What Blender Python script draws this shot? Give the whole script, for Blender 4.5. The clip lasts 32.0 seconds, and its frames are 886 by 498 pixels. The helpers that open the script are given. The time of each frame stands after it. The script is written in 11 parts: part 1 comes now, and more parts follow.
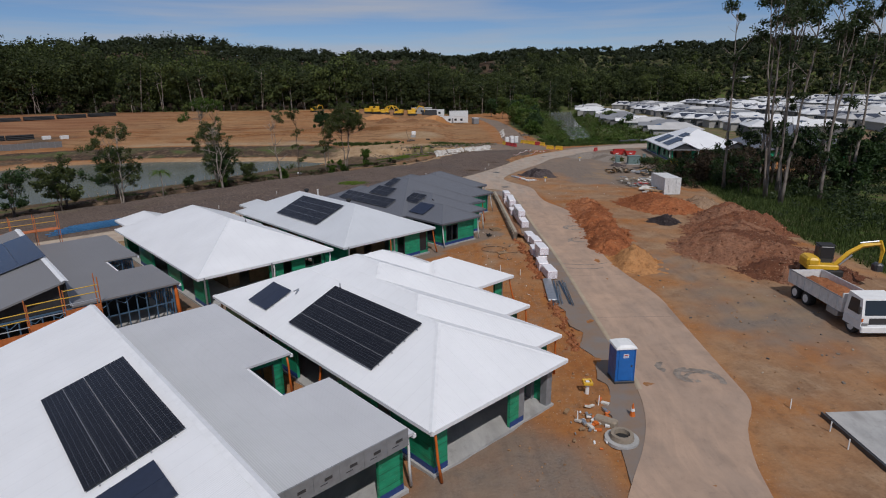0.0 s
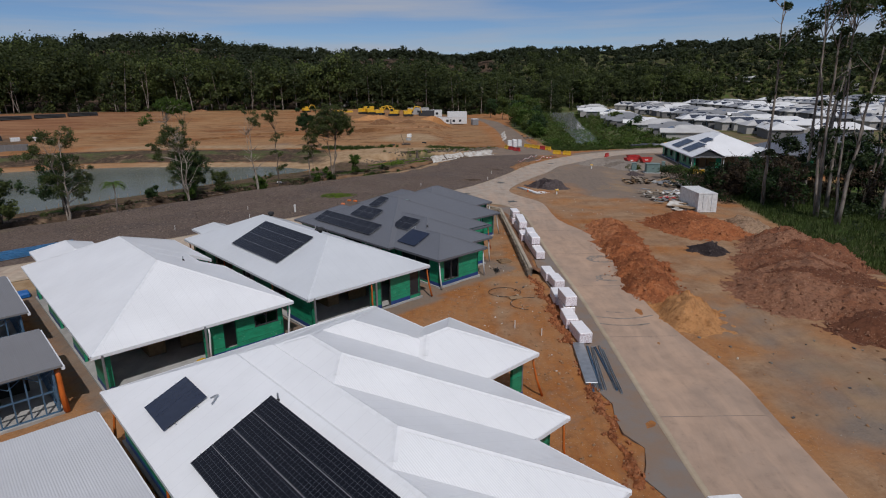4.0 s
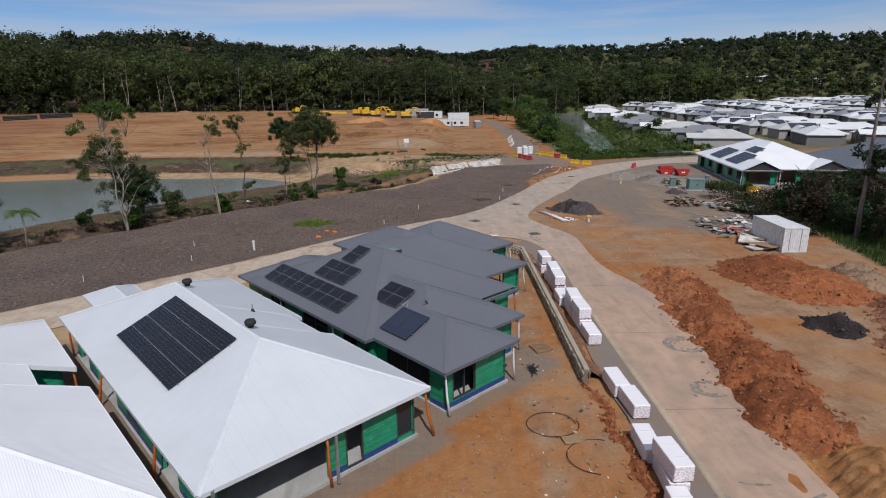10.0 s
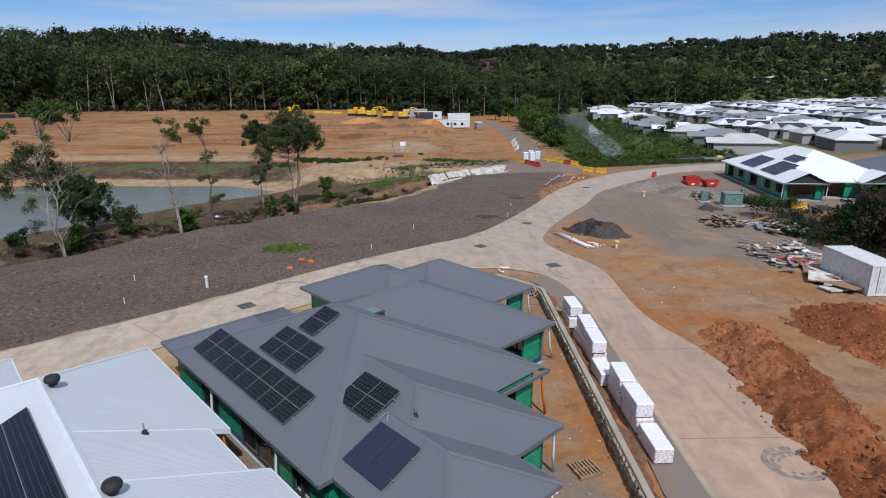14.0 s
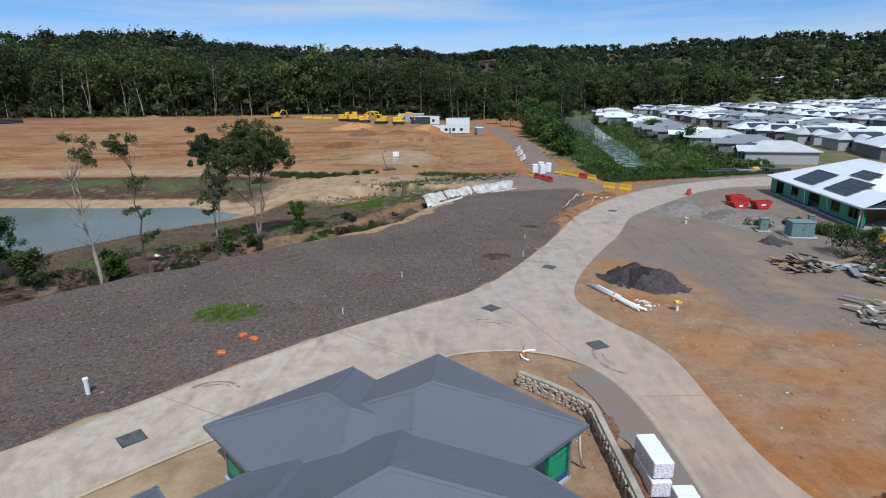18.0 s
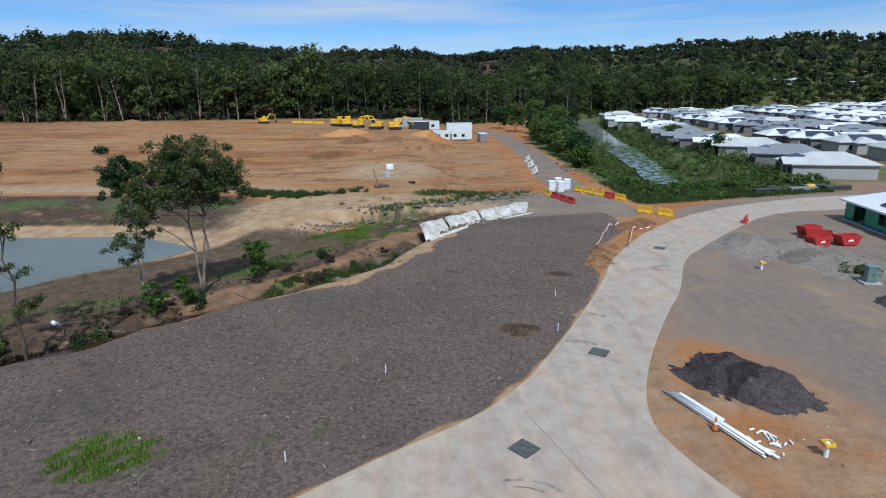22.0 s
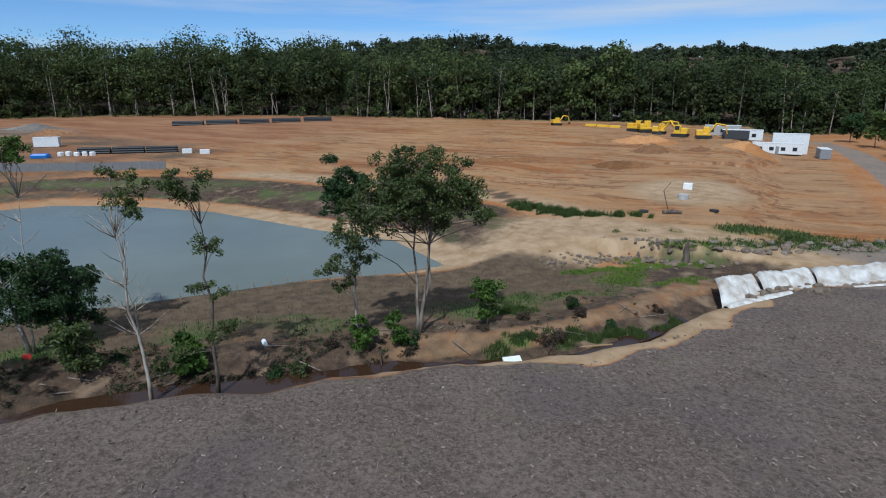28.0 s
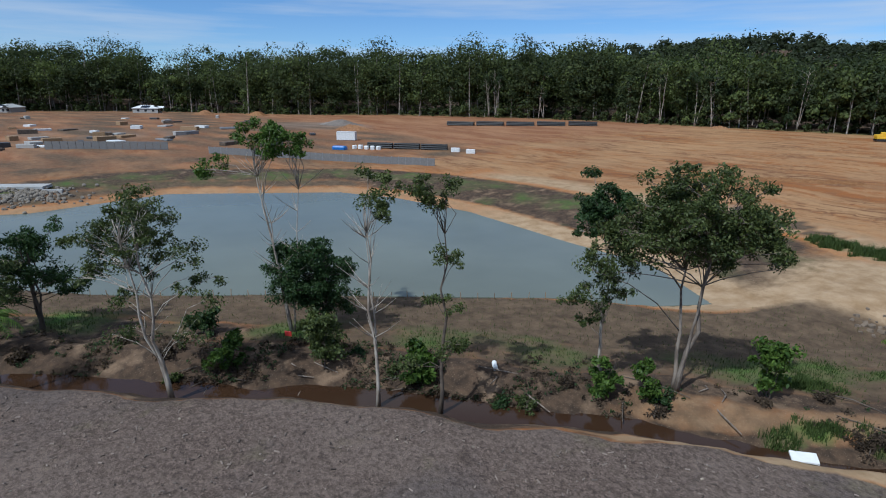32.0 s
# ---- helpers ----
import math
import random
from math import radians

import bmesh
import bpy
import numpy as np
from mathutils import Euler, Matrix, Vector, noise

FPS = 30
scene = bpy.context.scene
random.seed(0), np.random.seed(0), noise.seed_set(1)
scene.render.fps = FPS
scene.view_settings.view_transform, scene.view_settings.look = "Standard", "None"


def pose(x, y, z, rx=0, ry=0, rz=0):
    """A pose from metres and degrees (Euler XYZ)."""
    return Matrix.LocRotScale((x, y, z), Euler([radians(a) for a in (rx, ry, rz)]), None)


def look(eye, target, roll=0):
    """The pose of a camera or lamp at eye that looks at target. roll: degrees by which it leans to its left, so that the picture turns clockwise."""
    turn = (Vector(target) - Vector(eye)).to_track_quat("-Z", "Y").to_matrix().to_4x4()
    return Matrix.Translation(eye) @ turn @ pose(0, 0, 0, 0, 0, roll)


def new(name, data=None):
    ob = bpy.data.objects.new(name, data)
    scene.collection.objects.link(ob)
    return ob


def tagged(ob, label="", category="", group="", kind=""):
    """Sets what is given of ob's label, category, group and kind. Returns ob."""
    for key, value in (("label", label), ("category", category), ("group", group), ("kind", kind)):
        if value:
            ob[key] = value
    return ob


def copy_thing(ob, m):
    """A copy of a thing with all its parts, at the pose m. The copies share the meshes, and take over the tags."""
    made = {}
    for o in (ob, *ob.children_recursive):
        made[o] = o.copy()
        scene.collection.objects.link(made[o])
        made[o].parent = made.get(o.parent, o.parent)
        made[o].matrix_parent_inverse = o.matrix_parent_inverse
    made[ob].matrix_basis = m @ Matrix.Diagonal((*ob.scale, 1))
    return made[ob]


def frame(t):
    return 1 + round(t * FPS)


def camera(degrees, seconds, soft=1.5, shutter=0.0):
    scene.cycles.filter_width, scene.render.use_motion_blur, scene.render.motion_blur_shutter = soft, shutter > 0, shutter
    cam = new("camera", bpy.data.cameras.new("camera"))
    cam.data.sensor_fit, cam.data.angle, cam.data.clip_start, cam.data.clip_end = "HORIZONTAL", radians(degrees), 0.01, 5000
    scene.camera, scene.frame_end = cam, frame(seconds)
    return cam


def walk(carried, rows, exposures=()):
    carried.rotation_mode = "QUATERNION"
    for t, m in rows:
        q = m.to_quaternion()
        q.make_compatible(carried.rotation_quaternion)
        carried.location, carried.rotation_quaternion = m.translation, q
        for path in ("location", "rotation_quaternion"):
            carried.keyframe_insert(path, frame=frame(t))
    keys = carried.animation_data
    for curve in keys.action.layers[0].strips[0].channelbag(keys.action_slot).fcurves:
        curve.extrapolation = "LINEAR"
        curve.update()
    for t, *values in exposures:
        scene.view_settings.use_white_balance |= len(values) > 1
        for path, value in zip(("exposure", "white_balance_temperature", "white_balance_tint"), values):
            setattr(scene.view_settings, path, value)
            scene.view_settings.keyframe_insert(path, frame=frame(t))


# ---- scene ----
cam = camera(75.6, 32.0, soft=1.1)
PATH = [
    (0, (0.297, 2.747, 15.906), (0.302, 4.673, 15.366), -0.8),
    (0.5, (0.467, 4.495, 15.993), (0.472, 6.421, 15.454), -0.8),
    (1, (0.499, 6.288, 16.018), (0.504, 8.214, 15.478), -0.8),
    (1.5, (0.435, 7.899, 16.046), (0.442, 9.825, 15.506), -0.8),
    (2, (0.368, 9.424, 16.065), (0.376, 11.35, 15.526), -0.8),
    (2.5, (0.406, 10.917, 15.981), (0.413, 12.843, 15.441), -0.8),
    (3, (0.493, 12.429, 15.922), (0.501, 14.355, 15.381), -0.8),
    (3.5, (0.485, 13.968, 15.937), (0.496, 15.893, 15.395), -0.7),
    (5.5, (0.3, 20.316, 15.945), (0.316, 22.242, 15.404), -0.6),
    (6, (0.357, 21.943, 15.933), (0.373, 23.869, 15.392), -0.7),
    (6.5, (0.324, 23.619, 15.949), (0.342, 25.545, 15.407), -0.6),
    (7, (0.308, 25.246, 15.953), (0.326, 27.171, 15.412), -0.7),
    (7.5, (0.176, 26.799, 16.015), (0.195, 28.724, 15.473), -0.6),
    (8, (0.003, 28.223, 16.016), (0.021, 30.148, 15.473), -0.6),
    (8.5, (-0.028, 29.662, 16.033), (-0.01, 31.587, 15.488), -0.6),
    (9, (0.073, 31.114, 15.974), (0.09, 33.039, 15.43), -0.6),
    (9.5, (0.152, 32.717, 16.003), (0.169, 34.642, 15.459), -0.6),
    (10, (0.162, 34.199, 16.089), (0.178, 36.124, 15.545), -0.6),
    (10.5, (0.158, 35.663, 16.105), (0.175, 37.588, 15.56), -0.5),
    (11, (0.24, 37.039, 16.077), (0.258, 38.963, 15.532), -0.5),
    (11.5, (0.418, 38.544, 16.073), (0.437, 40.468, 15.527), -0.5),
    (12, (0.417, 40.038, 16.0), (0.435, 41.962, 15.457), -0.5),
    (12.5, (0.185, 41.552, 16.022), (0.202, 43.477, 15.479), -0.5),
    (13, (0.021, 43.035, 16.026), (0.04, 44.96, 15.482), -0.5),
    (13.5, (0.128, 44.592, 16.034), (0.147, 46.517, 15.49), -0.4),
    (14, (0.276, 46.242, 16.056), (0.296, 48.166, 15.51), -0.3),
    (14.5, (0.462, 48.113, 16.018), (0.482, 50.037, 15.475), -0.4),
    (16.5, (0.298, 55.824, 16.206), (0.32, 57.75, 15.665), -0.6),
    (17, (0.299, 58.086, 16.225), (0.322, 60.011, 15.684), -0.6),
    (17.5, (0.479, 60.376, 16.247), (0.502, 62.302, 15.707), -0.6),
    (18, (0.608, 62.64, 16.277), (0.632, 64.566, 15.738), -0.6),
    (18.5, (0.597, 64.754, 16.283), (0.621, 66.68, 15.744), -0.6),
    (19, (0.615, 66.878, 16.296), (0.64, 68.804, 15.757), -0.5),
    (19.5, (0.748, 69.05, 16.361), (0.771, 70.976, 15.824), -0.5),
    (20, (0.73, 71.146, 16.417), (0.755, 73.073, 15.881), -0.5),
    (20.5, (0.537, 73.188, 16.456), (0.562, 75.115, 15.921), -0.5),
    (21, (0.475, 75.32, 16.499), (0.499, 77.248, 15.965), -0.6),
    (21.5, (0.567, 77.611, 16.543), (0.593, 79.538, 16.008), -0.5),
    (22, (0.666, 79.8, 16.618), (0.691, 81.727, 16.084), -0.6),
    (22.5, (0.706, 81.991, 16.65), (0.705, 83.918, 16.115), -0.6),
    (23, (0.729, 84.12, 16.66), (0.678, 86.047, 16.127), -0.6),
    (23.5, (0.727, 86.323, 16.688), (0.624, 88.248, 16.156), -0.6),
    (24, (0.724, 88.259, 16.751), (0.558, 90.18, 16.219), -0.6),
    (24.5, (0.713, 89.857, 16.7), (0.478, 91.771, 16.169), -0.6),
    (25, (0.638, 90.972, 16.71), (0.319, 92.874, 16.18), -0.5),
    (25.5, (0.361, 91.771, 16.63), (-0.052, 93.656, 16.103), -0.4),
    (27.5, (0.348, 93.837, 16.868), (-0.466, 95.585, 16.338), -0.0),
    (28, (0.073, 94.357, 16.807), (-0.836, 96.058, 16.279), 0.0),
    (28.5, (-0.204, 94.831, 16.807), (-1.207, 96.479, 16.281), -0.0),
    (29, (-0.569, 95.204, 16.913), (-1.66, 96.794, 16.386), 0.2),
    (29.5, (-1.095, 95.553, 16.896), (-2.268, 97.085, 16.37), 0.3),
    (30, (-1.531, 96.094, 16.824), (-2.789, 97.557, 16.299), 0.4),
    (30.5, (-2.027, 96.552, 16.915), (-3.363, 97.944, 16.387), 0.6),
    (31, (-2.634, 97.171, 16.858), (-4.044, 98.488, 16.333), 0.7),
    (31.5, (-2.969, 97.674, 16.882), (-4.452, 98.91, 16.358), 0.7),
    (32, (-3.336, 98.194, 16.755), (-4.888, 99.344, 16.234), 0.8),
]
EXPOSURES = [(0, -0.70, 6150, 13), (6, -0.74, 6180, 13), (9, -0.46, 6150, 13), (12, -0.28, 5940, 12), (14, -0.17, 5780, 11), (17, -0.07, 5480, 7), (19, -0.06, 5420, 6), (25, -0.10, 5320, 4), (32, -0.11, 5400, 5)]
walk(cam, [(t, look(eye, target, roll)) for t, eye, target, roll in PATH], EXPOSURES)

# ---- light ----
SUN_TO = Vector((0.17, -0.80, 1.0)).normalized()
world = bpy.data.worlds.new("sky")
scene.world = world
world.use_nodes = True
wn, wl = world.node_tree.nodes, world.node_tree.links
wn.clear()
w_out, w_bg, w_sky = wn.new("ShaderNodeOutputWorld"), wn.new("ShaderNodeBackground"), wn.new("ShaderNodeTexSky")
w_sky.sky_type, w_sky.sun_disc = "NISHITA", False
w_sky.sun_elevation = math.asin(SUN_TO.z)
w_sky.sun_rotation = math.atan2(SUN_TO.x, SUN_TO.y)
w_sky.altitude, w_sky.air_density, w_sky.dust_density, w_sky.ozone_density = 1200, 1.0, 0.05, 2.2
w_co, w_map = wn.new("ShaderNodeTexCoord"), wn.new("ShaderNodeMapping")
w_map.inputs["Scale"].default_value = (0.9, 0.9, 13.0)
w_noise, w_ramp, w_mix = wn.new("ShaderNodeTexNoise"), wn.new("ShaderNodeValToRGB"), wn.new("ShaderNodeMixRGB")
w_noise.inputs["Scale"].default_value, w_noise.inputs["Detail"].default_value = 1.8, 7.0
w_noise.inputs["Roughness"].default_value = 0.55
w_ramp.color_ramp.elements[0].position, w_ramp.color_ramp.elements[1].position = 0.44, 0.68
w_ramp.color_ramp.elements[1].color = (0.75, 0.75, 0.75, 1)
w_mix.inputs["Color2"].default_value = (7.2, 7.4, 7.8, 1)
wl.new(w_co.outputs["Generated"], w_map.inputs["Vector"])
wl.new(w_map.outputs["Vector"], w_noise.inputs["Vector"])
w_sep, w_high, w_sum = wn.new("ShaderNodeSeparateXYZ"), wn.new("ShaderNodeMapRange"), wn.new("ShaderNodeMath")
w_high.inputs["From Min"].default_value, w_high.inputs["From Max"].default_value = 0.22, 0.75
w_high.inputs["To Min"].default_value, w_high.inputs["To Max"].default_value = 0.0, 0.16
w_sum.operation = "ADD"
wl.new(w_co.outputs["Generated"], w_sep.inputs[0])
wl.new(w_sep.outputs["Z"], w_high.inputs["Value"])
wl.new(w_noise.outputs["Fac"], w_sum.inputs[0])
wl.new(w_high.outputs[0], w_sum.inputs[1])
wl.new(w_sum.outputs[0], w_ramp.inputs["Fac"])
wl.new(w_ramp.outputs["Color"], w_mix.inputs["Fac"])
w_blue = wn.new("ShaderNodeMixRGB")
w_blue.blend_type = "MULTIPLY"
w_blue.inputs["Fac"].default_value, w_blue.inputs["Color2"].default_value = 1.0, (0.84, 0.97, 1.16, 1)
wl.new(w_sky.outputs["Color"], w_blue.inputs["Color1"])
wl.new(w_blue.outputs["Color"], w_mix.inputs["Color1"])
wl.new(w_mix.outputs["Color"], w_bg.inputs["Color"])
wl.new(w_bg.outputs["Background"], w_out.inputs["Surface"])
w_bg.inputs["Strength"].default_value = 0.088
sun = new("sun", bpy.data.lights.new("sun", "SUN"))
sun.data.energy, sun.data.angle, sun.data.color = 4.2, radians(1.0), (1.0, 0.95, 0.88)
sun.matrix_world = look(SUN_TO * 100, (0, 0, 0))

# ---- materials ----
class Nodes:
    """A material being built: short ways to add and join nodes."""

    def __init__(self, name, rough=0.7, metal=0.0):
        self.m = bpy.data.materials.new(name)
        self.m.use_nodes = True
        self.t = self.m.node_tree
        self.b = self.t.nodes["Principled BSDF"]
        self.b.inputs["Roughness"].default_value, self.b.inputs["Metallic"].default_value = rough, metal

    def add(self, kind, **kw):
        return self.t.nodes.new(kind)

    def put(self, a, b):
        if isinstance(a, (int, float, tuple)):
            b.default_value = a
        else:
            self.t.links.new(a, b)

    def coord(self, kind="Object", scale=1.0):
        c = self.t.nodes.new("ShaderNodeTexCoord")
        if scale == 1.0:
            return c.outputs[kind]
        v = self.t.nodes.new("ShaderNodeMapping")
        v.inputs["Scale"].default_value = scale if isinstance(scale, tuple) else (scale,) * 3
        self.put(c.outputs[kind], v.inputs["Vector"])
        return v.outputs["Vector"]

    def world(self, scale=1.0):
        g = self.t.nodes.new("ShaderNodeNewGeometry")
        v = self.t.nodes.new("ShaderNodeMapping")
        v.inputs["Scale"].default_value = scale if isinstance(scale, tuple) else (scale,) * 3
        self.put(g.outputs["Position"], v.inputs["Vector"])
        return v.outputs["Vector"]

    def noise(self, vec, scale, detail=4.0, rough=0.55):
        n = self.t.nodes.new("ShaderNodeTexNoise")
        n.inputs["Scale"].default_value, n.inputs["Detail"].default_value, n.inputs["Roughness"].default_value = scale, detail, rough
        self.put(vec, n.inputs["Vector"])
        return n.outputs["Fac"]

    def voronoi(self, vec, scale, out="Distance"):
        n = self.t.nodes.new("ShaderNodeTexVoronoi")
        n.inputs["Scale"].default_value = scale
        self.put(vec, n.inputs["Vector"])
        return n.outputs[out]

    def math(self, op, a, b=0.0, c=0.0):
        n = self.t.nodes.new("ShaderNodeMath")
        n.operation = op
        for v, s in zip((a, b, c), n.inputs):
            self.put(v, s)
        return n.outputs[0]

    def ramp(self, fac, lo, hi, a=(0, 0, 0, 1), b=(1, 1, 1, 1)):
        n = self.t.nodes.new("ShaderNodeValToRGB")
        n.color_ramp.elements[0].position, n.color_ramp.elements[1].position = lo, hi
        n.color_ramp.elements[0].color, n.color_ramp.elements[1].color = a, b
        self.put(fac, n.inputs["Fac"])
        return n.outputs["Color"]

    def mix(self, fac, a, b, mode="MIX"):
        n = self.t.nodes.new("ShaderNodeMixRGB")
        n.blend_type = mode
        for v, s in zip((fac, a, b), n.inputs):
            self.put(v if not (isinstance(v, tuple) and len(v) == 3) else (*v, 1), s)
        return n.outputs[0]

    def attr(self, name, out="Fac"):
        n = self.t.nodes.new("ShaderNodeAttribute")
        n.attribute_name = name
        return n.outputs[out]

    def sep(self, vec):
        n = self.t.nodes.new("ShaderNodeSeparateXYZ")
        self.put(vec, n.inputs[0])
        return n.outputs

    def rand(self):
        return self.t.nodes.new("ShaderNodeObjectInfo").outputs["Random"]

    def island(self):
        return self.t.nodes.new("ShaderNodeNewGeometry").outputs["Random Per Island"]

    def bump(self, height, strength=0.4, dist=0.02):
        n = self.t.nodes.new("ShaderNodeBump")
        n.inputs["Strength"].default_value, n.inputs["Distance"].default_value = strength, dist
        self.put(height, n.inputs["Height"])
        self.put(n.outputs["Normal"], self.b.inputs["Normal"])

    def color(self, c):
        self.put((*c, 1) if isinstance(c, tuple) and len(c) == 3 else c, self.b.inputs["Base Color"])
        return self.m

    def leafy(self, c, share=0.35):
        """Thin leaves: part of the light passes through."""
        self.color(c)
        tr, mx = self.t.nodes.new("ShaderNodeBsdfTranslucent"), self.t.nodes.new("ShaderNodeMixShader")
        self.put(self.mix(1.0, c, (0.95, 1.0, 0.55, 1), "MULTIPLY"), tr.inputs["Color"])
        mx.inputs[0].default_value = share
        self.put(self.b.outputs[0], mx.inputs[1])
        self.put(tr.outputs[0], mx.inputs[2])
        self.put(mx.outputs[0], self.t.nodes["Material Output"].inputs["Surface"])
        return self.m

    def rough(self, r):
        self.put(r, self.b.inputs["Roughness"])


def plain(name, c, rough=0.6, metal=0.0, vary=0.12, scale=3.0, bump=0.0, dirt=None):
    """A painted or raw surface with soft stains and fine grain."""
    n = Nodes(name, rough, metal)
    v = n.world()
    big, fine = n.noise(v, scale, 5), n.noise(v, scale * 14, 3)
    dark = dirt or tuple(x * (1 - 2.2 * vary) for x in c)
    base = n.mix(n.ramp(big, 0.35, 0.75), (*c, 1), (*dark, 1))
    base = n.mix(n.math("MULTIPLY", fine, vary), base, (*(x * 0.55 for x in c), 1))
    n.rough(n.math("ADD", n.math("MULTIPLY", big, 0.2), rough - 0.1))
    if bump:
        n.bump(fine, bump, 0.02)
    return n.color(base)


def roof_metal(name, c, rough):
    """Corrugated painted steel: ribs run down each slope."""
    n = Nodes(name, rough, 0.0)
    co, nor = n.coord("Object"), n.t.nodes.new("ShaderNodeNewGeometry").outputs["True Normal"]
    tr = n.t.nodes.new("ShaderNodeVectorTransform")
    tr.vector_type, tr.convert_from, tr.convert_to = "NORMAL", "WORLD", "OBJECT"
    n.put(nor, tr.inputs[0])
    p, d = n.sep(co), n.sep(tr.outputs[0])
    along_u = n.math("GREATER_THAN", n.math("ABSOLUTE", d[0]), n.math("ABSOLUTE", d[1]))
    across = n.math("ADD", n.math("MULTIPLY", p[1], along_u), n.math("MULTIPLY", p[0], n.math("SUBTRACT", 1.0, along_u)))
    rib = n.math("SINE", n.math("MULTIPLY", across, 2 * math.pi / 0.086))
    lap = n.math("LESS_THAN", n.math("FRACT", n.math("MULTIPLY", across, 1 / 0.762)), 0.05)
    big, fine = n.noise(n.world(), 0.35, 4), n.noise(n.world(), 2.5, 5)
    base = n.mix(n.ramp(big, 0.3, 0.8), (*c, 1), (*(x * 0.9 for x in c), 1))
    base = n.mix(n.math("MULTIPLY", n.ramp(fine, 0.55, 0.8), 0.16), base, (*(0.7 * x + 0.06 for x in c), 1))
    base = n.mix(n.math("MULTIPLY", lap, 0.10), base, (*(x * 0.5 for x in c), 1))
    n.bump(rib, 0.26, 0.010)
    n.b.inputs["Specular IOR Level"].default_value = 0.45
    return n.color(base)


def leaf_mat(name, dark, light, rough=0.55):
    n = Nodes(name, rough)
    r = n.island()
    big = n.noise(n.world(), 0.22, 3)
    base = n.mix(r, (*dark, 1), (*light, 1))
    base = n.mix(n.math("MULTIPLY", n.ramp(big, 0.35, 0.7), 0.5), base, (*(x * 0.6 for x in dark), 1))
    n.b.inputs["Specular IOR Level"].default_value = 0.25
    return n.leafy(base)


def wood_mat(name, dark, mid, light):
    """Forest leaves: every tree has its own tone, tufts vary a little, and stands of trees differ."""
    n = Nodes(name, 0.6)
    tone = n.attr("tone")
    base = n.mix(n.ramp(tone, 0.0, 0.55), (*dark, 1), (*mid, 1))
    base = n.mix(n.ramp(tone, 0.55, 1.0), base, (*light, 1))
    base = n.mix(n.math("MULTIPLY", n.ramp(n.noise(n.world(), 0.03, 3), 0.35, 0.7), 0.4), base, (*(x * 0.55 for x in dark), 1))
    base = n.mix(n.math("MULTIPLY", n.island(), 0.35), base, (*dark, 1))
    n.b.inputs["Specular IOR Level"].default_value = 0.15
    return n.leafy(base)


def bark_mat(name, c, patch):
    n = Nodes(name, 0.85)
    v = n.world((1, 1, 0.3))
    base = n.mix(n.ramp(n.noise(v, 3.0, 6), 0.42, 0.62), (*c, 1), (*patch, 1))
    n.bump(n.noise(v, 12, 4), 0.5, 0.03)
    return n.color(base)


def wrap_mat():
    """Green building wrap: slight sheen, creases, horizontal laps."""
    n = Nodes("green_wrap", 0.42)
    v = n.world()
    z = n.sep(v)[2]
    lap = n.math("LESS_THAN", n.math("FRACT", n.math("MULTIPLY", z, 1 / 0.68)), 0.05)
    crease = n.noise(n.world((1.0, 1.0, 3.0)), 1.6, 5)
    base = n.mix(n.ramp(crease, 0.3, 0.75), (0.012, 0.185, 0.092, 1), (0.02, 0.32, 0.165, 1))
    base = n.mix(n.math("MULTIPLY", lap, 0.6), base, (0.006, 0.07, 0.035, 1))
    base = n.mix(n.math("GREATER_THAN", n.noise(n.world((2, 2, 6)), 2.2, 2), 0.70), base, (0.16, 0.34, 0.24, 1))
    n.bump(crease, 0.5, 0.06)
    return n.color(base)


def panel_mat(name="solar_cells", c=(0.004, 0.005, 0.009), framed=True):
    n = Nodes(name, 0.16)
    p = n.sep(n.coord("Object"))
    gx = n.math("LESS_THAN", n.math("FRACT", n.math("DIVIDE", n.math("ADD", p[0], 50.0), 0.182)), 0.05)
    gy = n.math("LESS_THAN", n.math("FRACT", n.math("DIVIDE", n.math("ADD", p[1], 50.0), 0.182)), 0.05)
    mid = n.math("LESS_THAN", n.math("ABSOLUTE", p[0]), 0.014)
    g = n.math("MAXIMUM", gx, gy)
    base = n.mix(g, (*c, 1), (0.060, 0.062, 0.070, 1))
    ge = n.sep(n.coord("Generated"))
    ends, sides = (n.math("ABSOLUTE", n.math("SUBTRACT", ge[i], 0.5)) for i in (0, 1))
    rim = n.math("GREATER_THAN", n.math("MAXIMUM", ends, sides) if framed else ends, 0.491)
    base = n.mix(rim, base, (0.13, 0.133, 0.14, 1))
    base = n.mix(mid, base, (0.14, 0.143, 0.15, 1))
    n.rough(n.math("ADD", 0.14, n.math("MULTIPLY", n.noise(n.world(), 1.5, 3), 0.16)))
    n.b.inputs["Specular IOR Level"].default_value = 0.35
    return n.color(base)


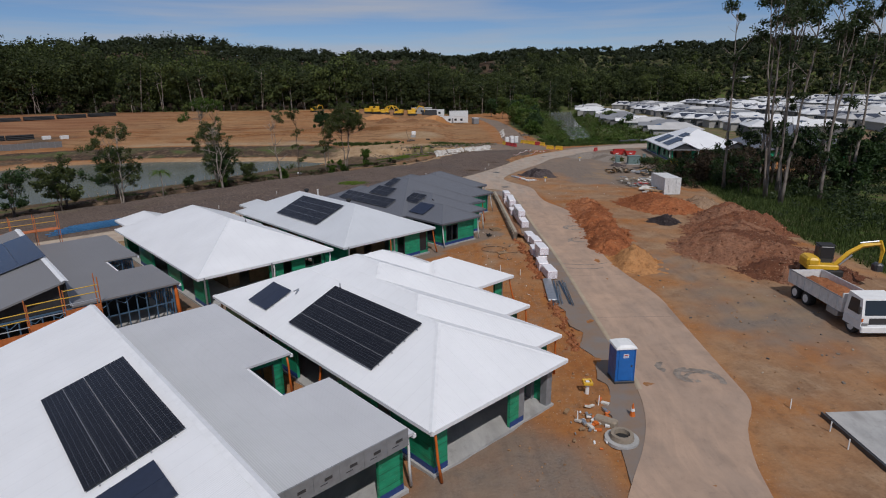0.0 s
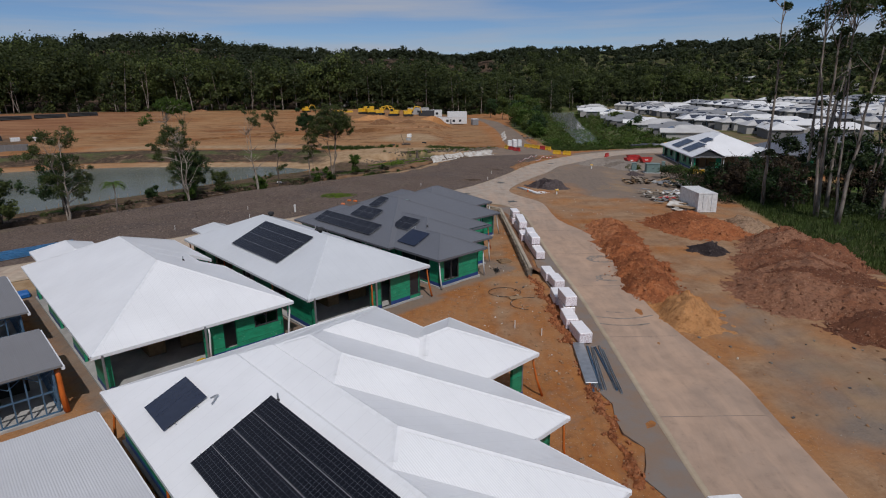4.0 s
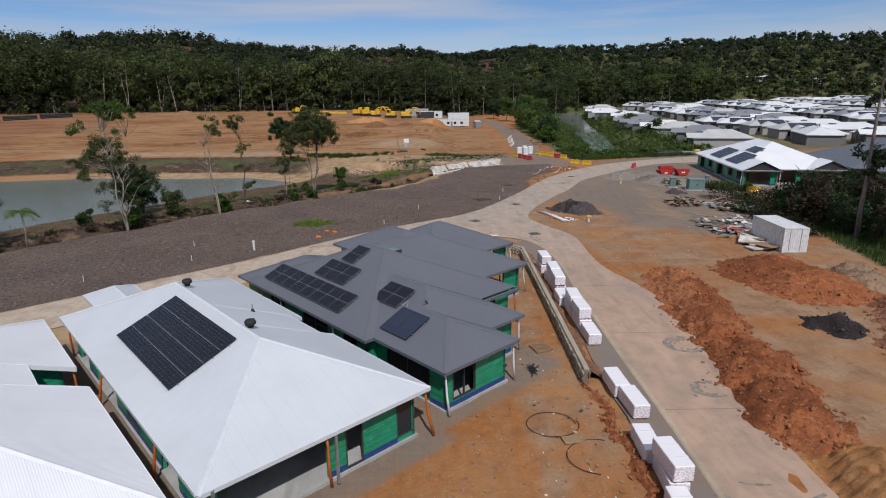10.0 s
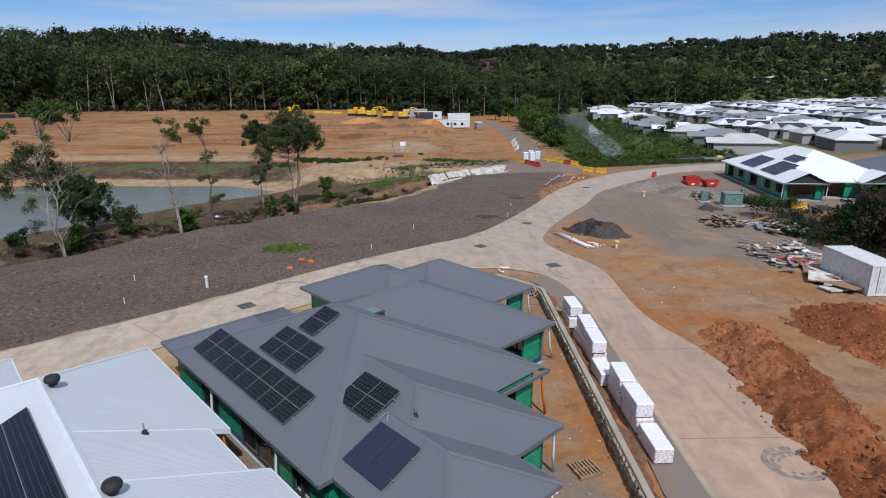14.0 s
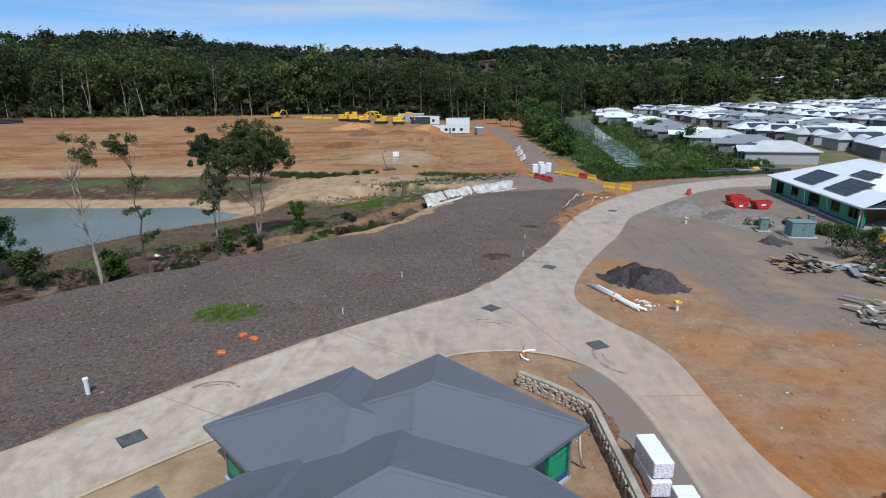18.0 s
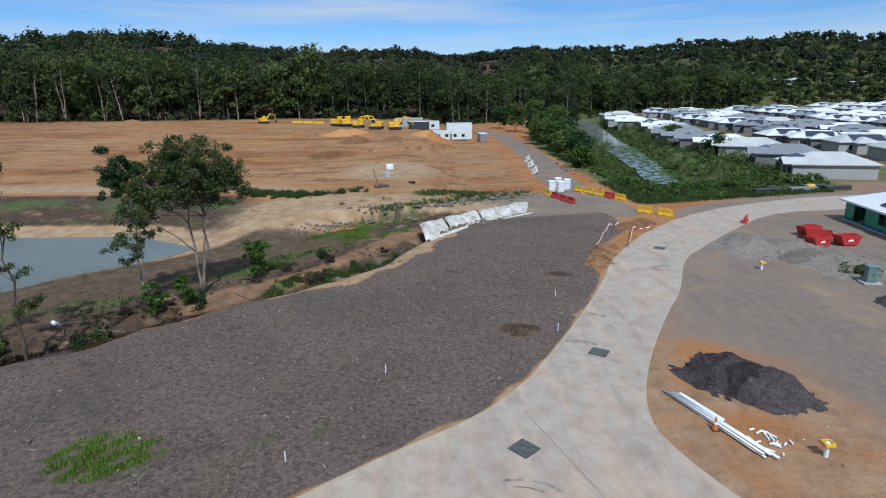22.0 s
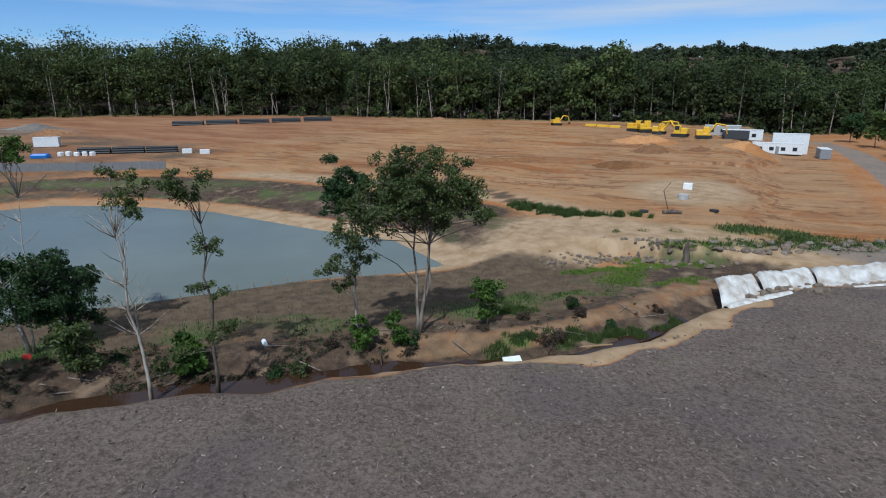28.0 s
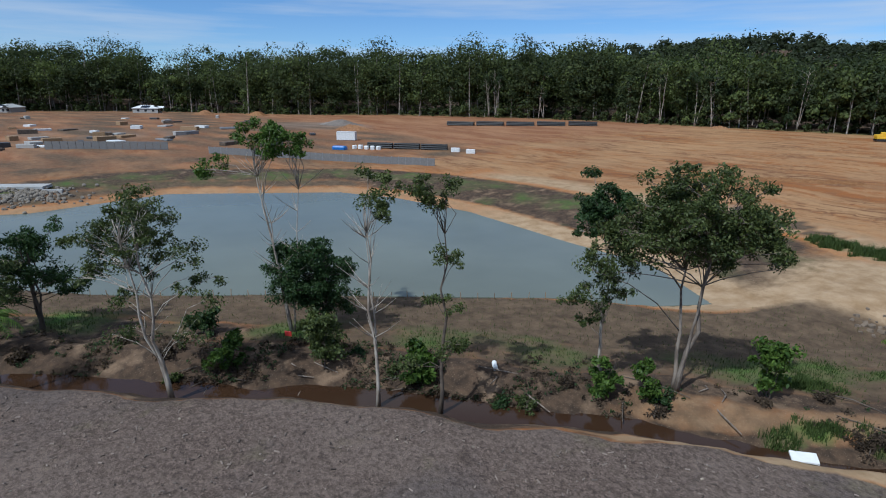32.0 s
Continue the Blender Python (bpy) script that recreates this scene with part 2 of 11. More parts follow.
def ground_mat():
    """Soil of the whole place; the weights of the zones lie in the mesh."""
    n = Nodes("ground", 0.95)
    v = n.world()
    edge = n.math("SUBTRACT", n.noise(v, 0.5, 6, 0.6), 0.5)
    fine, mid, big = n.noise(v, 9.0, 5, 0.7), n.noise(v, 1.4, 6, 0.6), n.noise(v, 0.09, 5, 0.6)

    def zone(name, soft=0.22):
        w = n.math("ADD", n.attr(name), n.math("MULTIPLY", edge, 0.55))
        return n.ramp(w, 0.5 - soft, 0.5 + soft)

    # orange clay, the default
    col = n.mix(n.ramp(mid, 0.3, 0.7), (0.355, 0.150, 0.046, 1), (0.255, 0.094, 0.029, 1))
    col = n.mix(n.ramp(big, 0.42, 0.66), col, (0.35, 0.185, 0.083, 1))
    track = n.noise(n.world((0.9, 0.10, 1)), 1.3, 4)
    col = n.mix(n.math("MULTIPLY", n.ramp(track, 0.5, 0.68), 0.35), col, (0.31, 0.195, 0.110, 1))
    spin = n.t.nodes.new("ShaderNodeMapping")
    spin.inputs["Rotation"].default_value, spin.inputs["Scale"].default_value = (0, 0, 0.9), (1.9, 0.07, 1)
    bend = n.t.nodes.new("ShaderNodeVectorMath")
    bend.operation = "ADD"
    bv = n.t.nodes.new("ShaderNodeCombineXYZ")
    n.put(n.math("MULTIPLY", n.noise(v, 0.03, 2), 9.0), bv.inputs[0])
    n.put(n.math("MULTIPLY", n.noise(n.world((1, 1, 2)), 0.03, 2), 8.0), bv.inputs[1])
    n.put(n.world(), bend.inputs[0])
    n.put(bv.outputs[0], bend.inputs[1])
    n.put(bend.outputs[0], spin.inputs["Vector"])
    rut = n.noise(spin.outputs[0], 1.5, 5, 0.6)
    worn = n.ramp(n.noise(v, 0.22, 5, 0.65), 0.46, 0.62)
    col = n.mix(n.math("MULTIPLY", n.math("MULTIPLY", n.ramp(rut, 0.54, 0.68), worn), 0.22), col, (0.18, 0.085, 0.036, 1))
    spin2 = n.t.nodes.new("ShaderNodeMapping")
    spin2.inputs["Rotation"].default_value, spin2.inputs["Scale"].default_value = (0, 0, -0.25), (1.5, 0.06, 1)
    n.put(bend.outputs[0], spin2.inputs["Vector"])
    rut2 = n.noise(spin2.outputs[0], 1.6, 5, 0.6)
    col = n.mix(n.math("MULTIPLY", n.math("MULTIPLY", n.ramp(rut2, 0.54, 0.66), n.math("SUBTRACT", 1.0, worn)), 0.18), col, (0.31, 0.21, 0.13, 1))
    col = n.mix(n.math("MULTIPLY", n.ramp(n.noise(v, 0.9, 7, 0.72), 0.52, 0.64), 0.5), col, (0.165, 0.085, 0.042, 1))
    col = n.mix(n.math("MULTIPLY", n.ramp(n.noise(v, 0.35, 6, 0.7), 0.56, 0.66), 0.4), col, (0.29, 0.20, 0.135, 1))
    col = n.mix(n.math("MULTIPLY", n.ramp(n.noise(v, 5.5, 5, 0.75), 0.53, 0.62), 0.3), col, (0.15, 0.062, 0.024, 1))
    col = n.mix(n.ramp(n.noise(v, 11.0, 2), 0.67, 0.71), col, (0.44, 0.32, 0.22, 1))
    # tan and brown dust of the driven yard
    dust = n.mix(n.ramp(n.noise(v, 0.45, 7, 0.68), 0.36, 0.62), (0.335, 0.215, 0.125, 1), (0.225, 0.128, 0.070, 1))
    dust = n.mix(n.math("MULTIPLY", n.ramp(rut2, 0.50, 0.66), 0.22), dust, (0.165, 0.100, 0.062, 1))
    dust = n.mix(n.math("MULTIPLY", n.ramp(n.noise(v, 1.2, 8, 0.75), 0.50, 0.62), 0.45), dust, (0.36, 0.245, 0.155, 1))
    dust = n.mix(n.math("MULTIPLY", n.ramp(rut, 0.53, 0.66), 0.2), dust, (0.37, 0.255, 0.165, 1))
    dust = n.mix(n.math("MULTIPLY", n.ramp(n.noise(v, 4.5, 6, 0.75), 0.52, 0.62), 0.4), dust, (0.15, 0.085, 0.048, 1))
    col = n.mix(zone("dust", 0.35), col, dust)
    # graded pad beyond the pond: long streaks
    warp = n.t.nodes.new("ShaderNodeVectorMath")
    warp.operation = "ADD"
    n.put(n.world((0.022, 0.12, 1)), warp.inputs[0])
    wv = n.t.nodes.new("ShaderNodeCombineXYZ")
    n.put(n.math("MULTIPLY", n.noise(v, 0.02, 3), 3.2), wv.inputs[1])
    n.put(wv.outputs[0], warp.inputs[1])
    streak = n.noise(warp.outputs[0], 1.0, 7, 0.68)
    pad = n.mix(n.ramp(streak, 0.42, 0.55), (0.335, 0.195, 0.092, 1), (0.245, 0.092, 0.027, 1))
    pad = n.mix(n.ramp(n.noise(v, 0.06, 5), 0.5, 0.68), pad, (0.29, 0.165, 0.078, 1))
    pad = n.mix(n.math("MULTIPLY", n.ramp(n.noise(warp.outputs[0], 3.2, 5), 0.53, 0.64), 0.7), pad, (0.165, 0.078, 0.034, 1))
    pad = n.mix(n.math("MULTIPLY", n.ramp(n.noise(v, 0.28, 7, 0.72), 0.44, 0.62), 0.6), pad, (0.20, 0.105, 0.048, 1))
    pad = n.mix(n.math("MULTIPLY", n.ramp(n.noise(v, 0.035, 5, 0.6), 0.50, 0.60), 0.6), pad, (0.27, 0.160, 0.080, 1))
    pad = n.mix(n.ramp(n.noise(v, 3.0, 3), 0.66, 0.72), pad, (0.40, 0.26, 0.14, 1))
    line = n.noise(warp.outputs[0], 2.1, 4, 0.5)
    ridge = n.math("SUBTRACT", 1.0, n.math("MULTIPLY", n.math("ABSOLUTE", n.math("SUBTRACT", line, 0.5)), 14.0))
    pad = n.mix(n.math("MULTIPLY", n.ramp(ridge, 0.2, 0.9), n.ramp(n.noise(v, 0.05, 4), 0.42, 0.55)), pad, (0.15, 0.070, 0.032, 1))
    line2 = n.noise(warp.outputs[0], 1.3, 6, 0.6)
    ridge2 = n.math("SUBTRACT", 1.0, n.math("MULTIPLY", n.math("ABSOLUTE", n.math("SUBTRACT", line2, 0.54)), 11.0))
    pad = n.mix(n.math("MULTIPLY", n.ramp(ridge2, 0.2, 0.9), 0.6), pad, (0.35, 0.205, 0.098, 1))
    # redder cut earth on the far western works
    far_red = n.ramp(n.math("ADD", n.math("MULTIPLY", n.sep(v)[0], -0.005), n.math("MULTIPLY", big, 0.5)), 0.80, 1.15)
    pad = n.mix(n.math("MULTIPLY", far_red, 0.75), pad, n.mix(n.ramp(streak, 0.42, 0.58), (0.27, 0.135, 0.070, 1), (0.185, 0.078, 0.038, 1)))
    col = n.mix(zone("pad"), col, pad)
    # grey crushed gravel
    grav = n.mix(n.ramp(fine, 0.3, 0.7), (0.114, 0.092, 0.076, 1), (0.225, 0.184, 0.152, 1))
    grav = n.mix(n.ramp(mid, 0.35, 0.7), grav, (0.225, 0.170, 0.126, 1))
    grav = n.mix(n.math("MULTIPLY", n.ramp(rut2, 0.50, 0.62), 0.4), grav, (0.13, 0.107, 0.09, 1))
    grav = n.mix(n.math("MULTIPLY", n.ramp(n.noise(v, 0.13, 6, 0.65), 0.45, 0.60), 0.7), grav, (0.235, 0.175, 0.130, 1))
    col = n.mix(zone("gravel", 0.35), col, grav)
    # pale sand and silt
    sand = n.mix(n.ramp(n.noise(v, 0.5, 7, 0.65), 0.36, 0.64), (0.385, 0.272, 0.163, 1), (0.26, 0.168, 0.088, 1))
    sand = n.mix(n.math("MULTIPLY", n.ramp(fine, 0.5, 0.8), 0.3), sand, (0.24, 0.16, 0.095, 1))
    col = n.mix(zone("sand"), col, sand)
    # brown earth of the pond's banks
    bro = n.mix(n.ramp(n.noise(v, 0.8, 7, 0.68), 0.36, 0.64), (0.135, 0.093, 0.057, 1), (0.068, 0.046, 0.029, 1))
    bro = n.mix(n.math("MULTIPLY", n.ramp(fine, 0.55, 0.75), 0.4), bro, (0.09, 0.065, 0.045, 1))
    col = n.mix(zone("brown", 0.3), col, bro)
    # dark bank soil and leaf litter
    bank = n.mix(n.ramp(mid, 0.3, 0.68), (0.100, 0.064, 0.040, 1), (0.035, 0.025, 0.018, 1))
    bank = n.mix(n.ramp(n.noise(v, 0.45, 6), 0.55, 0.7), bank, (0.20, 0.135, 0.085, 1))
    bank = n.mix(n.math("MULTIPLY", n.ramp(fine, 0.56, 0.72), 0.6), bank, (0.030, 0.024, 0.018, 1))
    bank = n.mix(n.ramp(n.noise(v, 16.0, 2), 0.66, 0.72), bank, (0.26, 0.20, 0.14, 1))
    col = n.mix(zone("bank"), col, bank)
    # mulched batter: grey-brown chips
    chip = n.voronoi(n.world((1.0, 1.2, 1)), 9.0, "Color")
    grit = n.noise(v, 17.0, 4, 0.8)
    chips = n.math("ADD", n.math("MULTIPLY", n.sep(chip)[0], 0.45), n.math("MULTIPLY", n.math("SUBTRACT", n.math("MULTIPLY", grit, 2.2), 0.55), 0.55))
    mul = n.mix(n.ramp(chips, 0.15, 0.95), (0.044, 0.031, 0.025, 1), (0.240, 0.178, 0.142, 1))
    mul = n.mix(n.math("MULTIPLY", n.ramp(n.noise(v, 0.16, 6, 0.65), 0.40, 0.66), 0.5), mul, (0.195, 0.150, 0.122, 1))
    mul = n.mix(n.math("MULTIPLY", n.ramp(n.noise(v, 0.075, 4, 0.6), 0.52, 0.64), 0.4), mul, (0.088, 0.078, 0.076, 1))
    mul = n.mix(n.math("MULTIPLY", n.ramp(n.noise(v, 0.24, 7, 0.7), 0.57, 0.66), 0.4), mul, (0.16, 0.135, 0.075, 1))
    mul = n.mix(n.math("MULTIPLY", n.ramp(n.noise(v, 3.0, 5, 0.7), 0.48, 0.60), 0.6), mul, (0.050, 0.036, 0.029, 1))
    mul = n.mix(n.math("MULTIPLY", n.ramp(n.noise(v, 1.1, 6, 0.7), 0.52, 0.64), 0.35), mul, (0.20, 0.15, 0.118, 1))
    mul = n.mix(n.math("MULTIPLY", n.ramp(n.noise(v, 0.33, 3), 0.64, 0.72), 0.55), mul, (0.055, 0.040, 0.032, 1))
    mul = n.mix(n.ramp(n.noise(v, 28.0, 2), 0.71, 0.76), mul, (0.36, 0.30, 0.25, 1))
    col = n.mix(zone("mulch", 0.12), col, mul)
    # grass and weeds
    gra = n.mix(n.ramp(fine, 0.3, 0.7), (0.035, 0.075, 0.012, 1), (0.095, 0.165, 0.032, 1))
    gra = n.mix(n.ramp(n.noise(v, 0.35, 6, 0.65), 0.38, 0.60), gra, (0.105, 0.088, 0.045, 1))
    col = n.mix(zone("grass", 0.3), col, gra)
    h = n.math("ADD", n.math("MULTIPLY", mid, 0.7), n.math("ADD", n.math("MULTIPLY", fine, 0.25), n.math("MULTIPLY", chips, n.math("MULTIPLY", n.attr("mulch"), 0.5))))
    n.bump(h, 0.75, 0.16)
    n.b.inputs["Specular IOR Level"].default_value = 0.15
    return n.color(col)


def concrete_mat(name, c1, c2, stain=(0.12, 0.10, 0.085), clean=None):
    n = Nodes(name, 0.85)
    v = n.world()
    big, mid, fine = n.noise(v, 0.11, 6, 0.62), n.noise(v, 0.8, 6, 0.6), n.noise(v, 14, 3)
    col = n.mix(n.ramp(big, 0.38, 0.62), (*c1, 1), (*c2, 1))
    if clean:
        # red dust lies on the site end; the junction is washed grey
        far = n.math("ADD", n.math("MULTIPLY", n.sep(v)[1], 0.05), n.math("MULTIPLY", big, 1.2))
        col = n.mix(n.ramp(n.math("MULTIPLY", far, 0.1), 0.46, 0.58), col, (*clean, 1))
        west = n.math("ADD", n.math("MULTIPLY", n.sep(v)[0], -0.05), n.math("MULTIPLY", big, 0.6))
        col = n.mix(n.math("MULTIPLY", n.ramp(west, 0.2, 0.75), 0.85), col, (0.50, 0.425, 0.33, 1))
    col = n.mix(n.math("MULTIPLY", n.ramp(mid, 0.44, 0.66), 0.55), col, (*(x * 0.74 for x in c2), 1))
    col = n.mix(n.math("MULTIPLY", n.ramp(n.noise(n.world((1.0, 0.5, 1)), 0.45, 7, 0.72), 0.50, 0.62), 0.32), col, (c2[0] * 0.72, c2[1] * 0.78, c2[2] * 0.84, 1))
    col = n.mix(n.math("MULTIPLY", n.ramp(n.noise(v, 2.6, 6, 0.75), 0.55, 0.66), 0.35), col, (*(x * 0.55 for x in c2), 1))
    sweep = n.noise(n.world((0.55, 0.09, 1)), 1.4, 6, 0.66)
    col = n.mix(n.math("MULTIPLY", n.ramp(sweep, 0.48, 0.66), 0.45), col, (*(x * 1.18 for x in c1), 1))
    bend, bv = n.t.nodes.new("ShaderNodeVectorMath"), n.t.nodes.new("ShaderNodeCombineXYZ")
    bend.operation = "ADD"
    n.put(n.math("MULTIPLY", n.noise(v, 0.045, 2), 16.0), bv.inputs[0])
    n.put(n.math("MULTIPLY", n.noise(n.world((1, 1, 3)), 0.05, 2), 14.0), bv.inputs[1])
    n.put(n.world(), bend.inputs[0])
    n.put(bv.outputs[0], bend.inputs[1])
    for turn_, lo, tint in ((-0.62, 0.50, 0.70), (-0.05, 0.53, 1.14), (0.55, 0.54, 0.66)):
        mp = n.t.nodes.new("ShaderNodeMapping")
        mp.inputs["Rotation"].default_value, mp.inputs["Scale"].default_value = (0, 0, turn_), (1.1, 0.055, 1)
        n.put(bend.outputs[0], mp.inputs["Vector"])
        col = n.mix(n.math("MULTIPLY", n.ramp(n.noise(mp.outputs[0], 1.5, 7, 0.72), lo, lo + 0.12), 0.20), col, (c2[0] * tint, c2[1] * tint * 1.02, c2[2] * tint * 1.05, 1))
    loop = n.noise(n.world((0.7, 0.16, 1)), 1.0, 4)
    col = n.mix(n.math("MULTIPLY", n.ramp(loop, 0.60, 0.72), 0.35), col, (*stain, 1))
    col = n.mix(n.math("MULTIPLY", fine, 0.25), col, (*(x * 0.6 for x in c1), 1))
    n.bump(fine, 0.25, 0.01)
    n.b.inputs["Specular IOR Level"].default_value = 0.2
    return n.color(col)


def water_mat(name, c, rough=0.06, wave=0.05):
    n = Nodes(name, rough)
    n.bump(n.noise(n.world(), 1.3, 4), wave, 0.05)
    n.b.inputs["IOR"].default_value = 1.33
    return n.color(n.mix(n.ramp(n.noise(n.world(), 0.05, 4), 0.35, 0.7), (*c, 1), (*(x * 0.8 for x in c), 1)))


def pack_mat():
    """Printed white plastic round a pack of bricks: purple-grey print that cannot be read."""
    n = Nodes("brick_wrap", 0.35)
    p = n.coord("Object")
    band = n.noise(n.coord("Object", (6, 6, 14)), 1.6, 3)
    zz = n.sep(p)[2]
    print_ = n.math("MULTIPLY", n.ramp(band, 0.49, 0.56), n.math("LESS_THAN", zz, 0.76))
    col = n.mix(n.math("MULTIPLY", print_, 0.62), (0.78, 0.755, 0.76, 1), (0.36, 0.20, 0.25, 1))
    n.bump(n.noise(p, 7, 4), 0.4, 0.03)
    return n.color(col)


def pile_mat(name, a, b, stone):
    n = Nodes(name, 0.95)
    v = n.world()
    col = n.mix(n.ramp(n.noise(v, 0.9, 7, 0.68), 0.38, 0.60), (*a, 1), (*b, 1))
    load = n.math("ADD", n.attr("tone"), n.math("MULTIPLY", n.math("SUBTRACT", n.noise(v, 0.8, 4), 0.5), 0.5))
    col = n.mix(n.math("MULTIPLY", n.ramp(load, 0.55, 0.75), 0.7), col, (*(x * 0.68 for x in b), 1))
    col = n.mix(n.math("MULTIPLY", n.ramp(n.math("SUBTRACT", 0.4, load), 0.02, 0.2), 0.45), col, (*(0.6 * x + 0.4 * y for x, y in zip(a, stone)), 1))
    col = n.mix(n.math("MULTIPLY", n.ramp(n.noise(v, 3.5, 6, 0.75), 0.49, 0.60), 0.6), col, (*(x * 0.55 for x in b), 1))
    lump = n.voronoi(v, 3.2)
    col = n.mix(n.ramp(n.noise(v, 6.0, 3), 0.62, 0.74), col, (*stone, 1))
    n.bump(n.math("SUBTRACT", n.noise(v, 8.0, 6, 0.75), n.math("MULTIPLY", lump, 0.25)), 0.9, 0.16)
    n.b.inputs["Specular IOR Level"].default_value = 0.12
    return n.color(col)


M_GROUND = ground_mat()
M_ROAD = concrete_mat("road_concrete", (0.455, 0.315, 0.222), (0.37, 0.272, 0.205), clean=(0.40, 0.348, 0.288))
M_SLAB = concrete_mat("slab_concrete", (0.46, 0.45, 0.43), (0.36, 0.35, 0.33))
M_VERGE = plain("crusher_dust", (0.195, 0.168, 0.148), 0.95, vary=0.2, scale=0.7, bump=0.5, dirt=(0.235, 0.145, 0.085))
M_ROOF_W = roof_metal("roof_white", (0.77, 0.775, 0.78), 0.40)
M_ROOF_C = roof_metal("roof_silver_white", (0.58, 0.60, 0.62), 0.40)
M_ROOF_G = roof_metal("roof_grey", (0.125, 0.131, 0.147), 0.40)
M_ROOF_M = roof_metal("roof_mid_grey", (0.20, 0.195, 0.195), 0.45)
M_ROOF_PG = roof_metal("roof_pale_grey", (0.53, 0.535, 0.55), 0.5)
M_CAP_W = plain("cap_white", (0.76, 0.765, 0.77), 0.42, vary=0.05)
M_CAP_C = plain("cap_silver_white", (0.62, 0.64, 0.66), 0.42, vary=0.05)
M_CAP_G = plain("cap_grey", (0.125, 0.13, 0.145), 0.38, vary=0.05)
M_WRAP = wrap_mat()
M_BLUE = plain("blue_membrane", (0.02, 0.055, 0.20), 0.5)
# near-black that puts the framed shell's inside shade into the colour
M_INNER_SHADE = plain("interior_shade", (0.035, 0.034, 0.033), 0.9)
M_TIMBER = plain("raw_timber", (0.33, 0.21, 0.11), 0.85, vary=0.2, scale=5)
M_STEELBLUE = plain("blue_steel_frame", (0.10, 0.19, 0.30), 0.45, 0.3)
M_GALV = plain("galvanised_steel", (0.42, 0.44, 0.46), 0.4, 0.7)
M_ORANGE = plain("orange_plastic", (0.62, 0.145, 0.02), 0.5)
M_ORANGE2 = plain("orange_board", (0.55, 0.16, 0.04), 0.7, vary=0.2)
M_WHITE = plain("white_plastic", (0.78, 0.78, 0.76), 0.45, vary=0.06)
M_WHITED = plain("white_paint", (0.72, 0.72, 0.70), 0.5, vary=0.12)
M_YELLOW = plain("yellow_paint", (0.72, 0.42, 0.02), 0.45, vary=0.12)
M_RED = plain("red_paint", (0.48, 0.035, 0.03), 0.5, vary=0.15)
M_BLACK = plain("black_rubber", (0.018, 0.018, 0.018), 0.75)
M_CHARC = plain("charcoal_frame", (0.045, 0.047, 0.05), 0.4)
M_POST = plain("grey_cladding", (0.23, 0.235, 0.24), 0.55)
M_LOO = plain("blue_shell", (0.015, 0.13, 0.42), 0.4, vary=0.08)
M_GREEN = plain("green_steel_box", (0.16, 0.23, 0.215), 0.5)
M_CELL = panel_mat()
M_CELL_DARK = panel_mat("solar_cells_black", framed=False)
M_HOTW = plain("collector_glass", (0.022, 0.03, 0.055), 0.14, vary=0.1)
M_PACK = pack_mat()
M_LID = plain("iron_lid", (0.105, 0.108, 0.098), 0.7, vary=0.3, scale=4)
def stone_mat():
    n = Nodes("wall_stone", 0.9)
    base = n.mix(n.rand(), (0.13, 0.105, 0.08, 1), (0.47, 0.39, 0.29, 1))
    base = n.mix(n.math("MULTIPLY", n.ramp(n.noise(n.world(), 7.0, 5), 0.4, 0.7), 0.5), base, (0.16, 0.13, 0.10, 1))
    n.bump(n.noise(n.world(), 18, 4), 0.6, 0.03)
    return n.color(base)


M_STONE = stone_mat()
M_COPING = concrete_mat("coping_concrete", (0.42, 0.36, 0.28), (0.33, 0.28, 0.21))
M_MORTAR = plain("wall_mortar", (0.20, 0.165, 0.125), 0.95, vary=0.15)
M_ROCK = plain("grey_rock", (0.23, 0.195, 0.155), 0.9, vary=0.25, scale=1.6, bump=0.6)
M_MUDROCK = plain("muddy_rock", (0.20, 0.15, 0.105), 0.95, vary=0.3, scale=1.6, bump=0.6)
M_CLOTH = plain("dirty_white_cloth", (0.58, 0.56, 0.52), 0.85, vary=0.16, scale=0.9, dirt=(0.26, 0.20, 0.14), bump=0.35)
M_FABRIC = plain("white_geotextile", (0.70, 0.68, 0.63), 0.8, vary=0.2, scale=1.6, dirt=(0.30, 0.225, 0.15), bump=0.6)
M_RED_SOIL = pile_mat("red_soil", (0.405, 0.142, 0.054), (0.275, 0.092, 0.038), (0.50, 0.29, 0.16))
M_BROWN_SOIL = pile_mat("brown_soil", (0.275, 0.112, 0.056), (0.180, 0.074, 0.042), (0.46, 0.32, 0.22))
M_TAN_SOIL = pile_mat("tan_soil", (0.54, 0.262, 0.098), (0.44, 0.200, 0.072), (0.44, 0.28, 0.155))
M_BLACK_SOIL = pile_mat("black_soil", (0.085, 0.066, 0.064), (0.044, 0.034, 0.034), (0.20, 0.17, 0.16))
M_GREY_SOIL = pile_mat("grey_soil", (0.25, 0.212, 0.182), (0.205, 0.172, 0.146), (0.30, 0.255, 0.215))
M_LEAF_A = leaf_mat("gum_leaves", (0.034, 0.052, 0.016), (0.130, 0.155, 0.046))
M_LEAF_W = leaf_mat("wetland_leaves", (0.050, 0.080, 0.018), (0.170, 0.215, 0.055))
M_LEAF_B = leaf_mat("dark_leaves", (0.020, 0.045, 0.014), (0.062, 0.105, 0.032))
M_LEAF_C = leaf_mat("fresh_leaves", (0.036, 0.072, 0.012), (0.120, 0.190, 0.032))
M_LEAF_F = wood_mat("forest_leaves", (0.024, 0.035, 0.014), (0.070, 0.086, 0.031), (0.165, 0.205, 0.058))
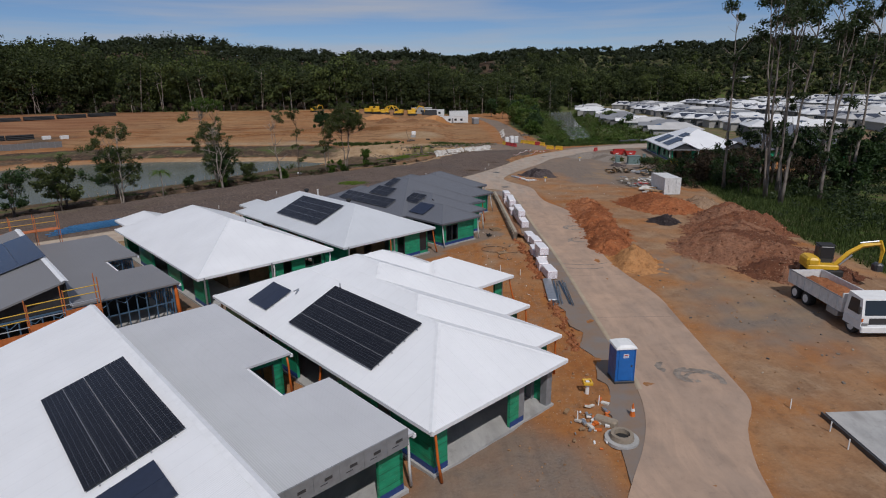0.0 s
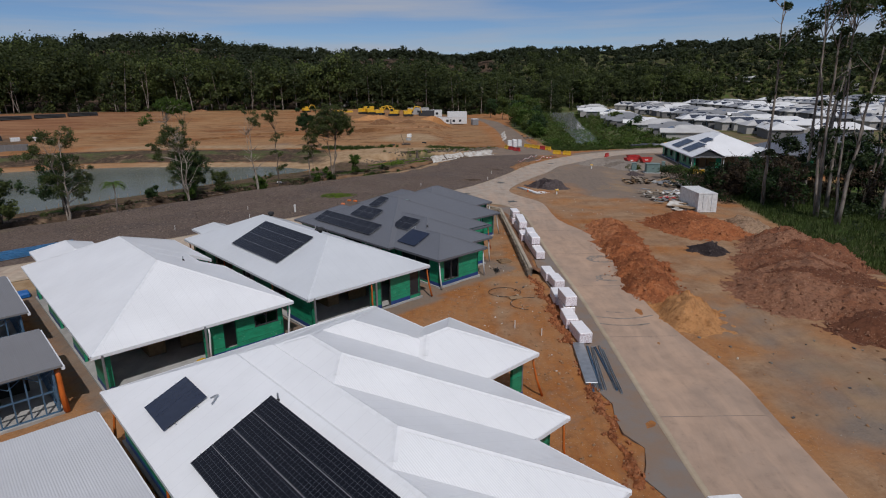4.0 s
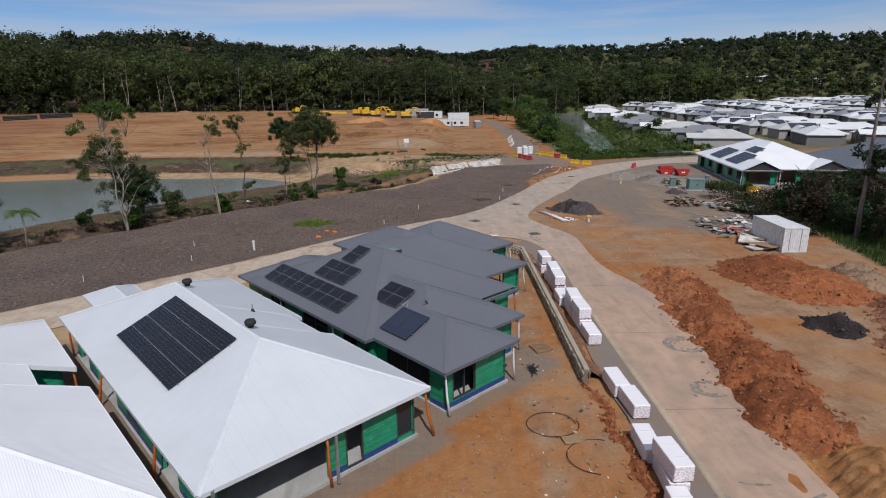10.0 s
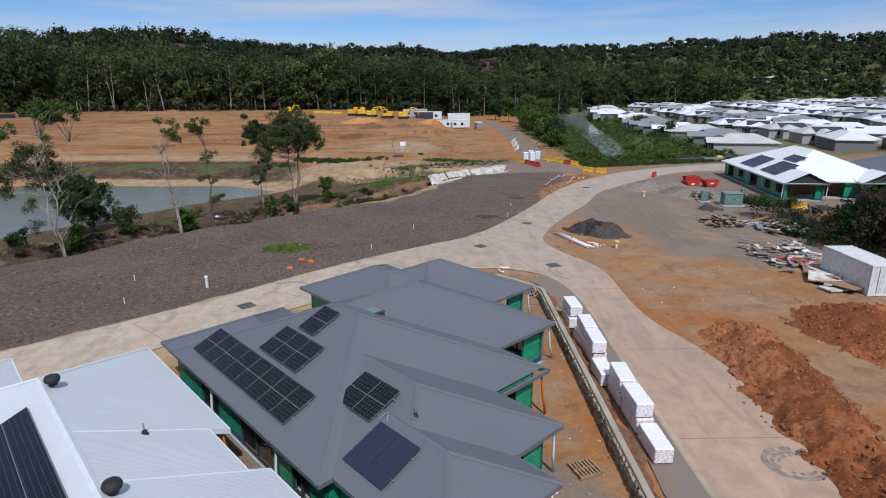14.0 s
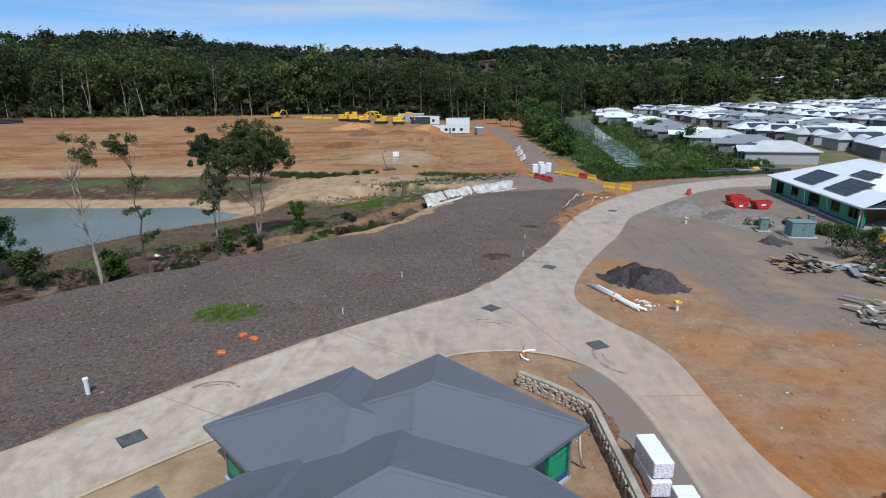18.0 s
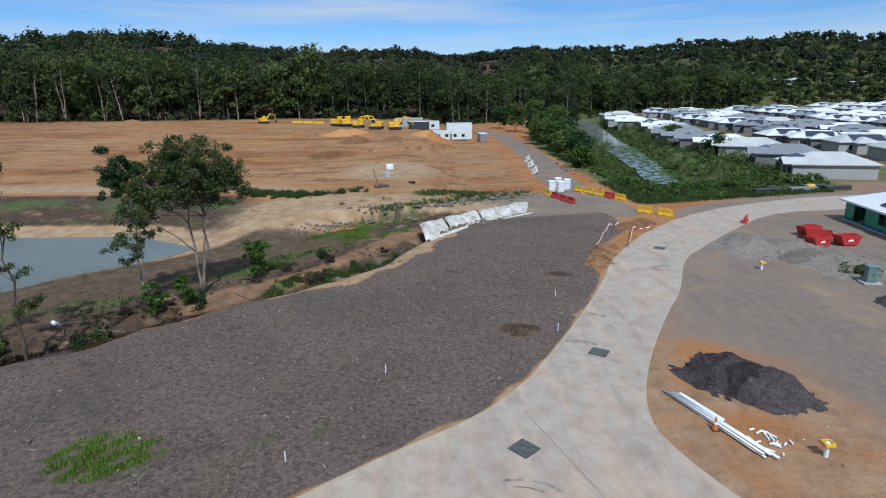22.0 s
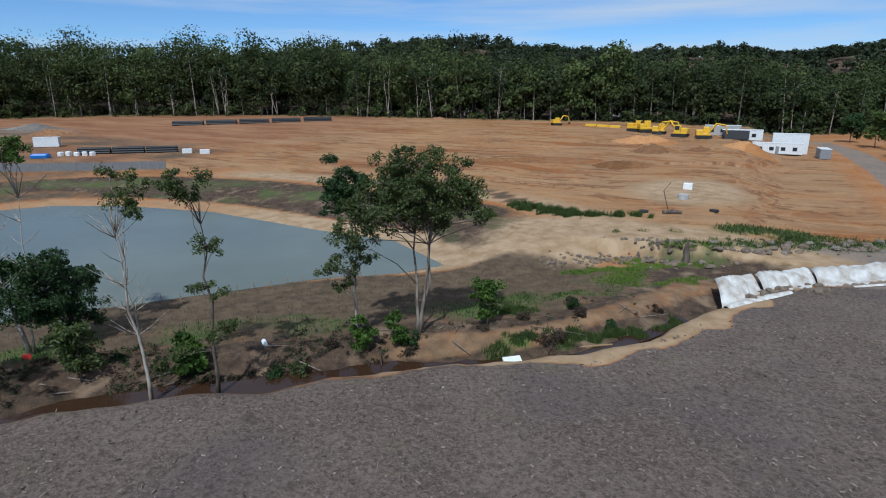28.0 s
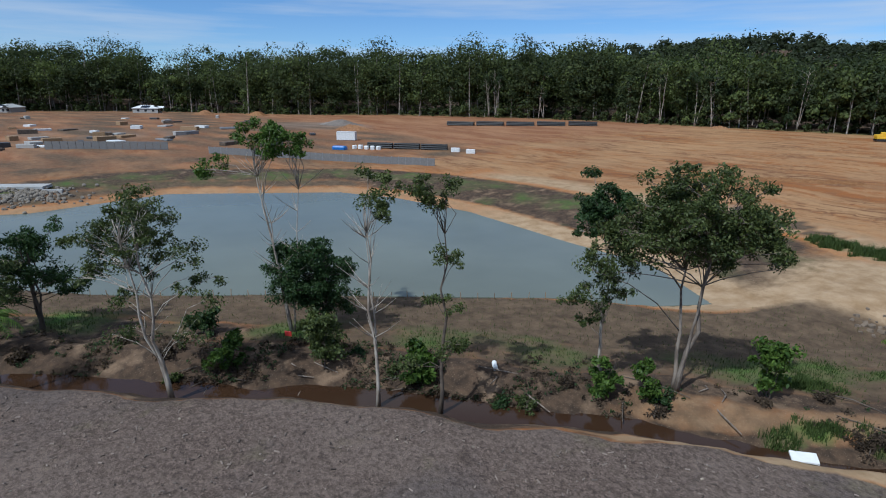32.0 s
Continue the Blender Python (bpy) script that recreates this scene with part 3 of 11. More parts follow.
M_LEAF_T = leaf_mat("tall_gum_leaves", (0.022, 0.038, 0.015), (0.075, 0.104, 0.042))
M_LEAF_H = wood_mat("hill_leaves", (0.026, 0.034, 0.017), (0.039, 0.049, 0.024), (0.050, 0.063, 0.029))
M_DRY = leaf_mat("dry_brush", (0.045, 0.031, 0.022), (0.125, 0.092, 0.060), 0.9)
M_LAWN = leaf_mat("lush_grass_blades", (0.100, 0.165, 0.020), (0.235, 0.32, 0.050), 0.7)
M_GRASS = leaf_mat("grass_blades", (0.036, 0.060, 0.014), (0.100, 0.138, 0.036), 0.7)
M_REED = leaf_mat("reeds", (0.05, 0.075, 0.02), (0.14, 0.15, 0.05), 0.7)
M_BARK = bark_mat("pale_bark", (0.38, 0.33, 0.27), (0.17, 0.13, 0.10))
M_BARKT = bark_mat("tall_gum_bark", (0.25, 0.215, 0.18), (0.12, 0.095, 0.075))
M_BARKM = bark_mat("grey_brown_bark", (0.215, 0.175, 0.138), (0.105, 0.080, 0.062))
M_BARKD = bark_mat("dark_bark", (0.12, 0.09, 0.065), (0.055, 0.042, 0.032))
M_BARKF = bark_mat("forest_bark", (0.30, 0.26, 0.22), (0.14, 0.115, 0.09))
M_POND = water_mat("pond_water", (0.150, 0.160, 0.125), 0.16)
M_POND.node_tree.nodes["Principled BSDF"].inputs["Specular IOR Level"].default_value = 0.28
M_CREEK = water_mat("creek_water", (0.042, 0.022, 0.012), 0.08)
M_CANAL = water_mat("canal_water", (0.21, 0.225, 0.205), 0.12, 0.02)
M_WALLG = plain("render_wall", (0.17, 0.165, 0.16), 0.85, vary=0.1)
M_WALLW = plain("render_pale", (0.36, 0.345, 0.32), 0.85, vary=0.08)
M_GLASS = Nodes("window_glass", 0.05).color((0.02, 0.025, 0.03))
M_PIPE = plain("black_pipe", (0.012, 0.012, 0.013), 0.5)

# ---- mesh tools ----
class Mesh:
    """Corners and faces collected in code, turned into one mesh."""

    def __init__(self):
        self.v, self.f = [], []

    def poly(self, pts):
        k = len(self.v)
        self.v += [tuple(p) for p in pts]
        self.f.append(tuple(range(k, k + len(pts))))
        return self

    def box(self, x0, x1, y0, y1, z0, z1, m=None):
        p = [(x, y, z) for z in (z0, z1) for x, y in ((x0, y0), (x1, y0), (x1, y1), (x0, y1))]
        if m is not None:
            p = [tuple(m @ Vector(q)) for q in p]
        k = len(self.v)
        self.v += p
        self.f += [tuple(k + i for i in q) for q in ((3, 2, 1, 0), (4, 5, 6, 7), (0, 1, 5, 4), (1, 2, 6, 5), (2, 3, 7, 6), (3, 0, 4, 7))]
        return self

    def cbox(self, x0, x1, y0, y1, z0, z1, b=0.02, m=None):
        """A box with bevelled upright and top edges."""
        b = min(b, (x1 - x0) / 3, (y1 - y0) / 3, (z1 - z0) / 3)

        def ring(i, z):
            return [(x0 + b + i, y0 + i, z), (x1 - b - i, y0 + i, z), (x1 - i, y0 + b + i, z), (x1 - i, y1 - b - i, z),
                    (x1 - b - i, y1 - i, z), (x0 + b + i, y1 - i, z), (x0 + i, y1 - b - i, z), (x0 + i, y0 + b + i, z)]
        p = ring(0, z0) + ring(0, z1 - b) + ring(b * 0.7, z1)
        if m is not None:
            p = [tuple(m @ Vector(q)) for q in p]
        k = len(self.v)
        self.v += p
        self.f.append(tuple(k + i for i in range(7, -1, -1)))
        for r in (0, 8):
            self.f += [(k + r + i, k + r + (i + 1) % 8, k + r + 8 + (i + 1) % 8, k + r + 8 + i) for i in range(8)]
        self.f.append(tuple(k + 16 + i for i in range(8)))
        return self

    def tube(self, pts, radii, n=8, cap=True):
        """A round bar through points, with a radius at each."""
        k0 = len(self.v)
        pts = [Vector(p) for p in pts]
        radii = radii if isinstance(radii, (list, tuple)) else [radii] * len(pts)
        for i, p in enumerate(pts):
            d = (pts[min(i + 1, len(pts) - 1)] - pts[max(i - 1, 0)]).normalized()
            a = d.cross(Vector((0, 0, 1)) if abs(d.z) < 0.9 else Vector((1, 0, 0))).normalized()
            b = d.cross(a)
            self.v += [tuple(p + (a * math.cos(t) + b * math.sin(t)) * radii[i]) for t in (2 * math.pi * j / n for j in range(n))]
        for i in range(len(pts) - 1):
            r = k0 + i * n
            self.f += [(r + j, r + (j + 1) % n, r + n + (j + 1) % n, r + n + j) for j in range(n)]
        if cap:
            self.f.append(tuple(k0 + j for j in range(n - 1, -1, -1)))
            self.f.append(tuple(k0 + (len(pts) - 1) * n + j for j in range(n)))
        return self

    def lathe(self, prof, n=16, at=(0, 0, 0)):
        k0 = len(self.v)
        for r, z in prof:
            self.v += [(at[0] + r * math.cos(2 * math.pi * j / n), at[1] + r * math.sin(2 * math.pi * j / n), at[2] + z) for j in range(n)]
        for i in range(len(prof) - 1):
            r = k0 + i * n
            self.f += [(r + j, r + (j + 1) % n, r + n + (j + 1) % n, r + n + j) for j in range(n)]
        self.f.append(tuple(k0 + j for j in range(n - 1, -1, -1)))
        self.f.append(tuple(k0 + (len(prof) - 1) * n + j for j in range(n)))
        return self

    def prism(self, outline, z0, z1):
        """An upright prism over a counter-clockwise outline of points."""
        k, n = len(self.v), len(outline)
        self.v += [(x, y, z0) for x, y in outline] + [(x, y, z1) for x, y in outline]
        self.f += [(k + i, k + (i + 1) % n, k + n + (i + 1) % n, k + n + i) for i in range(n)]
        self.f += [tuple(k + n + i for i in range(n)), tuple(k + i for i in range(n - 1, -1, -1))]
        return self

    def data(self, name, mat, smooth=False):
        me = bpy.data.meshes.new(name)
        me.from_pydata(self.v, [], self.f)
        me.materials.append(mat)
        if smooth:
            me.polygons.foreach_set("use_smooth", [True] * len(me.polygons))
        me.update()
        return me


def part(name, mesh, mat, parent, label="", smooth=False, at=None):
    """One mesh object under a thing or under a part."""
    ob = new(name, mesh.data(name, mat, smooth) if isinstance(mesh, Mesh) else mesh)
    ob.parent = parent
    if at is not None:
        ob.matrix_basis = at
    return tagged(ob, label)


def thing(name, label, category, at=None, group=""):
    ob = new(name)
    if at is not None:
        ob.matrix_basis = at
    ob.empty_display_size = 0.2
    return tagged(ob, label, category, group)


def solo(name, mesh, mat, label, category="", at=None, group="", kind="", smooth=False):
    """A thing or a piece of the setting that is one mesh."""
    ob = new(name, mesh.data(name, mat, smooth) if isinstance(mesh, Mesh) else mesh)
    if at is not None:
        ob.matrix_basis = at
    return tagged(ob, label, category, group, kind)


def np_mesh(name, verts, faces, mat, smooth=False):
    """A mesh from arrays of corners and of faces with the same number of corners each."""
    me = bpy.data.meshes.new(name)
    verts, faces = np.asarray(verts, np.float32), np.asarray(faces, np.int32)
    me.vertices.add(len(verts))
    me.vertices.foreach_set("co", verts.ravel())
    k = faces.shape[1]
    me.loops.add(faces.size)
    me.loops.foreach_set("vertex_index", faces.ravel())
    me.polygons.add(len(faces))
    me.polygons.foreach_set("loop_start", np.arange(0, faces.size, k, dtype=np.int32))
    if smooth:
        me.polygons.foreach_set("use_smooth", np.ones(len(faces), bool))
    me.update(calc_edges=True)
    me.materials.append(mat)
    return me


def seg_dist(p, line):
    """Distance of points from a polyline, with the sign of the side (left of its run is positive)."""
    best, side = np.full(len(p), 1e9), np.ones(len(p))
    for a, b in zip(line[:-1], line[1:]):
        a, b = np.array(a, float), np.array(b, float)
        d = b - a
        t = np.clip(((p - a) @ d) / (d @ d), 0, 1)
        q = p - (a + t[:, None] * d)
        r = np.hypot(q[:, 0], q[:, 1])
        s = np.sign(d[0] * (p[:, 1] - a[1]) - d[1] * (p[:, 0] - a[0]))
        near = r < best - 1e-9
        best, side = np.where(near, r, best), np.where(near, s, side)
    return best * side


def inside(p, poly):
    """Signed distance of points from a closed outline: negative inside."""
    poly = list(poly)
    dist = np.abs(seg_dist(p, poly + poly[:1]))
    odd = np.zeros(len(p), bool)
    for (ax, ay), (bx, by) in zip(poly, poly[1:] + poly[:1]):
        hit = (ay > p[:, 1]) != (by > p[:, 1])
        xx = ax + (p[:, 1] - ay) / ((by - ay) or 1e-9) * (bx - ax)
        odd ^= hit & (p[:, 0] < xx)
    return np.where(odd, -dist, dist)


def step(x, a, b):
    t = np.clip((x - a) / (b - a), 0, 1)
    return t * t * (3 - 2 * t)


def wobble(p, size, seed=0):
    """Cheap smooth noise over the plan, about -1 to 1."""
    rng, out = np.random.default_rng(seed), 0
    for k in range(7):
        a, ph = rng.uniform(0, 6.283), rng.uniform(0, 6.283)
        f = 6.283 / size * rng.uniform(0.5, 1.9)
        out = out + np.sin((p[:, 0] * math.cos(a) + p[:, 1] * math.sin(a)) * f + ph)
    return out / 3.2

# ---- the land ----
PAD_EDGE = [(-150, -25), (-120, 8), (-85, 47), (-60, 75), (-42.5, 95.3), (-36, 102.8), (-32, 108), (-28.2, 112.3), (-23, 116.5), (-17.2, 122),
            (-12.3, 125.6), (-7, 130.2), (-3, 137), (-0.5, 142.5), (3, 149), (9, 155), (15, 159.5)]
POND = [(-150, 28), (-110, 52), (-84, 77), (-70, 95), (-64, 101.5), (-54, 116.7), (-44.4, 129.8), (-38, 138.7), (-32, 143.5), (-29, 149), (-40, 155.6), (-53, 155.6),
        (-76, 157.4), (-94, 154), (-105, 148), (-120, 120), (-112, 98), (-118, 80), (-150, 60)]
CANAL = [(44, 182), (47.5, 197), (52.1, 218), (57.6, 250), (64.5, 300), (77, 375), (92, 450)]
FOREST_EDGE = [(-600, -80), (-455, 40), (-425, 170), (-300, 275), (-200, 312), (-150, 316), (-115, 318), (-60, 320), (-20, 338), (40, 395), (100, 450), (200, 485), (330, 470), (470, 400), (700, 260)]


GRAVEL_ROAD = [(26, 158), (24.5, 175), (24, 190), (26, 220), (27, 250), (26, 300), (20, 335), (-20, 345)]
GRASS_STRIPS = [((-29.5, 174), (-21, 171.2), 2.6, 1.0), ((-21, 171.2), (-12.3, 173.6), 1.6, 1.0), ((-14.5, 151.5), (-5, 158), 2.2, 1.0), ((-15, 163.5), (-6, 167), 0.9, 0.85), ((-17.5, 139.4), (-9.2, 146.2), 2.0, 0.72), ((-9.2, 146.2), (-2.6, 153), 1.8, 0.66),
                ((-15.2, 129.2), (-7.8, 136.8), 1.45, 1.0), ((-7.8, 136.8), (-3.4, 142.4), 1.45, 1.0), ((-8, 104.5), (-2.5, 107.5), 1.0, 0.8), ((-10, 157.5), (15, 174.5), 2.4, 0.85), ((-3.2, 142.2), (2.0, 150.0), 1.0, 0.9), ((-31, 116), (-22, 122), 0.8, 0.7)]
BUSH_EDGE = [(46, 112), (42.5, 92), (39, 70), (38, 57), (37, 47), (38, 20), (40, -60)]
ROAD_OUT = [(-200, -75), (-62, 48.5), (-40, 68.3), (-22.3, 84), (-17.6, 88.3), (-10.7, 95.8), (-3.1, 102.4), (4.2, 107.3), (9.4, 116), (15.2, 127), (18.2, 134.5),
            (23.1, 142), (27, 147.2), (36, 156.1), (49.7, 163.6), (63, 167.8), (95, 171)]
ROAD_IN = [(95, 162.5), (56, 157.4), (46.3, 155.6), (36.5, 146.3), (29.5, 138.8), (25.5, 134.4), (21.4, 125.1), (18.6, 120.8), (14.4, 113.2), (12.4, 108.6), (11.7, 106),
           (11.7, 104)]
ROAD_WEST = [(13, 100.2), (14.6, 97.6), (15.4, 94), (15.1, 88.2), (15.3, 83.4), (17, 79), (18.3, 70), (16.5, 61.8), (16, 56), (16.3, 50), (17.3, 45), (16.9, 40),
           (16.4, 31.2), (16.3, 28.8), (14.5, 26.3), (13.2, 22), (12, 10), (10, -30), (2.5, -30), (5.2, 10), (6.6, 20), (8, 22.8), (9.4, 25.3), (10.3, 27.6), (10.8, 30), (11, 33),
           (11, 38.5), (11.3, 50), (11.4, 59), (11.2, 67), (11.3, 78.4), (11.5, 83.5), (11.3, 89), (10.7, 92), (9.6, 94.2), (7.6, 95.6), (5.4, 96.2), (2.2, 96), (-0.5, 94.5),
           (-10.4, 87.0), (-15.2, 82.2), (-18.5, 79.2), (-40, 60.5), (-62, 41), (-200, -84)]


def round_off(line, times=2):
    """A polyline with its corners cut to a smooth run."""
    for _ in range(times):
        out = [line[0]]
        for (ax, ay), (bx, by) in zip(line[:-1], line[1:]):
            out += [(ax * 0.75 + bx * 0.25, ay * 0.75 + by * 0.25), (ax * 0.25 + bx * 0.75, ay * 0.25 + by * 0.75)]
        line = out + [line[-1]]
    return line


ROAD_OUT, ROAD_IN = round_off(ROAD_OUT), round_off(ROAD_IN + ROAD_WEST)


YARD_GREY = [(17.0, 116.5), (20.8, 123.8), (24.5, 130), (30, 137), (38, 146), (48, 153), (58, 157), (66, 150), (66, 122), (48, 118), (46, 112), (42, 104), (36, 99), (29, 97), (25.5, 99), (23.2, 103.3),
             (23.8, 107.5), (22.4, 112), (19.6, 115.2)]


def seg_x(y):
    """East edge of the road through the site at a given y."""
    return np.interp(y, [10, 22, 27, 31, 40, 45, 56, 62, 70, 79, 88, 97, 104, 113], [12, 13.2, 15, 16.4, 16.9, 17.3, 16, 16.5, 18.3, 17, 15.2, 14.6, 11.8, 14.4])


def far_rise(p):
    """Height of the wooded hills round the place, seen from about the road."""
    q = p - np.array([0.0, 60.0])
    r, az = np.hypot(q[:, 0], q[:, 1]), np.degrees(np.arctan2(q[:, 0], q[:, 1]))
    crest = np.interp(az, [-110, -85, -68, -50, -36, -30, -25, -19, -12, -6, 2, 9, 18, 26, 34, 44, 70, 110],
                      [14, 14, 18, 28, 47, 55, 56, 49, 47, 48, 49, 51, 52, 51, 48, 48, 44, 28])
    return crest * step(r, 300, 760) ** 1.25 * (1 + 0.10 * wobble(p, 170, 5))


def land(p):
    """Ground height, and the weights of the soils, at points of the plan."""
    d, dp, dc = seg_dist(p, PAD_EDGE), inside(p, POND), np.abs(seg_dist(p, CANAL))
    dg = seg_dist(p, FOREST_EDGE)
    d = np.where(p[:, 1] > 160, np.maximum(d, 30.0), d)
    d = d + 0.5 * wobble(p, 9, 1)
    prof = np.interp(d + 1.3 * step(p[:, 1], 126, 133) * step(d, 1.0, 2.2) * step(9 - d, 0, 3), [-1.0, 0.3, 2.4, 2.9, 4.3, 5.2, 7.2, 12, 23, 26], [0, -0.12, -1.45, -1.8, -1.8, -1.5, -0.7, -1.0, -2.05, -2.6])
    beyond = np.interp(dp, [-8, -1, 0, 5, 12, 22, 30, 120], [-4.0, -2.5, -2.02, -1.3, -0.2, 0.4, 0.7, 3.8]) + 2.2 * step(p[:, 1], 230, 320) * step(-p[:, 0], -10, 60)
    # the sandy inlet at the pond's end
    w = step(d, 17, 25)
    z = np.where(d < 26, prof * (1 - w) + np.minimum(beyond, prof * 0 + 9) * w, beyond)
    z = np.where(d < 0.0, 0.0, z)
    # east of the creek's head the land is level with the road
    east = step(p[:, 0], -6, 12) * step(p[:, 1], 150, 165)
    z = z * (1 - east)
    z = np.where((d > -1) & (p[:, 1] > 140) & (p[:, 0] > -4), z * step(3 - p[:, 0] + 0.0 * d, -9, 6), z)
    canal = step(12 + 0.027 * (p[:, 1] - 200) - dc, 0, 6) * step(p[:, 1], 174, 184) * step(470 - p[:, 1], 0, 40)
    z = z * (1 - canal) + (-2.4) * canal
    vill = np.maximum(0, (p[:, 0] - 90) * 0.02) * step(p[:, 1], 150, 240)
    z = z + np.minimum(vill, 6)
    z = z + far_rise(p) * step(dg, -5, 60)
    right = step(p[:, 0], 36.5, 42) * step(118 - p[:, 1], 0, 10) * step(p[:, 1], -60, -20)
    z = z - 0.5 * right
    rough = 0.05 * wobble(p, 1.7, 2) + 0.06 * wobble(p, 4.1, 3)
    z = z + rough * np.where((d < 0) & (d > -60), 0.55, 1.0) * step(np.abs(d) + p[:, 1] * 0, -0.1, 0.5)
    # soils
    mulch = step(-d, -0.35, 0.25) * step(seg_dist(p, ROAD_OUT) - 2.4 * step(p[:, 1], 129, 135), -0.3, 0.5)
    mulch = mulch * (1 - step(p[:, 1] - 0.25 * p[:, 0], 150, 154)) * (1 - step(p[:, 0], 23, 26))
    damp = np.maximum(step(1 - np.hypot((p[:, 0] - 12.2) / 2.3, (p[:, 1] - 130.6) / 1.1), 0, 0.5), step(1 - np.hypot((p[:, 0] - 6.6) / 2.4, (p[:, 1] - 117.8) / 1.8), 0, 0.5))
    mulch = mulch * (1 - 0.75 * damp)
    edge_sand = step(0.55 + 0.5 * wobble(p, 5, 51) - np.abs(seg_dist(p, ROAD_OUT)), 0, 0.6)
    mulch = mulch * (1 - 0.8 * edge_sand)
    bend = step(p[:, 1], 123, 129) * step(151 - p[:, 1], 0, 5)
    lip = step(0.9 + 0.75 * bend + 0.4 * wobble(p, 6, 52) - np.abs(d - 0.7 + 1.0 * bend), 0, 0.7) * step(p[:, 1], 112, 124)
    mulch = mulch * (1 - lip * bend)
    bank = step(d, -0.3, 0.4) * step(17 - d, 0, 6) * (1 - east)
    gw = 0.5 + 0.5 * wobble(p, 14, 7)
    grass = step(d, 8.5, 11) * step(17 - d, 0, 4) * np.clip(gw, 0, 1) * 0.85
    berm = step(dp, 3.0, 5.5) * step(21 - dp, 0, 3) * step(d, 24, 30) * (1 - step(p[:, 0], -34, -20) * step(p[:, 1], 140, 150))
    grass = np.maximum(grass, berm * np.clip(0.14 + 0.30 * wobble(p, 12, 8) + 0.32 * step(dp, 9, 12) * step(18 - dp, 0, 3), 0, 0.6))
    for a, b, wd, most in GRASS_STRIPS:
        grass = np.maximum(grass, step(wd + 0.7 * wobble(p, 3.5, 21) - np.abs(seg_dist(p, [a, b])), 0, 1.8) * most * np.clip(0.85 + 0.5 * wobble(p, 2.2, 25), 0, 1))
    grass = np.maximum(grass, step(7 - np.hypot((p[:, 0] - 6) * 0.5, (p[:, 1] - 172) * 1.1), 0, 5) * (0.68 + 0.4 * wobble(p, 5, 22)))
    grass = np.maximum(grass, 0.95 * right * step(seg_dist(p, BUSH_EDGE), -0.4, 1.5))
    grass = np.maximum(grass, step(30 - dc, 0, 4) * step(p[:, 1] - 0.25 * (p[:, 0] - 30), 160, 165) * 0.95 * step(p[:, 0], 29, 33))
    grass = np.maximum(grass, 0.75 * step(p[:, 0], 62, 70) * step(p[:, 1], 176, 184) * np.clip(0.8 + 0.3 * wobble(p, 9, 31), 0, 1))
    grass = np.maximum(grass, step(dg, -3, 6) * 0.75 * (1 - step(dg, 6, 25)))
    grass = np.maximum(grass, step(p[:, 0], 140, 190) * step(p[:, 1], 330, 400) * 0.9 * (1 - step(dg, 6, 25)))
    grass = np.maximum(grass, np.clip(0.75 + 0.5 * wobble(p, 1.6, 24), 0, 1) * step(3.1 - np.hypot((p[:, 0] + 15.2) * 0.8, p[:, 1] - 103.6), 0, 2.2))
    grass = np.maximum(grass, 0.5 * step(2.5 - np.hypot(p[:, 0] + 24, p[:, 1] - 75), 0, 2))
    sand = step(dp, -2, 0) * step(5.2 - dp, 0, 2) * step(d, 24, 28) * (0.5 + 0.45 * step(p[:, 0], -80, -55))
    inlet = step(26 - np.hypot((p[:, 0] + 12) * 0.75, (p[:, 1] - 158) * 1.6), 0, 12) * step(d, 15, 20)
    sand = np.maximum(np.maximum(sand, inlet * 0.95), 0.75 * edge_sand * step(-d, 0, 2))
    sand = np.maximum(sand, 0.75 * lip)
    bank = bank * (1 - 0.85 * lip)
    sand = np.maximum(sand, step(15 - np.hypot(p[:, 0] + 8, (p[:, 1] - 195) * 0.8), 0, 10) * 0.8)
    sand = np.maximum(sand, step(dp, 19, 22) * step(33 - dp, 0, 8) * step(d, 24, 30) * 0.75 * step(p[:, 0], -105, -90))
    slope = step(d, 4.2, 5.2) * step(8.2 - d, 0, 1.5) * step(p[:, 0], -25, -20) * (1 - east) * step(156 - p[:, 1], 0, 6)
    sand = np.maximum(sand, slope * np.clip(0.50 + 0.15 * wobble(p, 2.5, 61), 0, 1))
    sand = np.maximum(sand, 0.8 * step(9 - np.hypot((p[:, 0] - 1) * 0.6, p[:, 1] - 161), 0, 4) * step(d, 3, 6))
    bank = np.maximum(np.maximum(np.maximum(bank, berm * 0.85), damp), step(dg, 4, 22))
    bank = bank * (1 - 0.5 * slope)
    brown = np.maximum(berm * step(10 - dp, 0, 3), step(d, 12.5, 14.5) * step(27 - d, 0, 3)) * (1 - east) * step(157 - p[:, 1], 0, 6)
    brown = np.maximum(brown, 0.8 * step(d, 8.3, 9.4) * step(15 - d, 0, 1.5) * step(p[:, 0], -48, -42) * (1 - east) * step(154 - p[:, 1], 0, 5))
    bank = bank * (1 - 0.8 * brown)
    brown = np.maximum(brown, 0.9 * step(2.2 + wobble(p, 4, 23) - np.abs(seg_dist(p, [(-39, 183), (-30, 178)])), 0, 1.5))
    brown = np.maximum(brown, step(-p[:, 0], 110, 135) * step(225 - p[:, 1], 0, 30) * np.clip(0.5 + 0.35 * wobble(p, 22, 62), 0, 1))
    sand = sand * (1 - 0.7 * brown * step(-p[:, 0], 20, 28))
    pad = step(dp, 24, 30) * step(p[:, 1] + p[:, 0] * 0.2, 150, 175) * step(22 - p[:, 0], 0, 8)
    pad = np.maximum(pad, step(dp, 18, 24) * step(-p[:, 0], 95, 110))
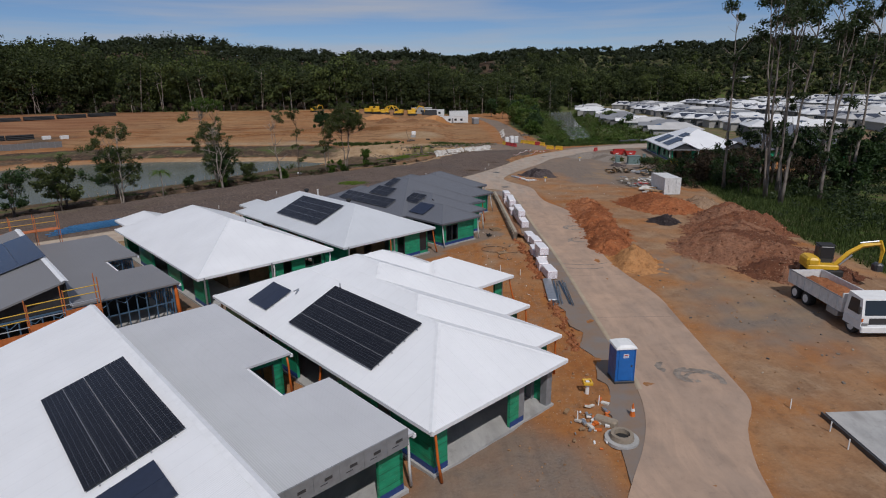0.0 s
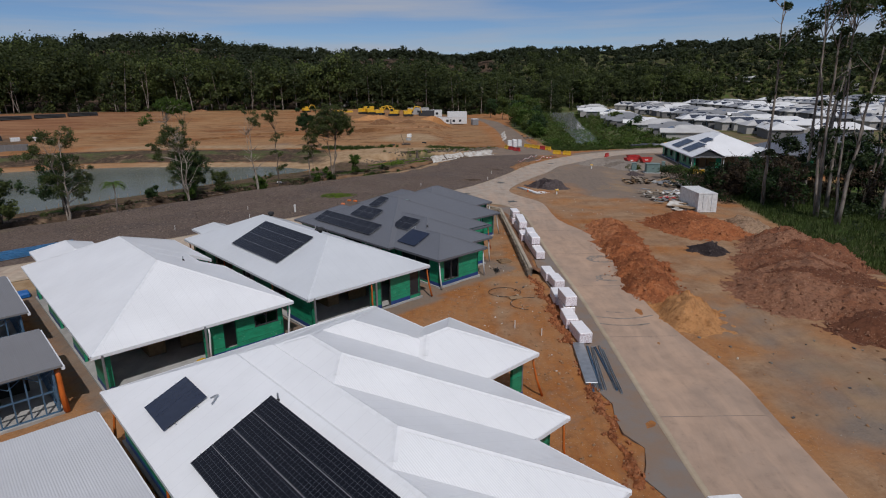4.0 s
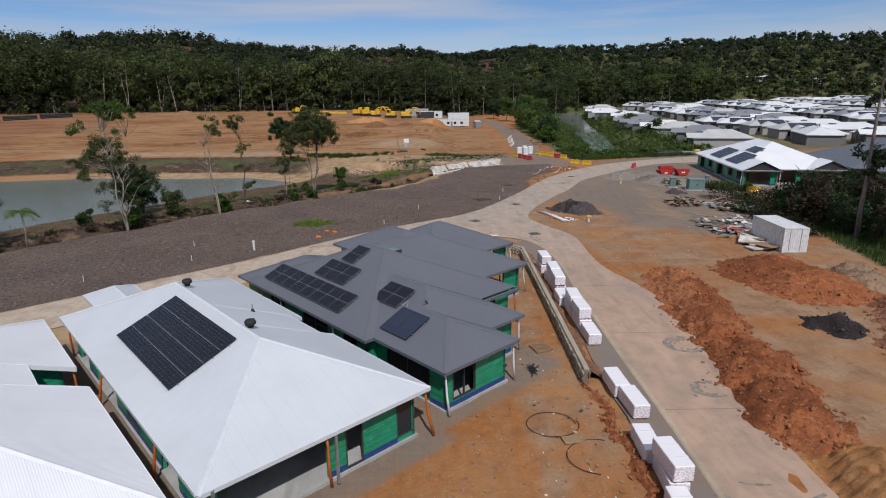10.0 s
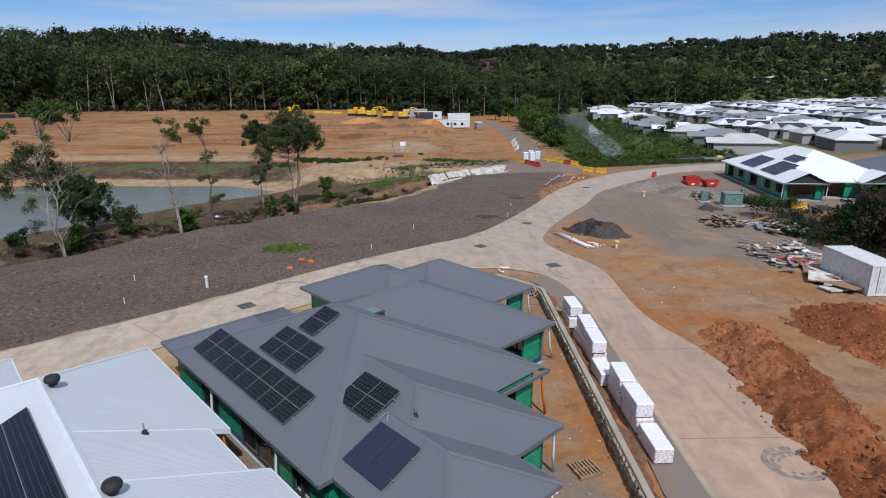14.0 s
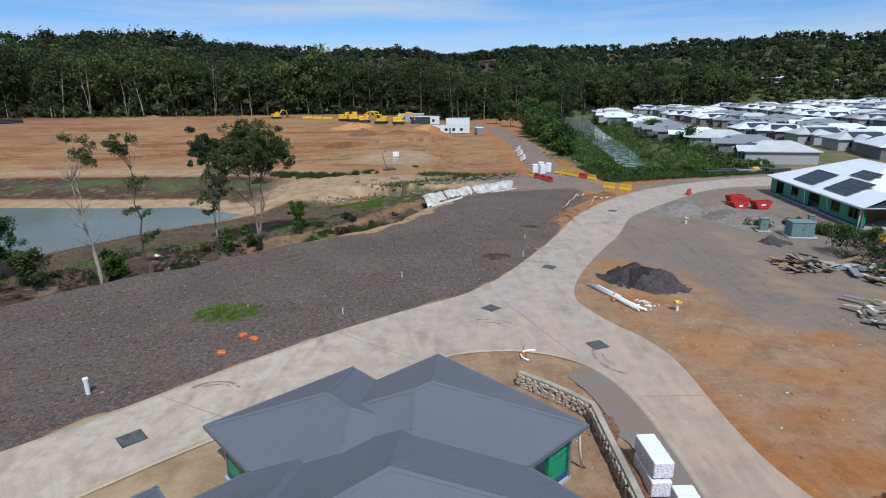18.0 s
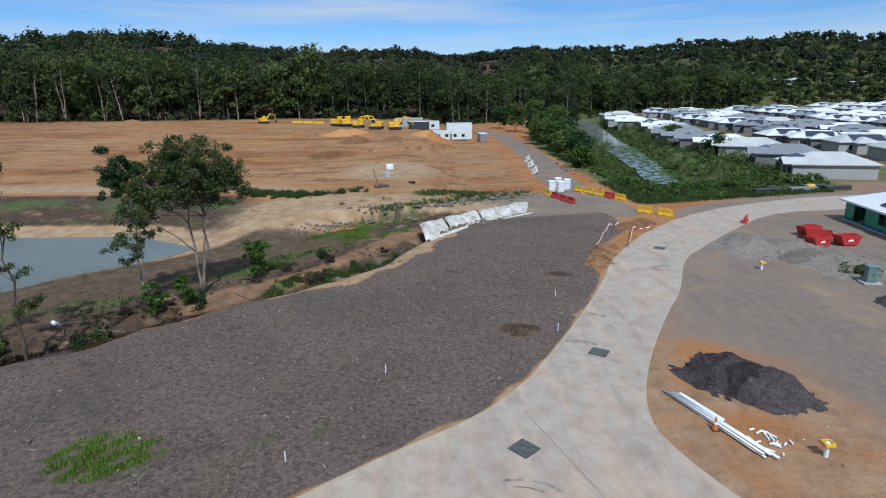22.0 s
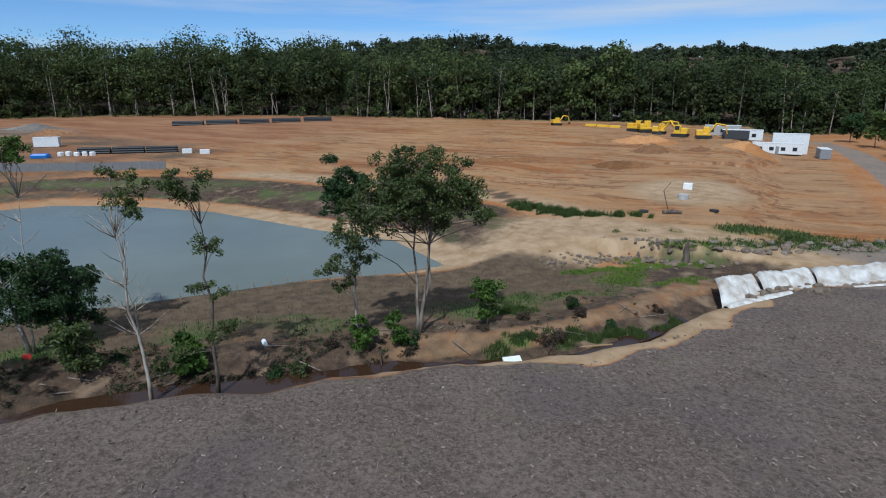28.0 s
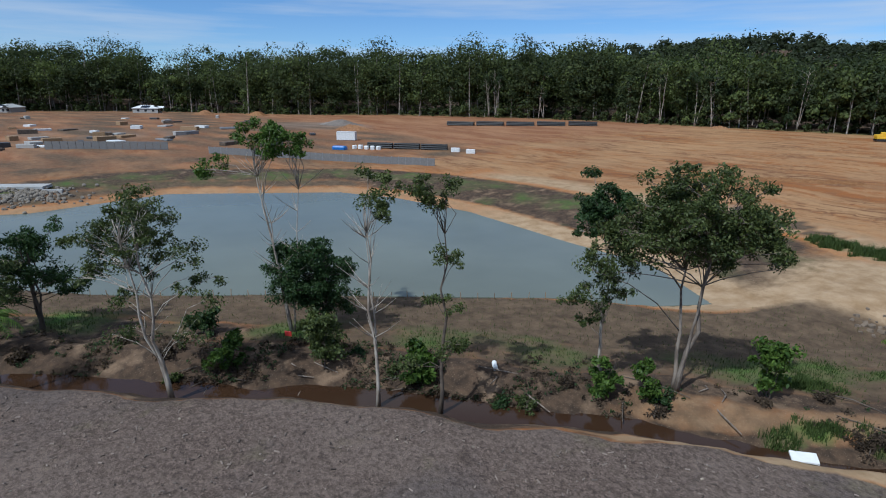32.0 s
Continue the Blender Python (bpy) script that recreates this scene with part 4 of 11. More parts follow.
    gravel = np.maximum.reduce([
        step(2.6 - inside(p, YARD_GREY) + 1.2 * wobble(p, 9, 34), 0, 4.5),
        step(4.5 - np.abs(seg_dist(p, ROAD_OUT)), 0, 2) * step(p[:, 0], 30, 36),
        step(3.0 - np.abs(seg_dist(p, ROAD_IN[:40])), 0, 2) * step(p[:, 1], 122, 128),
        step(7.0 - np.hypot((p[:, 0] - 23.5) * 0.95, (p[:, 1] - 41) * 0.62), 0, 5) * (0.72 + 0.30 * wobble(p, 5, 9)),
        step(4.5 - np.hypot((p[:, 0] - 22) * 0.9, (p[:, 1] - 52) * 0.6), 0, 4) * (0.5 + 0.4 * wobble(p, 4, 35)),
        step(4.0 - np.abs(seg_dist(p, GRAVEL_ROAD)), 0, 1.0),
        step(6 - np.hypot(p[:, 0] - 3, (p[:, 1] - 22) * 0.8), 0, 3) * 0.8,
        step(13 - np.hypot((p[:, 0] - 15) * 0.9, (p[:, 1] - 163)), 0, 4) * 0.85,
        step(6 - np.hypot(p[:, 0] + 45, (p[:, 1] - 180) * 0.5), 0, 5) * 0.8,
        step(26 - np.hypot((p[:, 0] + 232) * 0.7, (p[:, 1] - 200) * 0.9), 0, 14) * 0.7,
        step(22 - np.hypot((p[:, 0] + 215) * 0.55, (p[:, 1] - 120) * 0.6), 0, 12) * (0.4 + 0.45 * wobble(p, 14, 33)),
        step(p[:, 0], 60, 75) * step(p[:, 1], 120, 170) * 0.6])
    near_house = np.zeros(len(p))
    for (ox, oy, a, b) in ((-7.9, 50.5, 11, 25), (0.4, 59.4, 9, 21), (-17.4, 42.4, 12, 25)):
        u = (p[:, 0] - ox) * 0.737 + (p[:, 1] - oy) * 0.676
        v = -(p[:, 0] - ox) * 0.676 + (p[:, 1] - oy) * 0.737
        near_house = np.maximum(near_house, step(1.0 - np.maximum(np.maximum(-u, u - a), np.maximum(-v, v - b)), 0, 0.8))
    gravel = np.maximum(gravel, near_house * 0.8 * step(9 - p[:, 0], 0, 1))
    dust = step(p[:, 0] - seg_x(p[:, 1]), -0.5, 1.5) * step(114 - p[:, 1], 0, 4) * step(p[:, 1], 16, 22) * np.clip(0.62 + 0.42 * wobble(p, 8, 36), 0, 1)
    dust = np.maximum(dust, 0.85 * step(2.2 + 0.7 * wobble(p, 3, 37) - np.abs(seg_dist(p, ROAD_IN[:60])), 0, 1.6) * step(p[:, 1], 90, 96))
    dust = np.maximum(dust, 0.9 * step(9.5 - np.hypot((p[:, 0] - 3) * 0.8, (p[:, 1] - 90)), 0, 3))
    dust = np.maximum(dust, np.clip(0.35 + 0.5 * wobble(p, 3.5, 38), 0, 1) * step(p[:, 0], 3.5, 5) * step(9.3 - p[:, 0], 0, 1) * step(p[:, 1], 44, 50) * step(95 - p[:, 1], 0, 4))
    pale = step(3.4 + 1.2 * wobble(p, 6, 63) - np.abs(seg_dist(p, [(37, 146), (36.6, 135), (31.5, 115), (26.5, 104)])), 0, 3.0) * step(p[:, 1], 100, 106)
    pale = np.maximum(pale, step(7 - np.hypot((p[:, 0] - 33) * 0.8, p[:, 1] - 106), 0, 5))
    pale = np.maximum(pale, step(4.6 - np.hypot((p[:, 0] - 23.8) * 0.9, (p[:, 1] - 44) * 0.5) + 1.2 * wobble(p, 4, 65), 0, 3))
    sand = np.maximum(sand, pale * np.clip(0.40 + 0.14 * wobble(p, 4, 64), 0, 1))
    side = step(4.6 + 0.5 * wobble(p, 3, 39) - np.abs(seg_dist(p, ROAD_IN)), 0, 1.2) * step(3 - p[:, 0], 0, 3) * step(94 - p[:, 1], 0, 4)
    sand, gravel = np.maximum(sand, 0.8 * side), np.maximum(gravel, 0.35 * side)
    return z, dict(dust=dust, mulch=mulch, bank=bank, grass=grass, sand=sand, pad=pad, gravel=gravel, brown=brown)


def axis(stops):
    """Grid lines, fine near the camera's way and coarse far off."""
    out = []
    for a, b, s in stops:
        out += list(np.arange(a, b, s))
    return np.array(out + [stops[-1][1]])


gx = axis([(-3200, -1200, 200), (-1200, -500, 50), (-500, -150, 10), (-150, -75, 2.5), (-75, 45, 0.6), (45, 100, 2.0), (100, 400, 10), (400, 1200, 50), (1200, 3200, 200)])
gy = axis([(-1500, -300, 150), (-300, -60, 20), (-60, 10, 4), (10, 175, 0.6), (175, 260, 2.0), (260, 700, 9), (700, 1400, 40), (1400, 3600, 200)])
px, py = np.meshgrid(gx, gy)
plan = np.stack([px.ravel(), py.ravel()], 1)
gz, soils = land(plan)
nx, ny = len(gx), len(gy)
grid_z = gz.reshape(ny, nx)
idx = np.arange(nx * ny).reshape(ny, nx)
quads = np.stack([idx[:-1, :-1], idx[:-1, 1:], idx[1:, 1:], idx[1:, :-1]], -1).reshape(-1, 4)
ground_me = np_mesh("ground", np.c_[plan, gz], quads, M_GROUND, smooth=True)
for key, w in soils.items():
    at_ = ground_me.attributes.new(key, "FLOAT", "POINT")
    at_.data.foreach_set("value", np.clip(w, 0, 1).astype(np.float32))
ground = solo("ground", ground_me, M_GROUND, "orange clay, grey mulch, banks and grass of a building site", kind="structure")


def height(x, y):
    i = min(max(int(np.searchsorted(gx, x)) - 1, 0), nx - 2)
    j = min(max(int(np.searchsorted(gy, y)) - 1, 0), ny - 2)
    u, v = (x - gx[i]) / (gx[i + 1] - gx[i]), (y - gy[j]) / (gy[j + 1] - gy[j])
    return float((grid_z[j, i] * (1 - u) + grid_z[j, i + 1] * u) * (1 - v) + (grid_z[j + 1, i] * (1 - u) + grid_z[j + 1, i + 1] * u) * v)


def flat(name, outline, z0, z1, mat, label, kind="structure"):
    """A slab over an outline of any shape."""
    bm = bmesh.new()
    ring = [bm.verts.new((x, y, z1)) for x, y in outline]
    edges = [bm.edges.new((ring[i], ring[(i + 1) % len(ring)])) for i in range(len(ring))]
    bmesh.ops.triangle_fill(bm, use_beauty=True, use_dissolve=False, edges=edges)
    low = [bm.verts.new((x, y, z0)) for x, y in outline]
    for i in range(len(ring)):
        j = (i + 1) % len(ring)
        bm.faces.new((ring[i], ring[j], low[j], low[i]))
    bmesh.ops.recalc_face_normals(bm, faces=bm.faces)
    me = bpy.data.meshes.new(name)
    bm.to_mesh(me)
    bm.free()
    me.materials.append(mat)
    return tagged(new(name, me), label, kind=kind)


road = flat("road", ROAD_OUT + ROAD_IN, -0.25, 0.10, M_ROAD, "dusty pale concrete road with tyre marks through the site")
GUTTER = [(8.0, 22.8), (9.4, 25.3), (10.3, 27.6), (10.8, 30), (11, 33), (11, 38.5), (11.3, 50), (11.4, 59), (11.2, 67), (11.3, 78.4), (11.5, 83.5), (11.3, 89), (10.7, 92), (9.6, 94.2),
          (8.2, 92.6), (9.2, 90), (9.6, 83), (9.4, 67), (9.4, 50), (9.3, 38), (9.3, 31), (8.4, 27)]
soil_side = round_off(GUTTER[14:], 3)
GUTTER = GUTTER[:14] + [(x + 0.22 * math.sin(y * 1.7) + 0.14 * math.sin(y * 4.3 + 1) + 0.10 * math.sin(y * 9.1), y) if y < 88 else (x, y) for x, y in soil_side]
flat("pavement", GUTTER, -0.2, 0.075, M_VERGE, "dark crushed-dust verge beside the concrete road")
flat("pond", POND, -2.6, -2.0, M_POND, "still grey-green water of the pond", "structure")
creek_l = [(x, y) for x, y in PAD_EDGE[2:-3]]
creek_n = []
for i, (x, y) in enumerate(creek_l):
    ax, ay = creek_l[max(i - 1, 0)]
    bx, by = creek_l[min(i + 1, len(creek_l) - 1)]
    k = math.hypot(bx - ax, by - ay)
    creek_n.append((-(by - ay) / k, (bx - ax) / k))
flat("creek", [(x + n[0] * 2.3, y + n[1] * 2.3) for (x, y), n in zip(creek_l, creek_n)] + [(x + n[0] * 4.9, y + n[1] * 4.9) for (x, y), n in zip(creek_l[::-1], creek_n[::-1])],
             -2.1, -1.66, M_CREEK, "rust-brown shallow water in the ditch")
canal_out = [(x - 3.6 - 0.026 * (y - 215), y) for x, y in CANAL] + [(x + 3.6 + 0.026 * (y - 215), y) for x, y in CANAL[::-1]]
canal = flat("canal", canal_out, -2.6, -1.75, M_CANAL, "weedy water of the wetland channel")

# ---- houses under construction ----
U_TURN = 42.5
PITCH = 0.43
EAVE = 2.65


def inset(poly, d):
    """A rectilinear counter-clockwise outline moved inwards by d."""
    out, n = [], len(poly)
    for i in range(n):
        (ax, ay), (bx, by), (cx, cy) = poly[i - 1], poly[i], poly[(i + 1) % n]
        l1, l2 = math.hypot(bx - ax, by - ay), math.hypot(cx - bx, cy - by)
        n1, n2 = (-(by - ay) / l1, (bx - ax) / l1), (-(cy - by) / l2, (cx - bx) / l2)
        out.append((bx + d * (n1[0] + n2[0]), by + d * (n1[1] + n2[1])))
    return out


def hip(th, mats, x0, x1, y0, y1, z, pitch, drop=0.0, others=(), notch=None, ridge=None):
    """A hip roof over a rectangle, with its ridge and hip cappings."""
    z -= drop
    w, d = x1 - x0, y1 - y0
    r = min(w, d) / 2
    h = r * pitch
    a, b = ((x0 + r, y0 + d / 2), (x1 - r, y0 + d / 2)) if w >= d else ((x0 + w / 2, y0 + r), (x0 + w / 2, y1 - r))
    if ridge:
        a, b = (x0 + w / 2, ridge[0]), (x0 + w / 2, ridge[1])
    c = [(x0, y0, z), (x1, y0, z), (x1, y1, z), (x0, y1, z)]
    p, q = (*a, z + h), (*b, z + h)
    if w >= d:
        faces = [(c[0], c[1], q, p), (c[1], c[2], q), (c[2], c[3], p, q), (c[3], c[0], p)]
        ribs = [(c[0], p), (c[3], p), (c[1], q), (c[2], q), (p, q)]
    else:
        faces = [(c[0], c[1], p), (c[1], c[2], q, p), (c[2], c[3], q), (c[3], c[0], p, q)]
        ribs = [(c[0], p), (c[1], p), (c[2], q), (c[3], q), (p, q)]
    mesh = Mesh()
    mesh.v = c + ([p, q] if (Vector(p) - Vector(q)).length > 1e-4 else [p]) + [(v[0], v[1], z - 0.03) for v in c]
    where = {v: i for i, v in reversed(list(enumerate(mesh.v)))}
    low = len(mesh.v) - 4
    for f in faces:
        ring = []
        for v in f:
            if where[v] not in ring:
                ring.append(where[v])
        mesh.f.append(tuple(ring))
    sides = [(i, (i + 1) % 4) for i in range(4)]
    under = [low, low + 1, low + 2, low + 3]
    if notch:
        # the eave steps in along a stretch of the x1 side
        ya, yb, dn = notch
        k = len(mesh.v)
        bay = [(x1, ya, z), (x1 - dn, ya, z + dn * pitch), (x1 - dn, yb, z + dn * pitch), (x1, yb, z)]
        mesh.v += bay + [(v[0], v[1], v[2] - 0.03) for v in bay]
        mesh.f[1] = (1, k, k + 1, k + 2, k + 3, *mesh.f[1][1:])
        under[2:2] = [k + 4, k + 5, k + 6, k + 7]
        sides.pop(1)
        ring = [(1, low + 1)] + [(k + i, k + 4 + i) for i in range(4)] + [(2, low + 2)]
        mesh.f += [(a_[1], b_[1], b_[0], a_[0]) for a_, b_ in zip(ring[:-1], ring[1:])]
        for yy in (ya, yb):
            # lap flashing that runs from the step of the eave up to the ridge
            xm = x0 + w / 2 + 0.15
            lap = Mesh()
            lap.v = [(x, yy + o, z + (x1 - x) * pitch + (0.03 if o == 0 else 0.004)) for x in (x1 - dn + 0.02, xm) for o in (-0.09, 0, 0.09)]
            lap.f = [(0, 3, 4, 1), (1, 4, 5, 2)]
            part("lap_flashing", lap, mats[1], th)
    mesh.f.append(tuple(under[::-1]))
    mesh.f += [(low + i, low + j, j, i) for i, j in sides]
    part("roof", mesh, mats[0], th)
    for s, e in ribs:
        s, e = Vector(s), Vector(e)
        free = []
        for k in range(25):
            pt = s.lerp(e, k / 24)
            over = [min(pt.x - a0, a1 - pt.x, pt.y - b0, b1 - pt.y) * pitch + z for a0, a1, b0, b1 in others]
            free.append(not any(o > pt.z - 0.16 for o in over if o > z))
        if not any(free):
            continue
        k0, k1 = free.index(True), 24 - free[::-1].index(True)
        s, e = s.lerp(e, k0 / 24), s.lerp(e, k1 / 24)
        if (e - s).length < 0.2:
            continue
        dirn = (e - s).normalized()
        side = dirn.cross(Vector((0, 0, 1))).normalized()
        up = side.cross(dirn).normalized()
        sag = 0.035 if abs(dirn.z) > 0.01 else 0.055
        cap, t, lo_ = Mesh(), up * 0.035, up * (0.014 - sag)
        cap.v = [tuple(v) for v in (s - side * 0.13 + lo_, s + t, s + side * 0.13 + lo_, e - side * 0.13 + lo_, e + t, e + side * 0.13 + lo_)]
        cap.f = [(0, 3, 4, 1), (1, 4, 5, 2)]
        part("ridge_cap", cap, mats[1], th)


def wall_run(parent, a, b, z0, z1, holes, mat, thick=0.16, skirt=True, glass=True):
    """One wall from a to b (outside on the right of its run), with openings (from, to, sill, head, kind)."""
    a, b = Vector((*a, 0)), Vector((*b, 0))
    L = (b - a).length
    ang = math.atan2(b.y - a.y, b.x - a.x)
    m = Matrix.Translation(a) @ Matrix.Rotation(ang, 4, "Z")
    good = [(max(h0, 0.05), min(h1, L - 0.05), max(lo, z0), min(hi, z1)) for h0, h1, lo, hi, kind in holes]
    good = [g for g in good if g[1] - g[0] > 0.2]
    xs = sorted({0.0, L, *(round(v, 4) for g in good for v in g[:2])})
    zs = sorted({z0, z1, *(round(v, 4) for g in good for v in g[2:])})
    solid = {(i, j) for i in range(len(xs) - 1) for j in range(len(zs) - 1)
             if not any(g[0] < (xs[i] + xs[i + 1]) / 2 < g[1] and g[2] < (zs[j] + zs[j + 1]) / 2 < g[3] for g in good)}
    wall, ids = Mesh(), {}

    def corner(i, j, k):
        if (i, j, k) not in ids:
            ids[i, j, k] = len(wall.v)
            wall.v.append(tuple(m @ Vector((xs[i], k * thick, zs[j]))))
        return ids[i, j, k]

    for i, j in solid:
        q = [(i, j), (i + 1, j), (i + 1, j + 1), (i, j + 1)]
        wall.f.append(tuple(corner(*c, 0) for c in q))
        wall.f.append(tuple(corner(*c, 1) for c in q[::-1]))
        for (di, dj), (c0, c1) in (((0, -1), (q[1], q[0])), ((1, 0), (q[2], q[1])), ((0, 1), (q[3], q[2])), ((-1, 0), (q[0], q[3]))):
            if (i + di, j + dj) not in solid:
                wall.f.append((corner(*c1, 0), corner(*c1, 1), corner(*c0, 1), corner(*c0, 0))[::-1])
    w = part("wall", wall, mat, parent)
    for h0, h1, lo, hi, kind in holes:
        h0, h1 = max(h0, 0.05), min(h1, L - 0.05)
        if h1 - h0 < 0.2 or kind == "open":
            continue
        fr = Mesh()
        t = 0.055
        for q in ((h0, h1, lo, lo + t), (h0, h1, hi - t, hi), (h0, h0 + t, lo + t, hi - t), (h1 - t, h1, lo + t, hi - t)):
            fr.box(q[0], q[1], -0.02, 0.1, q[2], q[3], m)
        if h1 - h0 > 1.3:
            k = (h0 + h1) / 2
            fr.box(k - 0.03, k + 0.03, -0.015, 0.09, lo + t, hi - t, m)
        win = part("window", fr, M_CHARC, parent, "charcoal aluminium frame")
        if kind == "glass":
            part("pane", Mesh().box(h0 + t, h1 - t, 0.03, 0.045, lo + t, hi - t, m), M_GLASS, win)
    if skirt and mat is M_WRAP:
        doors = sorted((h0, h1) for h0, h1, lo, hi, kind in holes if lo < 0.45)
        s = 0.0
        for h0, h1 in doors + [(L, L)]:
            if h0 - s > 0.2:
                part("damp_course", Mesh().box(s, h0, -0.012, -0.001, z0, z0 + 0.28, m), M_BLUE, parent, "blue damp-proof strip")
            s = h1
    return w


def gutters(parent, outline, z0, mat, x1=0.0, notch=None, pitch=0.0):
    n = len(outline)
    for i in range(n):
        a, b = Vector((*outline[i], 0)), Vector((*outline[(i + 1) % n], 0))
        m = Matrix.Translation(a) @ Matrix.Rotation(math.atan2(b.y - a.y, b.x - a.x), 4, "Z")
        L, z = (b - a).length, z0
        if notch and notch[0] - 0.01 < min(a.y, b.y) and max(a.y, b.y) < notch[1] + 0.01 and min(a.x, b.x) < x1 - 0.01 and max(a.x, b.x) > 0.5 * x1:
            if abs(a.x - b.x) > 0.01:
                # sloping barge board at the step of the eave, and the wall below it
                za, zb = z0 + (x1 - a.x) * pitch, z0 + (x1 - b.x) * pitch
                s = 0.06 if a.y < notch[0] + 0.1 else -0.06
                board = Mesh()
                board.v = [(p.x, p.y + o, q + dz) for o in (0, s) for p, q in ((a, za), (b, zb)) for dz in (-0.22, 0.02)]
                board.f = [(0, 1, 3, 2), (4, 6, 7, 5), (1, 5, 7, 3), (0, 2, 6, 4), (0, 4, 5, 1), (2, 3, 7, 6)]
                part("barge_board", board, mat, parent)
                yw = a.y + (-0.55 if a.y < notch[0] + 0.1 else 0.55)
                xi, xo = x1 - notch[2] - 0.55, x1 - 0.55
                part("gable_wall", Mesh().poly([(xi, yw, z0 - 0.12), (xo, yw, z0 - 0.12), (xo, yw, z0 + 0.55 * pitch - 0.05), (xi, yw, z0 + (x1 - xi) * pitch - 0.05)]), M_WRAP, parent)
                continue
            z = z0 + notch[2] * pitch
            part("notch_wall", Mesh().box(x1 - notch[2] - 0.71, x1 - notch[2] - 0.55, notch[0] - 0.5, notch[1] + 0.5, z0 - 0.12, z + 0.2), M_WRAP, parent)
        part("gutter", Mesh().box(-0.02, L + 0.02, -0.03, 0.09, z - 0.17, z + 0.006, m), mat, parent)
        part("fascia", Mesh().box(0.0, L, 0.092, 0.13, z - 0.24, z - 0.06, m), mat, parent)


def sock(parent, at, mat, drift, label, z=2.5, r=0.055):
    """A loose plastic sleeve hanging from the gutter as a temporary downpipe."""
    x, y = at
    pts = [(x, y, z), (x + 0.05, y, z - 0.5), (x + drift[0] * 0.4, y + drift[1] * 0.4, z * 0.45), (x + drift[0], y + drift[1], 0.08)]
    part("downpipe", Mesh().tube(pts, [r, r, r * 1.15, r * 1.3], 6), mat, parent, label, smooth=True)


def solar(name, house_m, x0, y0, nx_, ny_, w, h, rise, z0, label, cell=None):
    """Rows of panels on the slope that rises from z0 at x0 towards +x (rise < 0: the other way)."""
    ang = math.atan(abs(rise)) * (1 if rise > 0 else -1)
    base = house_m @ Matrix.Translation((x0, y0, z0)) @ Matrix.Rotation(-ang, 4, "Y")
    th = thing(name, label, "solar panels", base)
    gap = 0.001 if cell is M_CELL_DARK else 0.008
    sheet = Mesh().cbox(-w / 2 + 0.008, w / 2 - 0.008, -h / 2 + gap, h / 2 - gap, 0, 0.035, gap * 0.7)
    me = sheet.data("solar_panel", cell or M_CELL)
    for i in range(nx_):
        for j in range(ny_):
            part("solar_panel", me, None, th, at=Matrix.Translation(((i + 0.5) * w * (1 if rise > 0 else -1), (j + 0.5) * h, 0.10)))
    for j in range(nx_ * 2):
        xx = (j + 0.5) * w / 2 * (1 if rise > 0 else -1)
        part("mounting_rail", Mesh().box(xx - 0.02, xx + 0.02, -0.10, ny_ * h + 0.10, 0.03, 0.10), M_GALV, th)
    return th


def vent(parent, x, y, z):
    part("roof_ventilator", Mesh().lathe([(0.16, 0), (0.16, 0.12), (0.26, 0.16), (0.29, 0.27), (0.24, 0.38), (0.08, 0.43)], 14, (x, y, z)), M_BLACK, parent, "black whirling roof ventilator", smooth=True)


def house(name, label, origin, outline, hips, roof_mat, cap_mat, holes, wall_mat=None, socks=(), pitch=PITCH, wall_in=0.55, slab=True, turn=U_TURN, notch=None, ridge=None):
    """A one-storey house: outline of the eaves in its own axes, hips as rectangles, openings per wall."""
    m = pose(origin[0], origin[1], 0, 0, 0, turn)
    th = thing(name, label, "house", m)
    for k, r in enumerate(hips):
        hip(th, (roof_mat, cap_mat), *r, EAVE, pitch, 0.005 * k, [o for o in hips if o is not r], notch if k == 0 else None, ridge if k == 0 else None)
    gutters(th, outline, EAVE, cap_mat, hips[0][1], notch, pitch)
    walls = inset(outline, wall_in)
    for i in range(len(walls)):
        wall_run(th, walls[i], walls[(i + 1) % len(walls)], 0.14, EAVE - 0.12, holes.get(i, []), wall_mat or M_WRAP)
    if slab:
        fl = inset(outline, 0.42)
        bm_s = flat("slab", fl, -0.2, 0.14, M_SLAB, "", "")
        bm_s.parent = th
        inner = inset(outline, 3.6)
        if all(abs(inner[i][0] - inner[i - 1][0]) + abs(inner[i][1] - inner[i - 1][1]) > 0.3 for i in range(len(inner))):
            for i in range(len(inner)):
                wall_run(th, inner[i], inner[(i + 1) % len(inner)], 0.141, EAVE - 0.15, [(1.0, 1.9, 0.14, 2.1, "open")], M_TIMBER, 0.1, False)
    for at, mat, drift in socks:
        sock(th, at, mat, drift, "orange plastic sleeve" if mat is M_ORANGE else "white plastic sleeve")
    return th, m


W, D, G = "window", "open", "glass"
